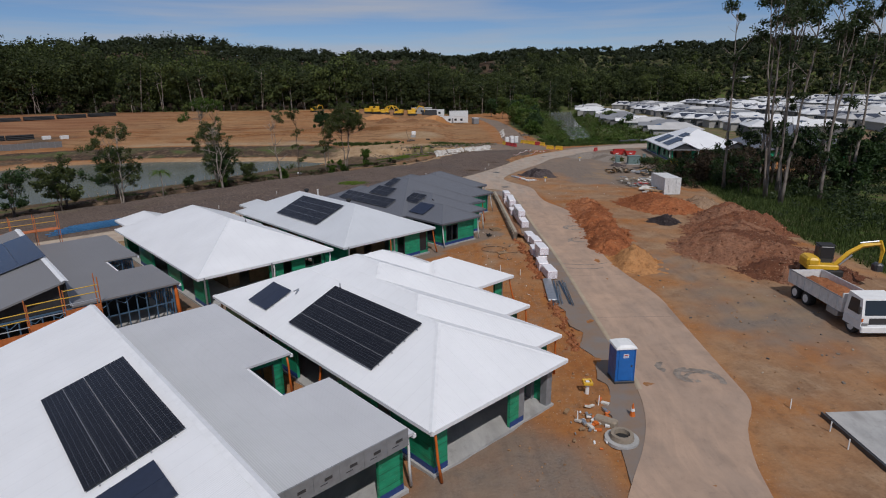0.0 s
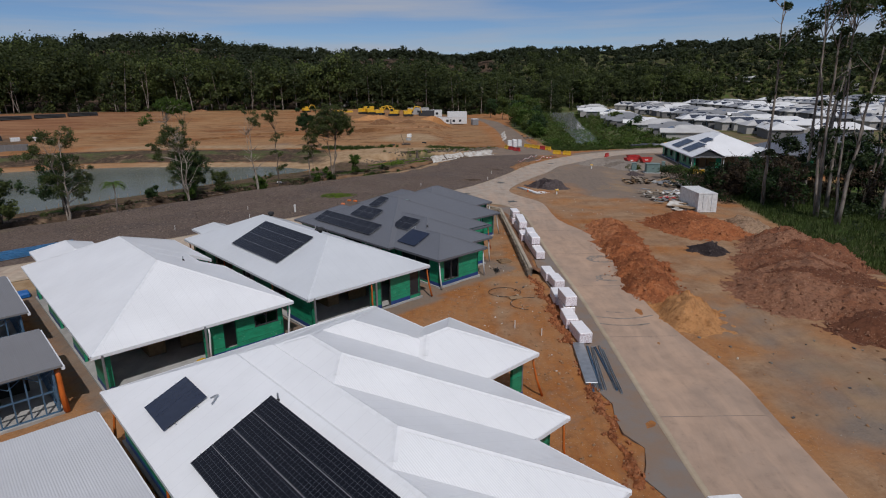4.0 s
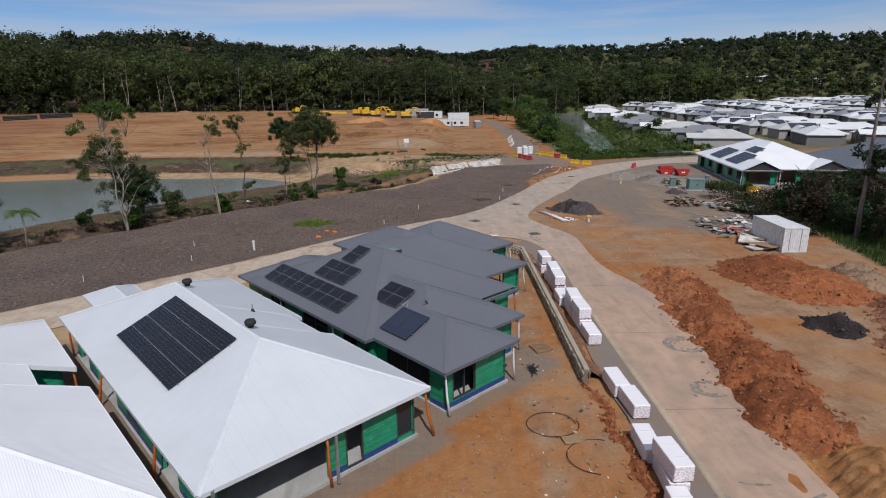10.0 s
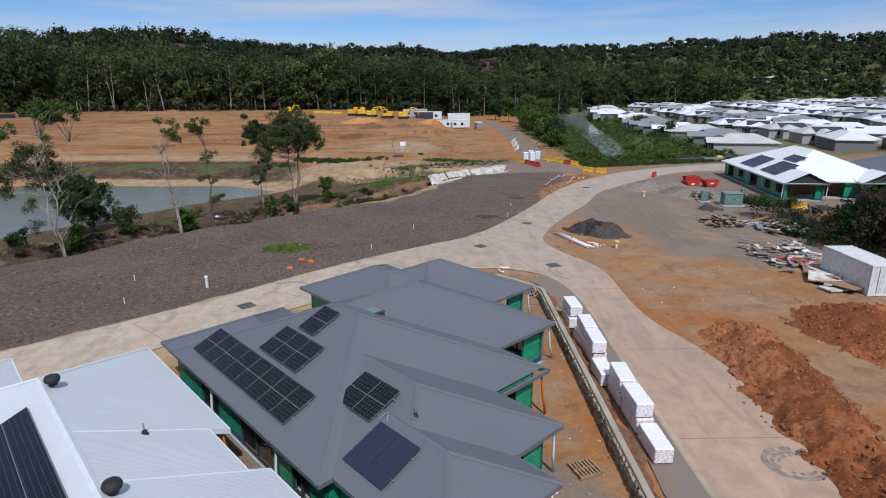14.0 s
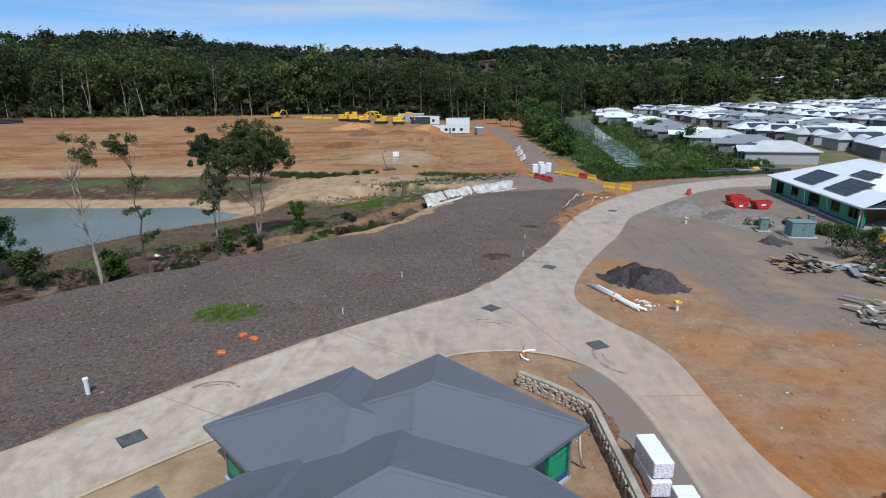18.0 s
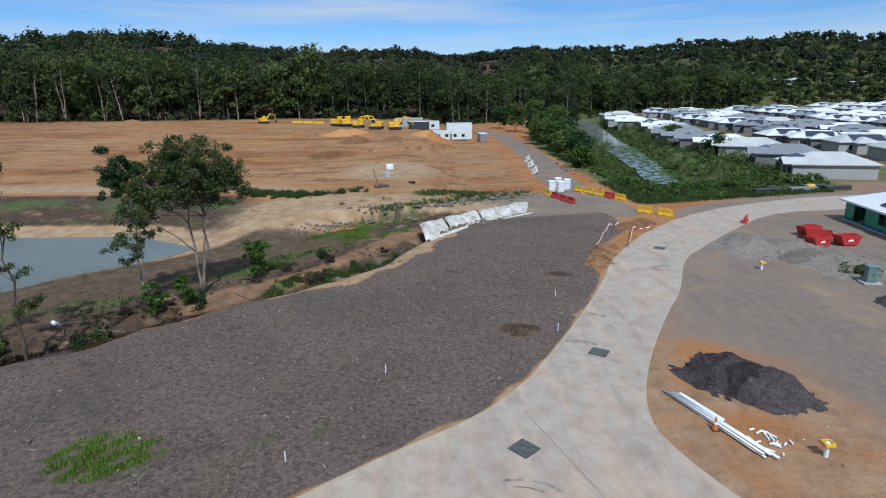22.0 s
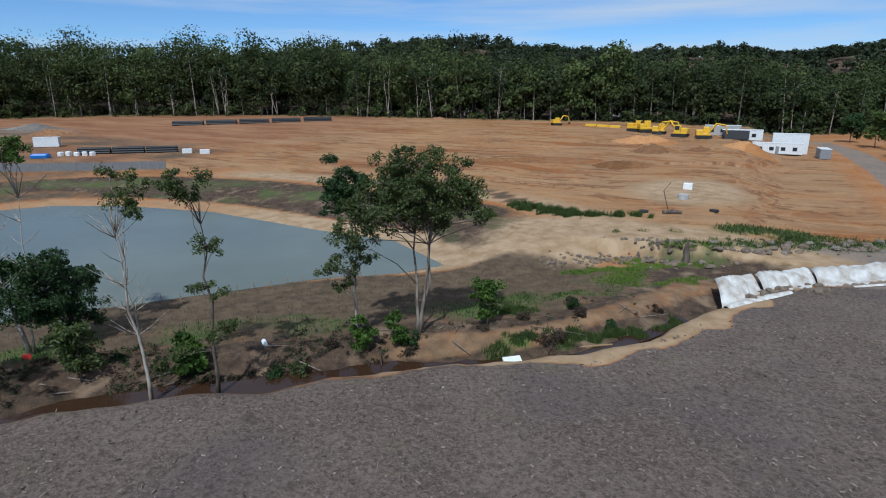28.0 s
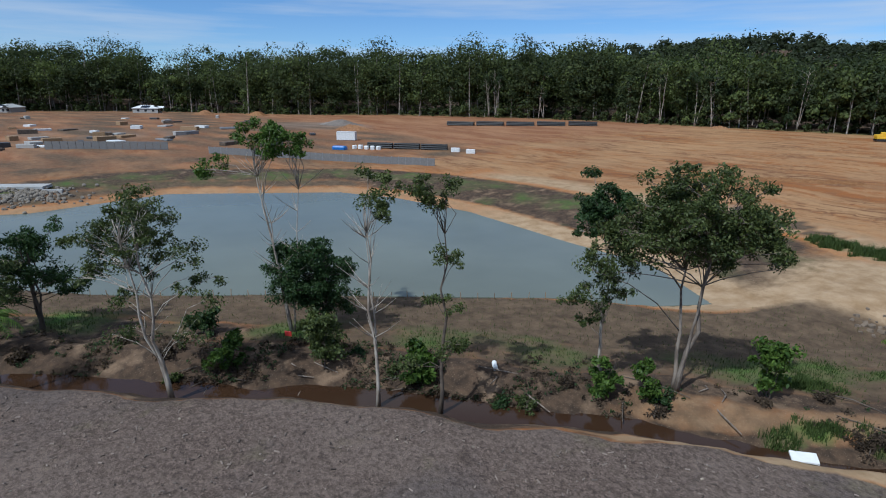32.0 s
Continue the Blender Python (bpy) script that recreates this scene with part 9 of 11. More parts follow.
for (ax, ay), (bx, by) in zip(WALL[:-1], WALL[1:]):
    L = math.hypot(bx - ax, by - ay)
    m = pose(ax, ay, 0, 0, 0, math.degrees(math.atan2(by - ay, bx - ax)))
    for side in (1, -1):
        for row in range(4):
            s = T_.uniform(0, 0.3)
            while s < L:
                q = m @ Matrix.Translation((s, -0.15 * side, 0.10 + row * 0.19)) @ (Matrix.Identity(4) if side > 0 else Matrix.Rotation(math.pi, 4, "Z"))
                me = stone_meshes[int(T_.integers(0, 10))]
                if side < 0 or ay < 64:
                    if count < 300:
                        part("stone", me, None, wall_th, at=q)
                        count += 1
                    else:
                        rest.v, rest.f = rest.v + [tuple(q @ v.co) for v in me.vertices], rest.f + [tuple(len(rest.v) + i for i in f.vertices) for f in me.polygons]
                s += T_.uniform(0.36, 0.52)
if rest.v:
    part("stones", rest, M_STONE, wall_th)["kind"] = "stuff"

bank_soil = Mesh()
bank_y = np.linspace(63.2, 88.2, 64)
for y in bank_y:
    w0 = 0.55 + 0.18 * math.sin(y * 1.3) + 0.10 * math.sin(y * 3.7)
    bank_soil.v += [(8.55, y, 0.70), (8.55 + 0.3 * w0, y, 0.52 + 0.05 * math.sin(y * 2.9)), (8.55 + w0, y, 0.22), (8.6 + 1.5 * w0, y, 0.04)]
bank_soil.f = [(i * 4 + j, i * 4 + 1 + j, i * 4 + 5 + j, i * 4 + 4 + j) for i in range(63) for j in range(3)]
solo("backfill", bank_soil, pile_mat("backfill_soil", (0.27, 0.135, 0.075), (0.19, 0.092, 0.052), (0.38, 0.24, 0.15)), "brown soil banked behind the garden wall", "soil bank", smooth=True)
# steel lengths and sheets on the verge
for k in range(9):
    x = 9.05 + k * 0.13 + (0.25 if k > 5 else 0)
    solo("steel_purlin", Mesh().box(-0.05, 0.05, -2.7, 2.7, 0, 0.012).box(-0.05, -0.04, -2.7, 2.7, 0.012, 0.1).box(0.04, 0.05, -2.7, 2.7, 0.012, 0.1), M_GALV if k % 3 else M_STEELBLUE,
         "long galvanised steel purlin lying on the verge", "steel length", pose(x, 45.8 + T_.normal() * 0.25, 0.085, 0, 0, -6 + T_.normal() * 2.0), "steel lengths on the verge")
solo("roof_sheets", Mesh().cbox(-0.35, 0.35, -2.6, 2.6, 0, 0.14, 0.02), M_GALV, "stack of galvanised sheets lying on the verge", "metal sheets", pose(9.0, 46.4, 0.085, 0, 0, -5))

# coils of black hose on the dirt
for cx_, cy_, r, a0, a1 in ((5.65, 58.9, 1.18, 0, 6.6), (7.35, 56.3, 1.42, 1.2, 4.5)):
    pts = [(cx_ + r * math.cos(a) * (1 + 0.02 * a), cy_ + r * 0.9 * math.sin(a), 0.07) for a in np.linspace(a0, a1, 30)]
    solo("hose", Mesh().tube(pts, 0.02, 6), M_BLACK, "loop of black hose lying on the dirt", "hose", smooth=True)
solo("timber_sheet", Mesh().cbox(-0.5, 0.5, -0.3, 0.3, 0, 0.05, 0.01), M_TIMBER, "offcut of pale board on the dirt", "board", pose(6.4, 57.6, 0.05, 0, 0, 10))
pal = thing("pallet", "worn timber pallet leaning flat on the dirt", "pallet", pose(6.6, 67.4, 0.05, 0, 0, 20))
for k in range(7):
    part("slat", Mesh().box(-0.55 + k * 0.17, -0.45 + k * 0.17, -0.55, 0.55, 0.1, 0.125), M_TIMBER, pal)
for k in (-0.5, 0, 0.5):
    part("bearer", Mesh().box(-0.57, 0.57, k - 0.04, k + 0.04, 0.0, 0.099), M_TIMBER, pal)
# corner slab and its pegs
slab2 = flat("floor_slab", [(19.2, 27.7), (18.9, 10), (34, 8), (35, 28.2)], -0.2, 0.22, M_SLAB, "fresh pale concrete house slab with clean edges", "")
tagged(slab2, category="slab")
solo("formwork", Mesh().box(18.98, 19.04, 10, 27.7, 0, 0.24), M_CHARC, "dark formwork board along the slab's edge", "formwork", kind="")


def peg(x, y, h=0.55, r=0.03, mat=None, label="white plastic marker peg standing in the ground", cap=None):
    th = thing("marker_peg", label, "peg", pose(x, y, height(x, y), T_.normal() * 3, T_.normal() * 3, 0), "marker pegs")
    part("post", Mesh().tube([(0, 0, -0.1), (0, 0, h)], r, 8), mat or M_WHITE, th)
    if cap:
        part("cap", Mesh().lathe([(r * 1.3, h - 0.05), (r * 1.3, h + 0.07), (r * 0.6, h + 0.09)], 8), cap, th)


for x, y in ((18.6, 26.4), (18.5, 25.0), (17.9, 28.4), (6.9, 27.6), (8.3, 29.0), (7.2, 50.6), (5.6, 52.0), (-6.5, 95.0 + 8), (9.3, 117.4), (10.6, 124.5), (-2.5, 111.5), (6.0, 95.6), (-24, 88), (-31, 82), (-37, 75), (-26, 93.5)):
    peg(x, y)
peg(-19.0, 91.6, 0.95, 0.12, label="thick white plastic riser standing in the mulch", cap=M_WHITE)
for x, y in ((8.0, 30.2), (18.7, 102.6), (31.5, 131)):
    th = thing("valve_riser", "white riser pipe with a square yellow collar", "pipe", pose(x, y, 0.0), "yellow-collared risers")
    part("pipe", Mesh().tube([(0, 0, -0.1), (0, 0, 0.75)], 0.11, 10), M_WHITE, th)
    for b in ((-0.25, 0.25, -0.25, -0.16), (-0.25, 0.25, 0.16, 0.25), (-0.25, -0.16, -0.159, 0.159), (0.16, 0.25, -0.159, 0.159)):
        part("collar", Mesh().cbox(*b, 0.62, 0.78, 0.02), M_YELLOW, th)
# concrete ring and litter by the road
th = thing("manhole_riser", "round concrete manhole riser with an open top", "manhole", pose(8.55, 25.9, 0.02))
part("base_ring", Mesh().lathe([(0.3, 0.0), (0.78, 0.0), (0.78, 0.16), (0.3, 0.16)], 20), M_SLAB, th)
rim_m = Mesh().lathe([(0.34, 0.17), (0.56, 0.17), (0.52, 0.40), (0.36, 0.40), (0.34, 0.17)], 20)
rim_m.f = rim_m.f[:-2]
part("neck", rim_m, M_STONE, th)
# black disc in the neck stands for the shade down the open bore
part("bore_shade_disc", Mesh().lathe([(0.335, 0.171), (0.335, 0.18)], 18), M_BLACK, th)
for k in range(46):
    x, y = T_.normal(7.6, 0.8), T_.normal(27.2, 1.0)
    s = T_.uniform(0.05, 0.22)
    solo("rubbish_scrap", Mesh().cbox(-s, s, -s * 0.5, s * 0.5, 0, s * 0.5, 0.01), (M_WHITE, M_TIMBER, M_ORANGE, M_GALV, M_FABRIC)[k % 5], "scrap of building rubbish on bare soil", "rubbish", pose(x, y, 0.05, T_.uniform(-12, 12), T_.uniform(-12, 12), T_.uniform(0, 180)), "rubbish scraps")
solo("concrete_block", Mesh().cbox(-0.55, 0.55, -0.22, 0.22, 0, 0.3, 0.06), M_STONE, "pale lump of waste concrete in the grass", "rubble", pose(8.2, 27.3, 0.03, 0, 0, -35))

# square pit lids in the road
for x, y, a in ((4.75, 103.5, 42), (11.2, 113.7, 58), (11.05, 96.7, 20), (24.7, 138.6, 55), (-14.3, 87.1, 43)):
    th = thing("pit_lid", "square dark iron pit lid set in the concrete", "pit lid", pose(x, y, 0.10, 0, 0, a), "pit lids in the road")
    part("frame", Mesh().box(-0.58, 0.58, -0.58, 0.58, -0.04, 0.006), M_CHARC, th)
    part("lid", Mesh().cbox(-0.53, 0.53, -0.53, 0.53, 0.0061, 0.018, 0.004), M_LID, th)
# orange covers on the mulch
for x, y, a in ((-13.3, 96.5, 10), (-12.8, 99.2, 60), (-11.8, 98.5, -20)):
    solo("pipe_cover", Mesh().cbox(-0.28, 0.28, -0.2, 0.2, 0, 0.2, 0.06), M_ORANGE, "orange plastic cover lying on the mulch", "cover", pose(x, y, height(x, y), 4, 8, a), "orange covers")
# black heap: white pipes and a cone
for k in range(6):
    solo("drain_pipe", Mesh().tube([(0, -3.1, 0.06), (0, 3.1, 0.06)], 0.06, 8), M_WHITE, "white plastic drain pipe lying on the ground", "pipe", pose(14.55 + k * 0.125, 105.7 + T_.normal() * 0.25, 0.04 + 0.11 * (k % 2), 0, 0, 20 + T_.normal() * 1.0), "white drain pipes", smooth=True)


solo("plastic_sheet", Mesh().cbox(-0.35, 0.35, -1.5, 1.5, 0, 0.09, 0.03), M_WHITE, "white plastic sheet beside the drain pipes", "sheet", pose(14.6, 106.9, 0.05, 0, 0, 22))
for k in range(22):
    L = T_.uniform(0.06, 0.24)
    solo("pipe_offcut", Mesh().tube([(-L, 0, 0.05), (L, 0, 0.05)], 0.05, 7), M_WHITE, "short white pipe offcut on the ground", "pipe", pose(16.9 + T_.normal() * 0.45, 103.9 + T_.normal() * 0.5, 0.03, 0, 0, T_.uniform(0, 180)), "pipe offcuts")
solo("bent_pipe", Mesh().tube([(6.6 + 0.75 * math.cos(a), 95.3 + 0.75 * math.sin(a), 0.12) for a in np.linspace(1.2, 4.2, 12)], 0.07, 7), M_WHITE, "curved white pipe lying by the kerb", "pipe", smooth=True)
for k in range(7):
    pts = [(5.6 + T_.normal() * 0.2, 64.4 + T_.normal() * 0.4, 0.05 + 0.2 * T_.random()) for _ in range(7)]
    solo("wire_scrap", Mesh().tube(pts, 0.02, 5), M_BLACK, "tangled black wire scrap on the dirt", "wire", group="wire scraps")


def cone(x, y, s=1.0):
    th = thing("traffic_cone", "orange traffic cone with a white band", "cone", pose(x, y, 0.02) @ Matrix.Scale(s, 4), "traffic cones")
    part("base", Mesh().cbox(-0.2, 0.2, -0.2, 0.2, 0, 0.04, 0.01), M_CHARC, th)
    part("body", Mesh().lathe([(0.15, 0.041), (0.03, 0.72)], 12), M_ORANGE, th)
    part("band", Mesh().lathe([(0.106, 0.33), (0.082, 0.47)], 12), M_WHITE, th)


for q in ((14.6, 104.9), (6.0, 96.3 - 0.9), (9.7, 27.9), (24.5, 171)):
    cone(*q)


def slabs(x0, x1, y0, y1, n, label, name, mats, lo=0.4, hi=1.6, tilt=7, cat="rubble"):
    for k in range(n):
        w, d, h = T_.uniform(lo, hi) / 2, T_.uniform(0.12, lo) / 2 + 0.05, T_.uniform(0.04, 0.14)
        solo(name, Mesh().cbox(-w, w, -d, d, 0, h, 0.01), mats[k % len(mats)], label, cat, pose(T_.uniform(x0, x1), T_.uniform(y0, y1), 0.02 + T_.uniform(0, 0.45), T_.normal() * tilt, T_.normal() * tilt, T_.uniform(0, 180)), name.replace("_", " ") + " pile")


slabs(31.4, 34.0, 94, 104, 34, "broken concrete and sheet offcut in a pile", "rubble_slab", (M_STONE, M_ROCK, M_POST, M_FABRIC), 0.5, 1.9)
slabs(34.2, 37.6, 97, 104, 36, "pale broken board in a demolition pile", "board_offcut", (M_FABRIC, M_WHITED, M_POST, M_STONE), 0.4, 1.4)
slabs(32.6, 33.8, 89.5, 95, 8, "long timber plank beside the steel container", "timber_plank", (M_TIMBER, M_FABRIC), 2.0, 4.2, 3, "plank")
slabs(33.3, 34.4, 96, 99, 5, "red painted steel offcut in the pile", "steel_offcut", (M_RED,), 0.8, 1.8)
slabs(32.5, 36.5, 111, 115, 46, "splintered timber offcut in a waste heap", "timber_offcut", (M_TIMBER, M_STONE, M_DRY), 0.5, 1.9, 14, "timber")
slabs(37.5, 43, 107.5, 113.5, 44, "dark waste sheet and timber in a heap", "waste_offcut", (M_CHARC, M_POST, M_FABRIC, M_TIMBER), 0.6, 2.4, 9)
solo("plaster_sheets", Mesh().cbox(-1.9, 1.9, -0.9, 0.9, 0, 0.12, 0.01), M_WALLW, "pale stack of wall sheets on the ground", "sheets", pose(38.0, 113.0, 0.04, 0, 0, -25))


def skip(x, y, a):
    th = thing("skip_bin", "red steel skip bin with sloping ends", "skip bin", pose(x, y, 0.05, 0, 0, a) @ Matrix.Scale(0.82, 4), "red skip bins")
    out = [(-1.0, 0.1), (1.0, 0.1), (1.6, 1.3), (-1.6, 1.3)]
    for sy in (-0.85, 0.79):
        mesh = Mesh()
        mesh.v = [(u, sy + o, w) for o in (0, 0.06) for u, w in out]
        mesh.f = [(0, 1, 2, 3), (7, 6, 5, 4)] + [(i, i + 4, (i + 1) % 4 + 4, (i + 1) % 4) for i in range(4)]
        part("side", mesh, M_RED, th)
    for p, q in (((-1.0, 0.1), (-1.6, 1.3)), ((1.0, 0.1), (1.6, 1.3))):
        part("end_plate", Mesh().poly([(p[0], -0.79, p[1]), (p[0], 0.79, p[1]), (q[0], 0.79, q[1]), (q[0], -0.79, q[1])]).poly([(p[0] * 0.95, -0.79, p[1]), (q[0] * 0.95, -0.79, q[1]), (q[0] * 0.95, 0.79, q[1]), (p[0] * 0.95, 0.79, p[1])]), M_RED, th)
    part("floor", Mesh().box(-0.98, 0.98, -0.78, 0.78, 0.1, 0.15), M_RED, th)
    part("lettering", Mesh().box(-0.5, 0.3, -0.862, -0.851, 0.6, 0.85), M_WHITE, th, "white bar of lettering")
    for u in (-0.6, 0.6):
        part("lug", Mesh().tube([(u, -0.86, 0.9), (u, -1.0, 0.9)], 0.05, 8), M_CHARC, th)


for x_, y_, a_ in ((41.9, 138.8, 15), (43.6, 141.4, -30), (45.3, 139.2, 8), (44.0, 143.6, 20)):
    skip(x_, y_, a_)


def cabinet(x, y, w, d, h, a, label):
    th = thing("power_kiosk", label, "electrical box", pose(x, y, 0.02, 0, 0, a))
    part("plinth", Mesh().cbox(-w / 2 - 0.3, w / 2 + 0.3, -d / 2 - 0.3, d / 2 + 0.3, 0, 0.12, 0.02), M_SLAB, th)
    part("body", Mesh().cbox(-w / 2, w / 2, -d / 2, d / 2, 0.121, h, 0.03), M_GREEN, th)
    part("lid", Mesh().cbox(-w / 2 - 0.06, w / 2 + 0.06, -d / 2 - 0.06, d / 2 + 0.06, h + 0.001, h + 0.1, 0.03), M_GREEN, th)
    for s in (-1, 1):
        dd = part("door", Mesh().box(s * w / 4 - w / 4 + 0.05, s * w / 4 + w / 4 - 0.05, -d / 2 - 0.025, -d / 2 - 0.001, 0.25, h - 0.12), M_GREEN, th)
        part("handle", Mesh().box(s * 0.1 - 0.03, s * 0.1 + 0.03, -d / 2 - 0.05, -d / 2 - 0.026, h * 0.5, h * 0.5 + 0.15), M_CHARC, dd)


cabinet(41.2, 124.0, 2.4, 1.7, 1.7, -8, "grey-green ground transformer box on a concrete plinth")
cabinet(38.6, 126.6, 0.9, 0.6, 1.5, -8, "small grey-green service pillar")
cabinet(44.6, 127.4, 0.6, 0.5, 1.6, -8, "slim grey-green service pillar")
for k, (x, y, r, h) in enumerate([(39.5, 129.0, 1.2, 0.9), (42.5, 127.0, 1.0, 0.8), (44.5, 124.8, 1.4, 1.0), (46.5, 123.6, 1.3, 0.9), (40.5, 130.6, 1.0, 0.8), (48.2, 122.6, 1.2, 0.9), (43.6, 129.6, 0.8, 0.7)]):
    shrub("scrubby green garden bed shrub by the kiosk", x, y, h, r, M_LEAF_C if k % 2 else M_REED, 400 + k, 55, 0.13)


def barrier(x, y, a, mat, word):
    th = thing("water_barrier", f"{word} plastic water-filled road barrier", "barrier", pose(x, y, height(x, y) + 0.02, 0, 0, a), "road barriers")
    b = Mesh()
    prof = [(-0.28, 0), (0.28, 0), (0.26, 0.18), (0.12, 0.45), (0.10, 0.92), (-0.10, 0.92), (-0.12, 0.45), (-0.26, 0.18)]
    b.v = [(u, v, w) for u in (-0.95, 0.95) for v, w in prof]
    b.f = [tuple(range(7, -1, -1)), tuple(range(8, 16))] + [(i, (i + 1) % 8, 8 + (i + 1) % 8, 8 + i) for i in range(8)]
    part("body", b, mat, th)
    part("drain_slot", Mesh().box(-0.3, 0.3, -0.275, -0.2, 0.02, 0.12), M_CHARC, th)
    part("filler_cap", Mesh().lathe([(0.08, 0.921), (0.08, 0.96)], 8), M_CHARC, th)


def barrier_line(a, b, mats):
    L = math.hypot(b[0] - a[0], b[1] - a[1])
    n = max(1, int(L / 2.0))
    for k in range(n):
        f = (k + 0.5) / n
        mt = mats[k % len(mats)]
        barrier(a[0] + (b[0] - a[0]) * f, a[1] + (b[1] - a[1]) * f, math.degrees(math.atan2(b[1] - a[1], b[0] - a[0])), mt, "yellow" if mt is M_YELLOW else "red")


barrier_line((18.6, 172.5), (21.6, 163.5), [M_YELLOW, M_RED, M_RED, M_RED])
barrier_line((24.4, 175.5), (30.0, 166.0), [M_YELLOW, M_YELLOW, M_YELLOW, M_RED, M_YELLOW])
barrier_line((28.6, 158.0), (32.6, 153.6), [M_YELLOW])
barrier_line((28.9, 158.6), (32.9, 154.2), [M_YELLOW])
barrier_line((39.2, 149.0), (41.0, 151.4), [M_RED])
barrier_line((47.5, 121.0), (50.0, 120.6), [M_YELLOW])
for x, y, a in ((20.2, 174.8, 10), (21.6, 174.2, 15), (23.2, 176.5, 0), (22.0, 178.2, 5)):
    th = thing("water_tank", "white plastic cube tank in a steel cage", "tank", pose(x, y, 0.03, 0, 0, a), "cube tanks")
    part("pallet", Mesh().box(-0.6, 0.6, -0.5, 0.5, 0, 0.14), M_GALV, th)
    part("tank", Mesh().cbox(-0.56, 0.56, -0.46, 0.46, 0.141, 1.9, 0.08), M_WHITE, th)
    for k in range(4):
        part("cage_bar", Mesh().box(-0.58, 0.58, -0.49, -0.465, 0.3 + k * 0.45, 0.33 + k * 0.45), M_GALV, th)
# timber and steel stacks on the far verge
for k in range(5):
    solo("timber_stack", Mesh().cbox(-2.4, 2.4, -0.55, 0.55, 0, 0.7 + 0.1 * (k % 2), 0.04), M_CHARC if k != 2 else M_POST, "dark strapped stack of building timber", "timber", pose(55 + k * 3.2, 171.5 + k * 0.5 + (k % 2) * 1.4, 0.02, 0, 0, 8), "timber stacks")
solo("plant_roller", Mesh().cbox(-0.7, 0.7, -0.5, 0.5, 0.02, 1.1, 0.2), M_YELLOW, "small yellow plant machine by the stacks", "machine", pose(63, 173, 0.0, 0, 0, 10))


# white cloth over the rocks at the creek's head
def cloth_sheet(low, high, seed, label):
    """A sheet of cloth drawn over a rocky bank: it hangs from its upper edge in soft folds and ends in a ragged hem."""
    (ax, ay), (bx, by) = low
    (cx, cy), (dx, dy) = high
    mm, n = int(math.hypot(bx - ax, by - ay) / 0.11), 18
    u, v = np.meshgrid(np.linspace(0, 1, mm), np.linspace(0, 1, n), indexing="ij")
    u, v = u.ravel(), v.ravel()
    L = math.hypot(bx - ax, by - ay)
    run = np.c_[u * L + 0.5 * v, v * 0.9]
    hem = v + (1 - v) * 0.10 * wobble(np.c_[u * L, u * 0 + 3], 1.6, seed) + v * 0.07 * wobble(np.c_[u * L, u * 0 + 7], 2.2, seed + 1)
    x = (ax + (bx - ax) * u) * (1 - hem) + (cx + (dx - cx) * u) * hem
    y = (ay + (by - ay) * u) * (1 - hem) + (cy + (dy - cy) * u) * hem
    base = -0.75 + 1.45 * np.sin(np.clip(v, 0, 1) * math.pi * 0.56) ** 1.1
    fold = 0.13 * np.abs(wobble(run, 1.5, seed + 2)) + 0.05 * wobble(run, 0.6, seed + 3) + 0.10 * wobble(np.c_[x, y], 2.6, seed + 4)
    edge = np.clip(np.minimum(np.minimum(u, 1 - u) * L / 0.5, np.minimum(v / 0.12, (1 - v) / 0.15)), 0, 1)
    z = np.maximum(base + fold * (0.3 + 0.7 * edge), land(np.c_[x, y])[0] + 0.05) - 0.35 * (1 - edge) ** 2
    i_ = np.arange(mm * n).reshape(mm, n)
    f4 = np.stack([i_[:-1, :-1], i_[1:, :-1], i_[1:, 1:], i_[:-1, 1:]], -1).reshape(-1, 4)
    return solo("erosion_cloth", np_mesh("erosion_cloth", np.c_[x, y, z], f4, M_CLOTH, True), None, label, "cloth")


for run in ([(17.6, 137.9), (19.8, 142.9), (21.9, 147.7), (23.2, 148.0)], [(21.4, 138.7), (24.2, 145.8), (26.7, 146.2)]):
    tape = thing("barrier_tape", "twisted red and white plastic tape sagging between stakes", "tape")
    for x, y in run:
        part("stake", Mesh().tube([(x, y, -0.1), (x, y, 0.95)], 0.03, 6), M_TIMBER, tape)
    for (ax, ay), (bx, by) in zip(run[:-1], run[1:]):
        n_ = max(3, int(math.hypot(bx - ax, by - ay) / 0.42))
        at = [(ax + (bx - ax) * i / n_, ay + (by - ay) * i / n_ + 0.05 * math.sin(i), 0.84 - 1.5 * (i / n_) * (1 - i / n_)) for i in range(n_ + 1)]
        for i in range(n_):
            part("tape_piece", Mesh().tube([at[i], at[i + 1]], 0.062, 5), M_RED if i % 2 else M_WHITE, tape)
cloth_sheet(((-0.3, 145.4), (3.0, 149.0)), ((-1.4, 149.6), (1.3, 152.6)), 41, "white erosion cloth draped over rocks by the creek")
cloth_sheet(((3.1, 149.6), (7.2, 153.4)), ((1.7, 153.2), (6.3, 157.2)), 51, "white erosion cloth stained brown along its hem")
cloth_sheet(((7.3, 153.0), (13.8, 158.6)), ((6.6, 157.6), (14.6, 164.2)), 61, "broad white cloth in folds over the creek's rock lining")
for k in range(6):
    y = 196 + 5.4 * k
    x = 20.4 + 0.09 * (y - 196) + 0.3 * (k % 2)
    cloth_sheet(((x, y), (x + 0.3, y + 3.2)), ((x + 1.5, y + 0.4), (x + 1.7, y + 3.0)), 71 + k * 5, "pale cloth-covered rocks beside the gravel road")
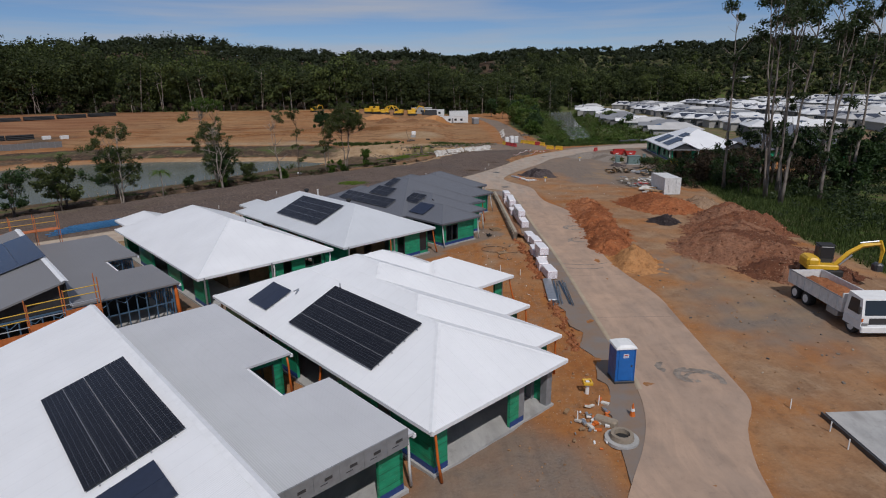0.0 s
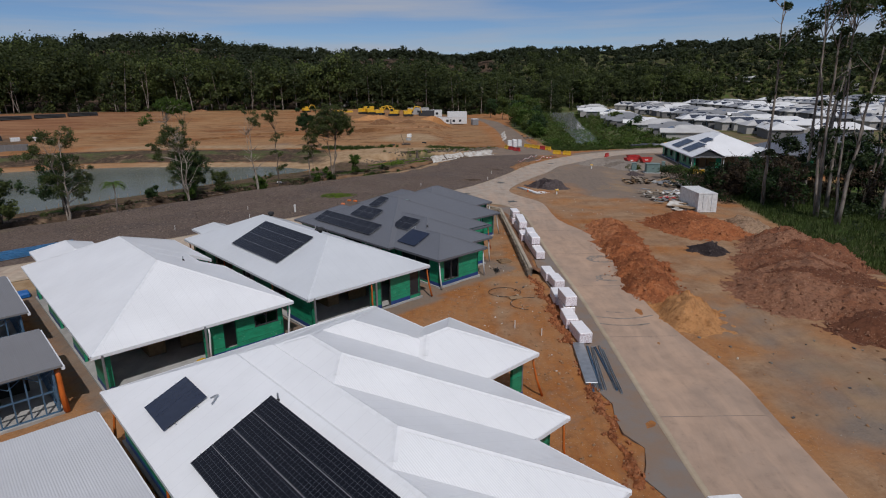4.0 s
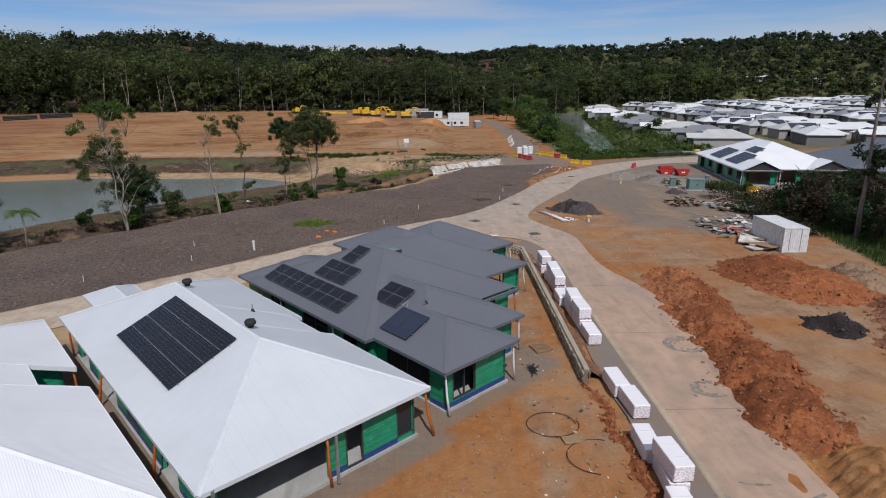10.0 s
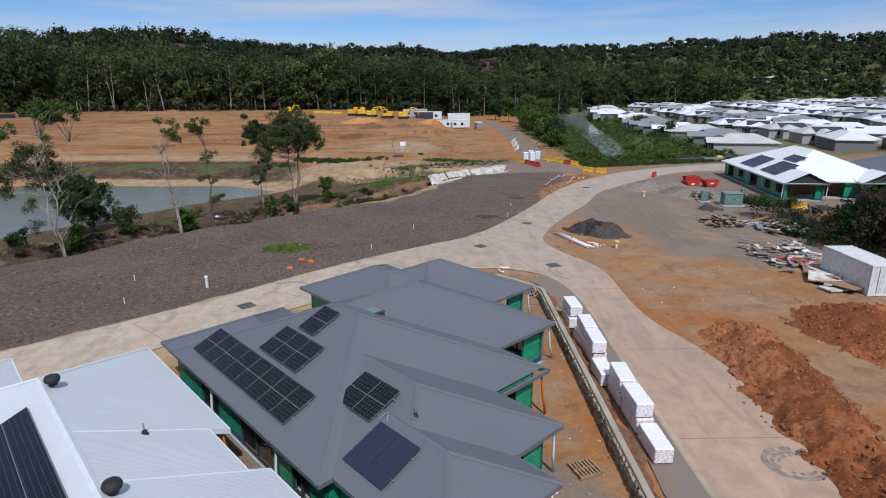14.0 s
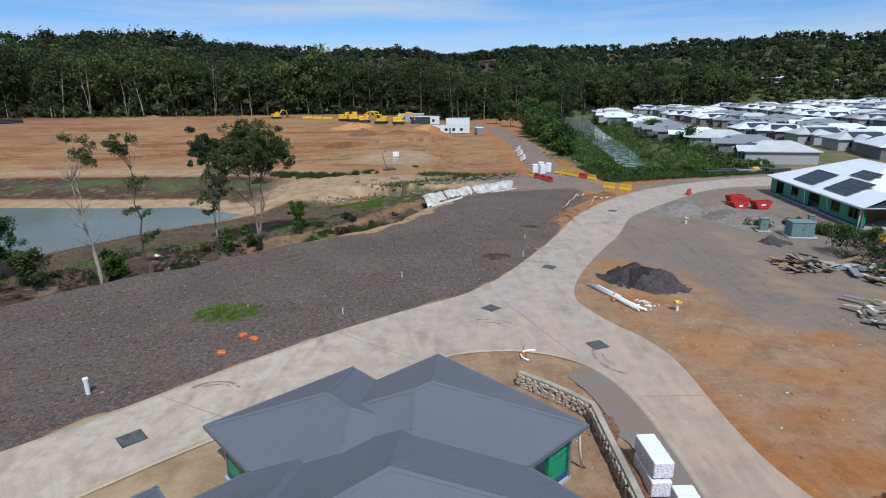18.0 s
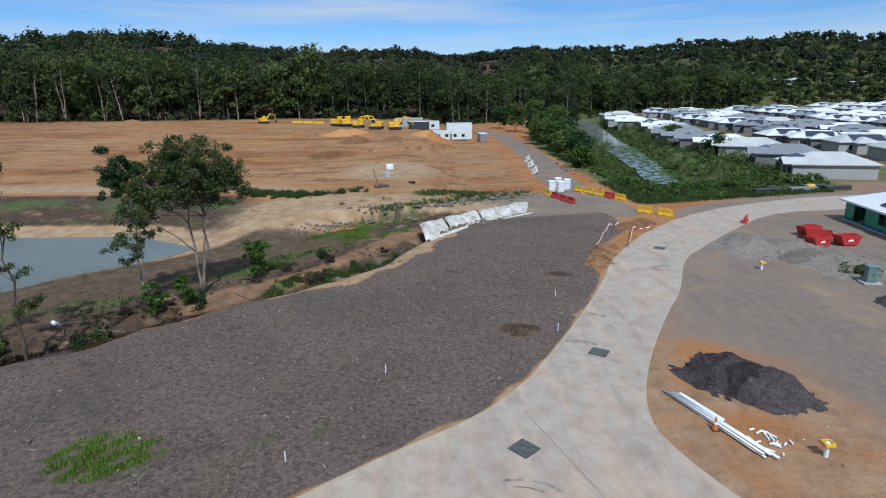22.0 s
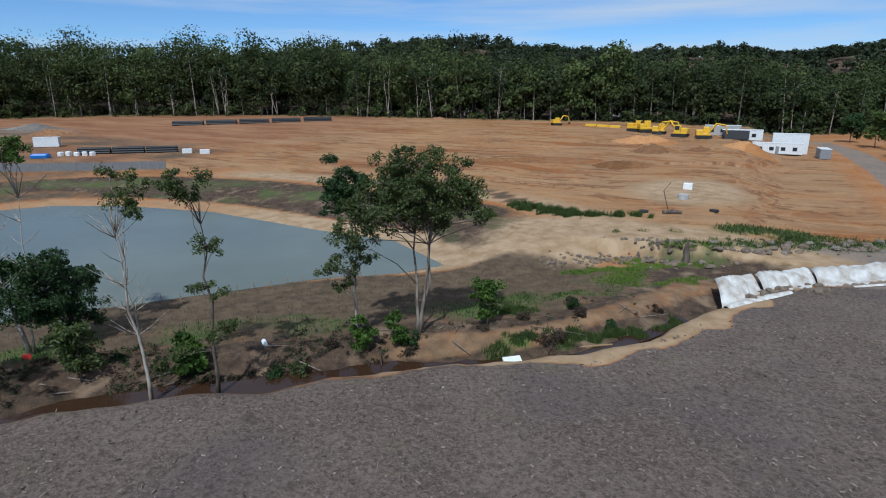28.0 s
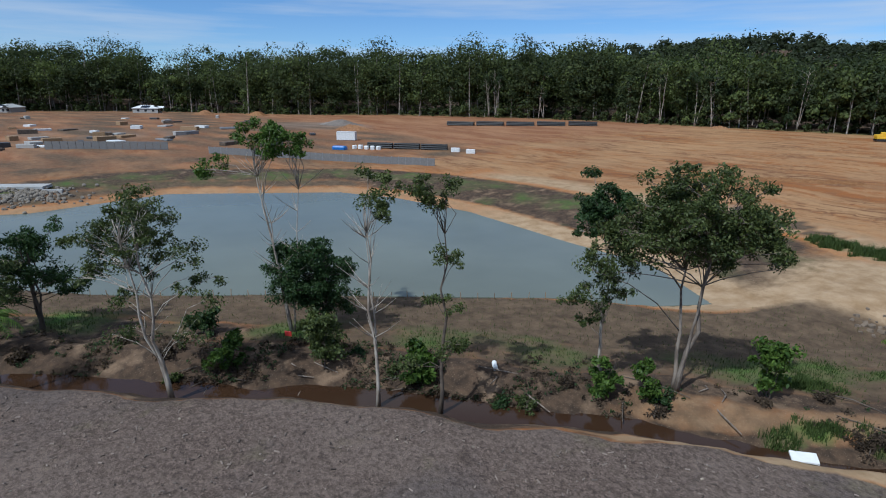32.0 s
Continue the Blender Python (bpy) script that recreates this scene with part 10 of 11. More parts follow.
for run, wd in (([(-0.2, 143.4), (1.2, 145.9), (3.0, 148.2), (4.6, 150.2)], 0.55), ([(9.6, 154.4), (11.8, 156.2), (14.2, 158.0)], 0.28)):
    run, strip = round_off(run, 2), Mesh()
    for i, (x, y) in enumerate(run):
        (ax, ay), (bx, by) = run[max(i - 1, 0)], run[min(i + 1, len(run) - 1)]
        L = math.hypot(bx - ax, by - ay)
        ww = wd * (0.55 + 0.6 * math.sin(math.pi * (i + 0.5) / len(run)))
        strip.v += [(x - (by - ay) / L * o * ww, y + (bx - ax) / L * o * ww, z_) for o, z_ in ((-1, 0.04), (-0.3, 0.13), (0.3, 0.10), (1, -0.5))]
    strip.f = [(i * 4 + j, i * 4 + 4 + j, i * 4 + 5 + j, i * 4 + 1 + j) for i in range(len(run) - 1) for j in range(3)]
    solo("cloth_edge", strip, M_FABRIC, "white cloth edge turned over the mulch's rim", "cloth", smooth=True)
solo("cloth_sheet", Mesh().cbox(-1.6, 1.6, -0.7, 0.7, 0, 0.12, 0.03), M_FABRIC, "white sheet lying at the creek's edge", "cloth", pose(0.2, 141.6, -0.55, 14, 0, 60))
for k in range(46):
    # dark stones showing between and below the cloths
    x, y = (2.0 + T_.normal() * 0.5, 149.4 + T_.normal() * 0.8) if k % 2 else (3.5 + 4 * T_.random(), 150.2 + 3.6 * T_.random())
    s = T_.uniform(0.15, 0.4)
    solo("creek_stone", Mesh().cbox(-s, s, -s * 0.8, s * 0.8, -s * 0.4, s * 0.6, s * 0.3), M_MUDROCK, "muddy stone below the erosion cloth", "stone", pose(x, y, max(height(x, y), -0.7) + 0.05, T_.normal() * 12, T_.normal() * 12, T_.uniform(0, 180)), "stones in the creek")
rock_me = []
for k in range(6):
    rk, q = Mesh().lathe([(0.2, -0.15), (0.5, -0.05), (0.55, 0.18), (0.36, 0.38), (0.1, 0.44)], 7), np.random.default_rng(500 + k)
    rk.v = [(x * q.uniform(0.7, 1.2), y * q.uniform(0.7, 1.2), z * q.uniform(0.7, 1.2)) for x, y, z in rk.v]
    rock_me.append(rk.data("boulder", M_MUDROCK if k < 5 else M_ROCK))
for k in range(210):
    f = T_.uniform(0, 1)
    x, y = -8 + f * 25 + T_.normal() * 1.2, 157 + f * 17 + T_.normal() * 1.5
    if k > 170:
        x, y = T_.uniform(28.5, 33), T_.uniform(176, 215)
    s = 0.3 + 0.9 * T_.random() ** 2
    ob = new("boulder", rock_me[k % 6])
    ob.matrix_basis = Matrix.Translation((x, y, height(x, y) + 0.02)) @ Euler(T_.uniform(0, 6, 3) * np.array([0.06, 0.06, 1])).to_matrix().to_4x4() @ Matrix.Diagonal((s, s * T_.uniform(0.7, 1), s * 0.8, 1))
    tagged(ob, "brown muddy boulder on the sandy bank" if k <= 170 else "grey boulder beside the gravel road", "boulder", "boulders")
# burnt stump, litter by the creek
solo("tree_stump", Mesh().tube([(0, 0, -0.2), (0.05, 0, 0.9), (-0.05, 0.08, 1.7), (0.1, 0.0, 2.4)], [0.5, 0.34, 0.27, 0.08], 9), M_BARKD, "jagged dark broken tree stump", "stump", pose(-4.8, 160.0, height(-4.8, 160.0)))
solo("foam_board", Mesh().cbox(-0.65, 0.65, -0.4, 0.4, 0, 0.16, 0.02), M_WHITE, "white foam board dumped in the creek", "board", pose(-13.1, 129.5, -1.68, 8, -4, 35))
solo("plank_offcut", Mesh().cbox(-1.6, 1.6, -0.09, 0.09, 0, 0.06, 0.01), M_TIMBER, "yellow timber plank lying across the creek", "plank", pose(-8.6, 134.6, -1.62, 0, 2, 42.5))
solo("white_barrel", Mesh().tube([(-0.5, 0, 0.16), (-0.42, 0, 0.16), (0.5, 0, 0.16)], [0.12, 0.17, 0.17], 10), M_WHITE, "white plastic drum lying on the bank", "drum", pose(-29.2, 121.8, height(-29.2, 121.8), 0, 0, -35))
solo("warning_tag", Mesh().cbox(-0.28, 0.28, -0.03, 0.03, 0, 0.4, 0.01), M_RED, "red tape tied at a tree's foot", "tape", pose(-42.2, 112.6, height(-42.2, 112.6), 0, 0, 40))
for k in range(26):
    x0 = PAD_EDGE[5 + k % 8]
    x, y = x0[0] - 4.5 + T_.normal() * 1.4, x0[1] + 3.8 + T_.normal() * 1.2
    L = T_.uniform(0.6, 2.2)
    solo("fallen_branch", Mesh().tube([(-L, 0, 0.05), (0, T_.normal() * 0.2, 0.12), (L, 0, 0.06)], [0.03, 0.05, 0.02], 5), M_BARKM if k % 2 else M_BARKD, "fallen branch on the creek bank", "branch", pose(x, y, height(x, y), T_.normal() * 6, T_.normal() * 6, T_.uniform(0, 180)), "fallen branches")
solo("fallen_log", Mesh().tube([(-1.2, 0, 0.2), (0.1, 0.1, 0.3), (1.3, -0.05, 0.22)], [0.28, 0.34, 0.2], 8), M_BARKD, "charred log lying on the sandy flat", "log", pose(-8.4, 176.4, height(-8.4, 176.4), 0, 0, 20))
solo("bent_rod", Mesh().tube([(0, 0, 0), (-0.5, 0.1, 1.6), (-0.9, 0, 3.0), (-0.1, 0.2, 4.2)], 0.05, 5), M_PIPE, "thin bent pipe standing in the sand", "pipe", pose(-8.9, 177.0, height(-8.9, 177.0)))
solo("white_crate", Mesh().cbox(-0.7, 0.7, -0.5, 0.5, 0, 1.0, 0.05), M_WHITE, "white crate on the sandy flat", "crate", pose(-8.4, 196, height(-8.4, 196)))
solo("concrete_pit", Mesh().lathe([(0.8, 0), (0.8, 0.7), (0.55, 0.72)], 14), M_SLAB, "round concrete pit in the sand", "pit", pose(-8.2, 187.5, height(-8.2, 187.5)))
for k, (x, y) in enumerate(((-12, 176), (-3.4, 180))):
    solo("tyre_pile", Mesh().lathe([(0.3, 0), (0.62, 0.05), (0.62, 0.3), (0.3, 0.34)], 12), M_BLACK, "black rubber tyre lying on sand", "tyre", pose(x, y, height(x, y)))

rubble = Mesh()
for k in range(170):
    t, o, s = T_.uniform(-0.05, 1.05), T_.normal() * 0.9, T_.uniform(0.12, 0.42)
    x, y = -18 + 12.5 * t - 0.55 * o, 152.5 + 8.6 * t + 0.83 * o + 2.2 * math.sin(3.1 * t)
    rubble.cbox(-s * 0.7, s * 0.7, -s * 0.5, s * 0.5, -0.1, s * 0.6, s * 0.18, Matrix.Translation((x, y, height(x, y))) @ Euler(T_.uniform(-0.5, 0.5, 3)).to_matrix().to_4x4() @ Matrix.Rotation(T_.uniform(0, 3), 4, "Z"))
solo("inlet_rubble", rubble, M_MUDROCK, "muddy broken rock along the sandy inlet", "rocks", kind="stuff")

# pipes, panel fence and stores across the pond
def pipe_stack(x, y, a, n, L, label):
    th = thing("pipe_stack", label, "pipes", pose(x, y, height(x, y), 0, 0, a))
    for row in range(3):
        for k in range(n - row):
            pp = Mesh()
            c = ((k + row * 0.5) * 0.62, 0.31 + row * 0.54)
            pp.tube([(-L / 2, c[0], c[1]), (L / 2, c[0], c[1])], 0.30, 9)
            part("pipe", pp, M_PIPE, th, smooth=False)


for k, (x, y) in enumerate(((-148.3, 182.3), (-142.7, 187.9), (-137.0, 193.5))):
    pipe_stack(x, y, 44.6, 4, 7.5, "black plastic pipes stacked on the ground")
for k in range(5):
    pipe_stack(-200 + k * 9.6, 252 + k * 8.4, 41, 7, 11.5, "black drainage pipes stacked by the forest")
fence = thing("panel_fence", "grey precast concrete panel wall along the pond's far bank", "wall", pose(-160.6, 138.4, 0.0, 0, 0, 38.7))
for k in range(34):
    fz = min(height(-160.6 + 0.78 * (k + j) * 1.8, 138.4 + 0.625 * (k + j) * 1.8) for j in (0, 1))
    part("panel", Mesh().box(k * 1.8, k * 1.8 + 1.72, -0.1, 0.1, fz - 0.4, fz + 1.75), M_WALLG, fence)
    part("post", Mesh().box(k * 1.8 - 0.075, k * 1.8 - 0.005, -0.14, 0.14, fz - 0.4, fz + 1.85), M_POST, fence)
fence2 = thing("panel_fence", "low grey panel wall on the far earthworks", "wall", pose(-186, 104, height(-186, 110), 0, 0, 62))
for k in range(16):
    part("panel", Mesh().box(k * 1.9, k * 1.9 + 1.8, -0.1, 0.1, -0.2, 1.9), M_WALLG, fence2)
culv = thing("culvert", "concrete box culvert with three dark openings", "culvert", pose(-131, 92, -1.7, 0, 0, 62))
for k in range(4):
    part("pier", Mesh().box(k * 3.4 - 0.2, k * 3.4 + 0.2, -1.5, 1.5, 0, 1.6), M_SLAB, culv)
part("deck", Mesh().cbox(-0.6, 10.8, -1.7, 1.7, 1.601, 2.1, 0.05), M_SLAB, culv)
# one black box between the piers stands for the shade in the openings
part("opening_shade", Mesh().box(0.2, 10.0, 0.6, 1.4, 0.0, 1.59), M_BLACK, culv)
part("wing_wall", Mesh().box(10.81, 14.0, -2.2, -1.8, 0.0, 1.6), M_SLAB, culv)
riprap = Mesh()
for k in range(320):
    s = T_.uniform(0.3, 0.7)
    x, y = -122 + T_.normal() * 3.0, 98 + T_.normal() * 4.0
    riprap.cbox(-s * 0.6, s * 0.6, -s * 0.5, s * 0.5, -0.1, s * 0.55, s * 0.2, Matrix.Translation((x, y, height(x, y))) @ Euler(T_.uniform(-0.4, 0.4, 3)).to_matrix().to_4x4())
solo("riprap", riprap, M_ROCK, "grey stone riprap below the culvert", "rocks", kind="stuff")
for k in range(64):
    x, y = (T_.uniform(-330, -165), T_.uniform(70, 190)) if k < 26 else (T_.uniform(-245, -172), T_.uniform(84, 158))
    if x > -190 and y < 140 and y > 100:
        continue
    w, d, h = T_.uniform(1.0, 3.2), T_.uniform(0.7, 1.7), T_.uniform(0.4, 1.4)
    mt = (M_BARKD, M_WHITED, M_POST, M_TIMBER, M_WALLW, M_CHARC, M_BARKD)[int(T_.integers(0, 7))]
    solo("store_crate", Mesh().cbox(-w, w, -d, d, 0, h, 0.06), mt, "stack of building materials on bare earth", "materials", pose(x, y, height(x, y), 0, 0, T_.uniform(0, 180)), "stored materials")
for k, (x, y) in enumerate(((-130.4, 196.2), (-125.2, 197.4))):
    solo("bag_pallet", Mesh().cbox(-1.2, 1.2, -0.7, 0.7, 0, 1.1, 0.08), M_WHITED, "white bagged pallet by the pipes", "pallet", pose(x, y, height(x, y), 0, 0, 48))
block("steel_container", "white storage container on the far earthworks", "container", -172, 184, 6, 2.4, 2.6, 48, M_WHITED, 0)
solo("tarpaulin", Mesh().cbox(-2.0, 2.0, -1.1, 1.1, 0, 1.0, 0.4), M_LOO, "blue tarpaulin over stores behind the panel wall", "tarpaulin", pose(-152.3, 171.7, height(-152.3, 171.7), 0, 0, 40))
for k in range(5):
    x, y = -151.5 + 1.3 * k, 176.0 + 1.2 * k
    solo("bulk_bag", Mesh().cbox(-0.6, 0.6, -0.6, 0.6, 0, 1.0 + 0.1 * (k % 2), 0.2), M_WHITED, "white bulk bag behind the panel wall", "bag", pose(x, y, height(x, y), 0, 0, 20 * k), "bulk bags")

# scaffolding at the framed house
sc = thing("scaffold", "orange and galvanised scaffolding round the framed house", "scaffold", m_f.copy())
for k in range(5):
    for yy_ in (-0.9, -1.9):
        x = -5.4 - k * 1.9
        part("standard", Mesh().tube([(x, yy_, 0), (x, yy_, 4.9 - 0.42 * k)], 0.035, 6), M_ORANGE2, sc)
for k in range(4):
    x = -7.3 - k * 1.9
    zt = 2.75 - 0.42 * k
    part("plank", Mesh().box(x + 0.02, x + 1.88, -1.85, -0.95, zt, zt + 0.06), M_GALV, sc)
    part("toe_board", Mesh().box(x + 0.02, x + 1.88, -1.96, -1.93, zt - 0.05, zt + 0.42), M_ORANGE2, sc)
    for zz_ in (0.75, 1.2, 1.65):
        part("guard_rail", Mesh().tube([(x, -1.9, zt + zz_), (x + 1.9, -1.9, zt + zz_)], 0.03, 6), M_YELLOW if zz_ > 0.8 else M_GALV, sc)
sc2 = thing("scaffold", "orange scaffold tower behind the framed house", "scaffold", m_f @ Matrix.Translation((-9, 19.6, 0)))
for x in (0, 1.8, 3.6, 5.4):
    for yy_ in (0.7, 1.8):
        part("standard", Mesh().tube([(x, yy_, 0), (x, yy_, 5.4)], 0.03, 6), M_ORANGE2, sc2)
for x in (0, 1.8, 3.6):
    part("plank", Mesh().box(x + 0.02, x + 1.78, 0.75, 1.75, 3.9, 3.96), M_ORANGE2, sc2)
    for zz_ in (4.5, 5.0):
        part("guard_rail", Mesh().tube([(x, 1.8, zz_), (x + 1.8, 1.8, zz_)], 0.025, 6), M_YELLOW, sc2)
M_TRUSS = plain("blue_truss_steel", (0.07, 0.22, 0.42), 0.45, 0.2)
for k in range(9):
    tx, ty = -42.4 + 0.12 * k, 70.0 + 0.40 * k
    th = thing("roof_truss", "blue steel roof truss lying in a stack", "truss", pose(tx, ty, 0.05 + 0.09 * (k % 4), T_.normal() * 1.0, 0, 46 + T_.normal() * 1.5), "blue roof trusses")
    Lt, Ht = 8.2 - 0.3 * (k % 3), 1.15
    part("bottom_chord", Mesh().box(-Lt / 2, Lt / 2, -0.04, 0.04, 0, 0.08), M_TRUSS, th)
    part("top_chord", Mesh().box(-Lt / 2, Lt / 2, Ht - 0.04, Ht + 0.04, 0, 0.08), M_TRUSS, th)
    nw = 9
    for j in range(nw):
        xa, xb = -Lt / 2 + Lt * j / nw, -Lt / 2 + Lt * (j + 1) / nw
        part("web", Mesh().tube([(xa, 0 if j % 2 else Ht, 0.04), (xb, Ht if j % 2 else 0, 0.04)], 0.03, 4), M_TRUSS, th)
solo("roof_wrap", Mesh().cbox(-3.0, 3.0, -0.6, 0.6, 0, 0.35, 0.1), M_LOO, "blue plastic-wrapped steel lengths behind the house", "bundle", m_f @ pose(-1.5, 23.0, 0.05, 0, 0, 0), smooth=False)
solo("ladder_bag", Mesh().cbox(-0.3, 0.3, -0.22, 0.22, 0, 0.25, 0.1), M_YELLOW, "yellow tool bag on the garage floor", "bag", m_b @ pose(5.6, 1.0, 0.145, 0, 0, 20))


# porch posts
def post(parent, x, y, s=0.34, z0=0.14, mat=None, top=None):
    part("porch_post", Mesh().cbox(x - s / 2, x + s / 2, y - s / 2, y + s / 2, z0, top or EAVE - 0.02, 0.02), mat or M_POST, parent)


for x, y in ((6.3, 0.75), (8.5, 0.75), (8.5, 1.7)):
    post(house_a, x, y, 0.42)
for parent, pts in ((house_a, [(17.0, 11.3), (13.2, 6.8)]), (house_b, [(0.5, 0.5), (5.9, 0.5)]), (house_c, [(0.5, 0.5), (5.6, 0.55)]), (house_d, [(20.7, 14.0), (20.7, 22.2), (16.7, 9.2), (10.1, 24.3), (16.6, 24.3)]), (house_g, [(0.5, 0.4), (5.7, 0.4), (11.4, 1.6), (16.5, 1.6)])):
    for x, y in pts:
        post(parent, x, y, 0.12, mat=M_GALV)
# tyre marks left on the concrete
marks = Mesh()


def mark(cx, cy, r, a0, a1, w, squash, level):
    n_ = max(4, int(abs(a1 - a0) / 12))
    for k in range(n_):
        if T_.random() < 0.18:
            continue
        ring = []
        for a_, rr_ in ((k, r - w), (k + 1, r - w), (k + 1, r + w), (k, r + w)):
            an = radians(a0 + (a1 - a0) * a_ / n_)
            ww = rr_ + T_.normal() * 0.02
            ring.append((cx + ww * math.cos(an), cy + ww * math.sin(an) * squash, level))
        marks.poly(ring)


for k, q in enumerate(((15.9, 67.6, 1.25, 10, 330, 0.09, 0.85), (15.9, 67.5, 0.95, 60, 200, 0.06, 0.9), (15.0, 62.0, 1.0, 20, 300, 0.08, 0.8), (15.3, 61.3, 1.5, 100, 210, 0.05, 1.0), (13.6, 57.2, 4.2, 235, 300, 0.05, 1.0), (13.4, 56.4, 4.6, 245, 290, 0.05, 1.0),
          (14.7, 31.4, 1.1, -30, 200, 0.10, 1.0), (14.2, 31.9, 0.7, 40, 300, 0.07, 1.1), (13.4, 32.9, 0.6, 100, 260, 0.07, 1.0), (20.6, 130.4, 1.6, 20, 170, 0.08, 0.7), (22.3, 131.3, 1.3, 60, 250, 0.06, 0.6), (12.0, 119.6, 1.3, 0, 150, 0.07, 0.7),
          (10.0, 114.4, 1.4, 20, 140, 0.08, 0.8), (4.0, 99.5, 2.2, 30, 120, 0.06, 0.8), (12.4, 95.0, 2.0, 150, 250, 0.05, 1.2), (-12, 91.5, 1.4, 20, 160, 0.06, 0.8))):
    mark(*q[:5], q[5] * 1.7, q[6], 0.105 + 0.003 * (k % 4))
    mark(q[0], q[1], q[2] * 0.72, q[3] + 15, q[4] - 25, q[5], q[6], 0.1065 + 0.003 * (k % 4))
part("tyre_marks", marks, plain("rubber_mark", (0.30, 0.25, 0.205), 0.9, vary=0.3, scale=3), road, "dark tyre marks")["kind"] = "stuff"
# loose stones and clods on the dirt
pebble = Mesh()
for k in range(1500):
    zone = k % 5
    x, y = ((T_.uniform(0.5, 8.6), T_.uniform(44, 60)), (T_.uniform(16.5, 38), T_.uniform(26, 60)), (T_.uniform(17, 38), T_.uniform(60, 112)), (T_.uniform(3, 9), T_.uniform(18, 46)), (T_.uniform(-8, 8.4), T_.uniform(60, 95)))[zone]
    s = 0.025 + 0.07 * T_.random() ** 3
    pebble.box(-s, s, -s * 0.7, s * 0.7, -s * 0.4, s * 0.55, Matrix.Translation((x, y, height(x, y) + 0.01)) @ Euler(T_.uniform(-0.5, 0.5, 3) + np.array([0, 0, T_.uniform(0, 3)])).to_matrix().to_4x4())
solo("loose_stones", pebble, pile_mat("loose_stone", (0.40, 0.23, 0.115), (0.30, 0.15, 0.07), (0.48, 0.36, 0.25)), "loose stones and clods strewn over the dirt", "stones", kind="stuff")
def kerb(line, side, label):
    """A low rolled kerb of pale concrete along the road's edge."""
    mesh, prof = Mesh(), ((-0.05, 0.06), (0.0, 0.120), (0.10, 0.122), (0.26, 0.1035))
    n_ = len(line)
    for i, (x, y) in enumerate(line):
        (ax, ay), (bx, by) = line[max(i - 1, 0)], line[min(i + 1, n_ - 1)]
        L = math.hypot(bx - ax, by - ay) or 1
        ux, uy = -(by - ay) / L * side, (bx - ax) / L * side
        mesh.v += [(x + ux * o, y + uy * o, z_) for o, z_ in prof]
    k = len(prof)
    mesh.f = [(i * k + j, i * k + k + j, i * k + k + j + 1, i * k + j + 1) for i in range(n_ - 1) for j in range(k - 1)]
    return solo("kerb", mesh, M_KERB, label, kind="structure", smooth=True)


M_KERB = concrete_mat("kerb_concrete", (0.45, 0.365, 0.265), (0.38, 0.30, 0.21))
# sawn joints across the concrete
for (ax, ay), (bx, by) in (((15.2, 90.2), (11.5, 90.2)), ((9.6, 94.2), (5.2, 107.0)), ((17.7, 79), (11.4, 79)), ((18.0, 69.5), (11.4, 69.5)), ((16.2, 60), (11.5, 60)), ((16.2, 50), (11.4, 50)), ((16.8, 40.5), (11.1, 40.5)), ((12.6, 112), (6.8, 115.2)), ((17.5, 122), (12.6, 126)),
                           ((23.6, 131), (19.2, 136)), ((-0.5, 94.8), (-6.4, 99.4)), ((-9.2, 88.2), (-15.0, 91.2)), ((-17.2, 80.6), (-21.8, 84.3))):
    L = math.hypot(bx - ax, by - ay)
    part("expansion_joint", Mesh().box(0.2, L - 0.2, -0.02, 0.02, 0.09, 0.1035, pose(ax, ay, 0, 0, 0, math.degrees(math.atan2(by - ay, bx - ax)))), M_VERGE, road)
kerb([q for q in ROAD_OUT if -80 < q[0] < 60], -1, "pale rolled concrete kerb beside the mulch")
kerb([q for q in ROAD_IN[60:] if q[1] > 30 and q[0] < 11.9 and q[0] > -70], -1, "pale rolled concrete kerb round the corner house")
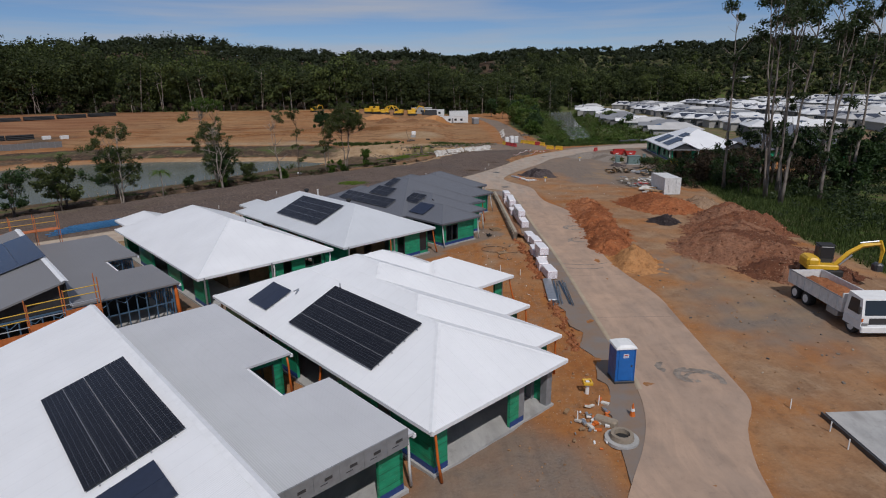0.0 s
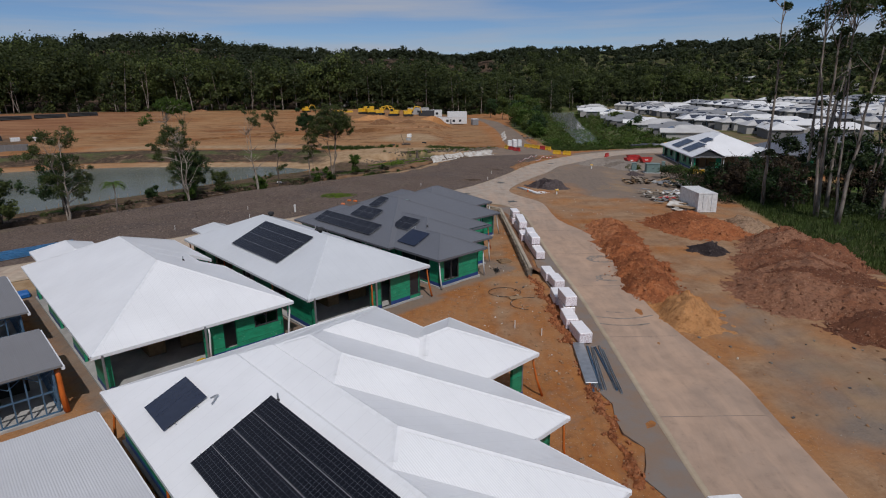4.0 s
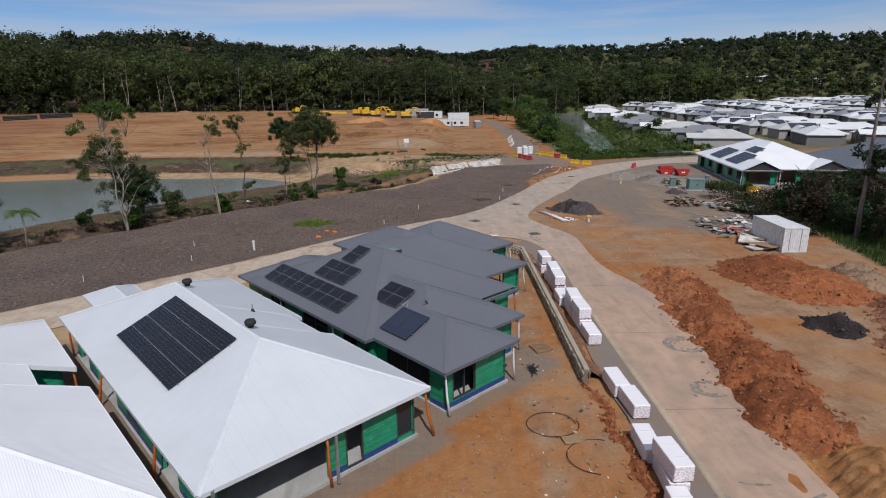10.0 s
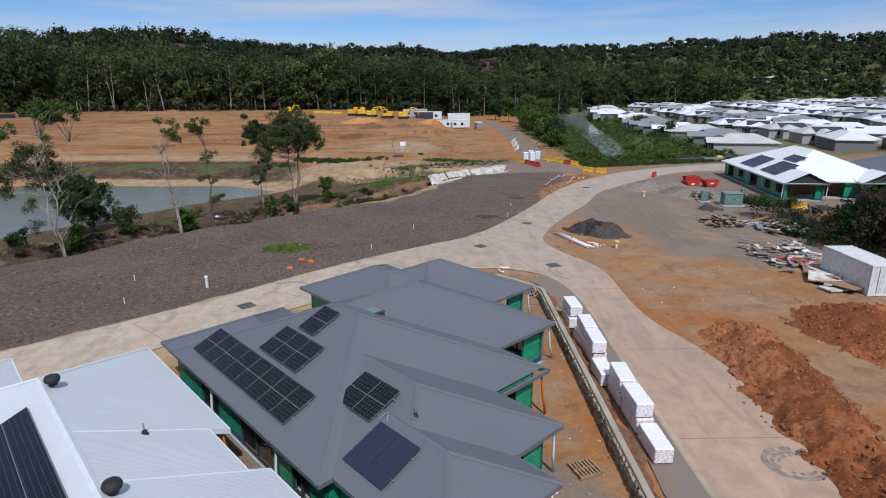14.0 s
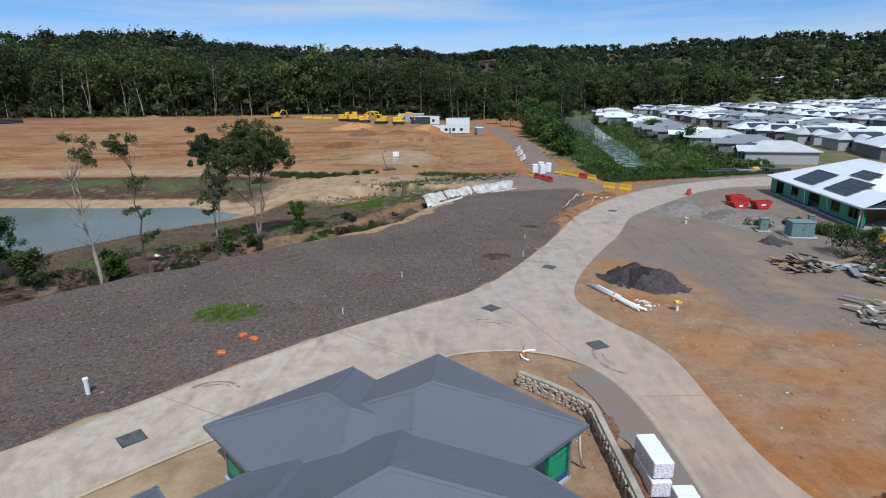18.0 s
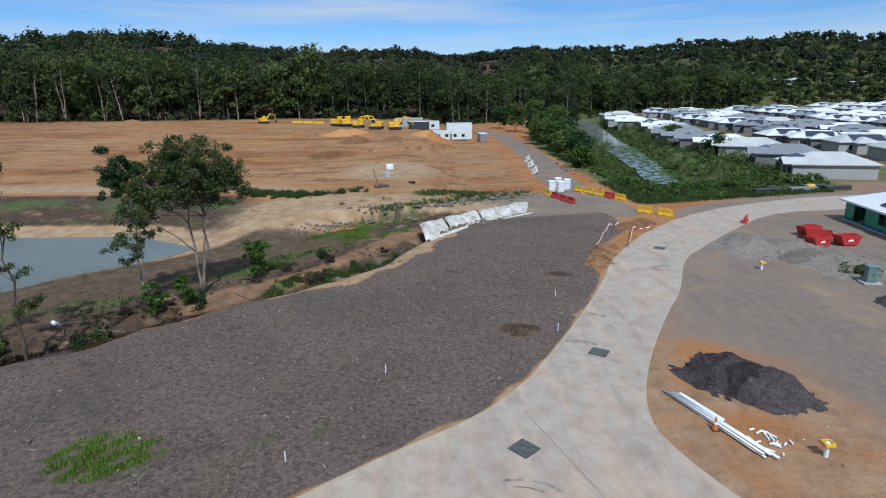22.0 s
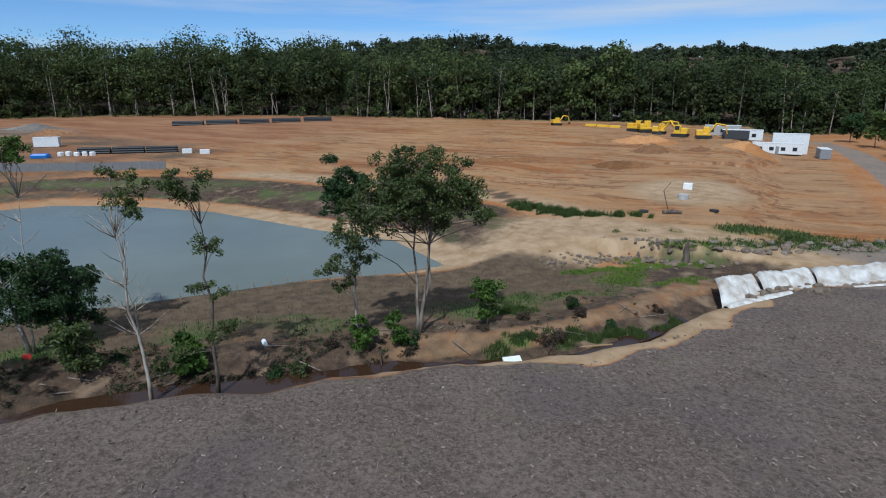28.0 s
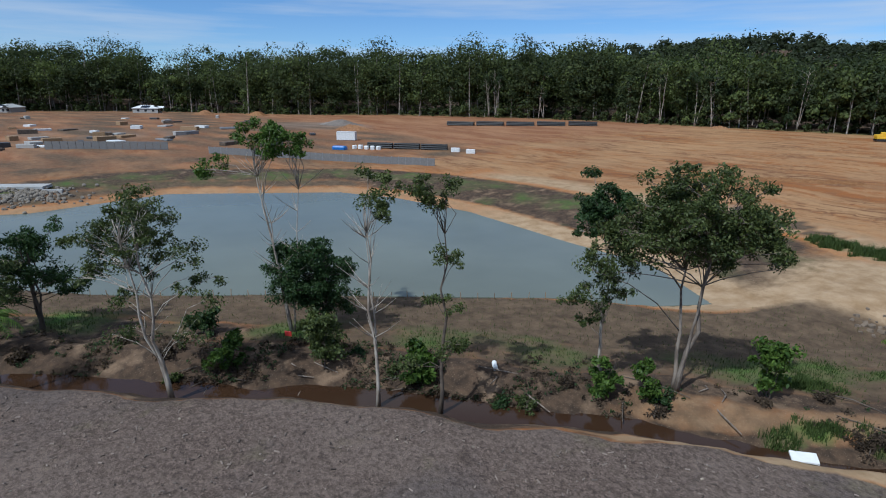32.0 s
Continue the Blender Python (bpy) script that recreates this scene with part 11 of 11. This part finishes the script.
# litter over the dirt
lit = {}
for k in range(300):
    zone = k % 4
    if k >= 230:
        x, y = T_.uniform(4.6, 8.2), T_.uniform(58, 88)
    elif zone == 0:
        x, y = T_.uniform(0.5, 8), T_.uniform(44, 60)
    elif zone == 1:
        x, y = T_.uniform(16.5, 30), T_.uniform(28, 50)
    elif zone == 2:
        x, y = T_.uniform(17, 30), T_.uniform(80, 106)
    else:
        x, y = T_.uniform(-35, 14), T_.uniform(88, 130)
        if seg_dist(np.array([[x, y]]), ROAD_OUT)[0] < 1 or seg_dist(np.array([[x, y]]), PAD_EDGE)[0] > -1:
            continue
    s = T_.uniform(0.04, 0.14)
    key = k % 6
    if key not in lit:
        lit[key] = Mesh().cbox(-0.1, 0.1, -0.06, 0.06, -0.03, 0.06, 0.02).data("stray_stone", (M_WHITED, M_ROCK, M_TIMBER, M_STONE, M_FABRIC, M_CHARC)[key])
    ob = new("stray_scrap", lit[key])
    ob.matrix_basis = Matrix.Translation((x, y, height(x, y) + 0.01)) @ Euler((T_.normal() * 0.1, T_.normal() * 0.1, T_.uniform(0, 6))).to_matrix().to_4x4() @ Matrix.Scale(s * 10 * (0.45 if key in (0, 4) else 0.8), 4)
    tagged(ob, "small stray scrap lying on bare ground", "scrap", "stray scraps")
# silt-fence stakes along the pond's near edge
stake = Mesh().box(-0.025, 0.025, -0.02, 0.02, -0.2, 0.75).data("stake", M_TIMBER)
near = [(-84, 77), (-70, 95), (-64, 101.5), (-54, 116.7), (-44.4, 129.8), (-38, 138.7), (-32, 143.5)]
for (ax, ay), (bx, by) in zip(near[:-1], near[1:]):
    L = math.hypot(bx - ax, by - ay)
    for k in range(int(L / 1.6)):
        f = (k + 0.5) * 1.6 / L
        x, y = ax + (bx - ax) * f + 0.9 * (by - ay) / L, ay + (by - ay) * f - 0.9 * (bx - ax) / L
        ob = new("fence_stake", stake)
        ob.matrix_basis = pose(x, y, height(x, y), T_.normal() * 5, T_.normal() * 5, T_.uniform(0, 90))
        tagged(ob, "short timber stake by the pond's edge", "stake", "stakes along the pond")
# chips and sticks over the mulch
chips = Mesh()
k = 0
while k < 3200:
    x, y = T_.uniform(-45, 17), T_.uniform(76, 142)
    p = np.array([[x, y]])
    if seg_dist(p, ROAD_OUT)[0] < 1.0 or seg_dist(p, PAD_EDGE)[0] > -0.6:
        k += 0.2
        continue
    k += 1
    a, b = 0.03 + 0.13 * T_.random() ** 2, T_.uniform(0.015, 0.04)
    chips.box(-a, a, -b, b, -0.02, 0.035, Matrix.Translation((x, y, 0.03)) @ Euler((T_.normal() * 0.25, T_.normal() * 0.25, T_.uniform(0, 6.3))).to_matrix().to_4x4())
chip_n = Nodes("wood_chip", 0.9)
chip_n.color(chip_n.mix(chip_n.island(), (0.05, 0.036, 0.028, 1), (0.26, 0.205, 0.165, 1)))
solo("wood_chips", chips, chip_n.m, "coarse wood chips and sticks lying on the mulch", "mulch", kind="stuff")
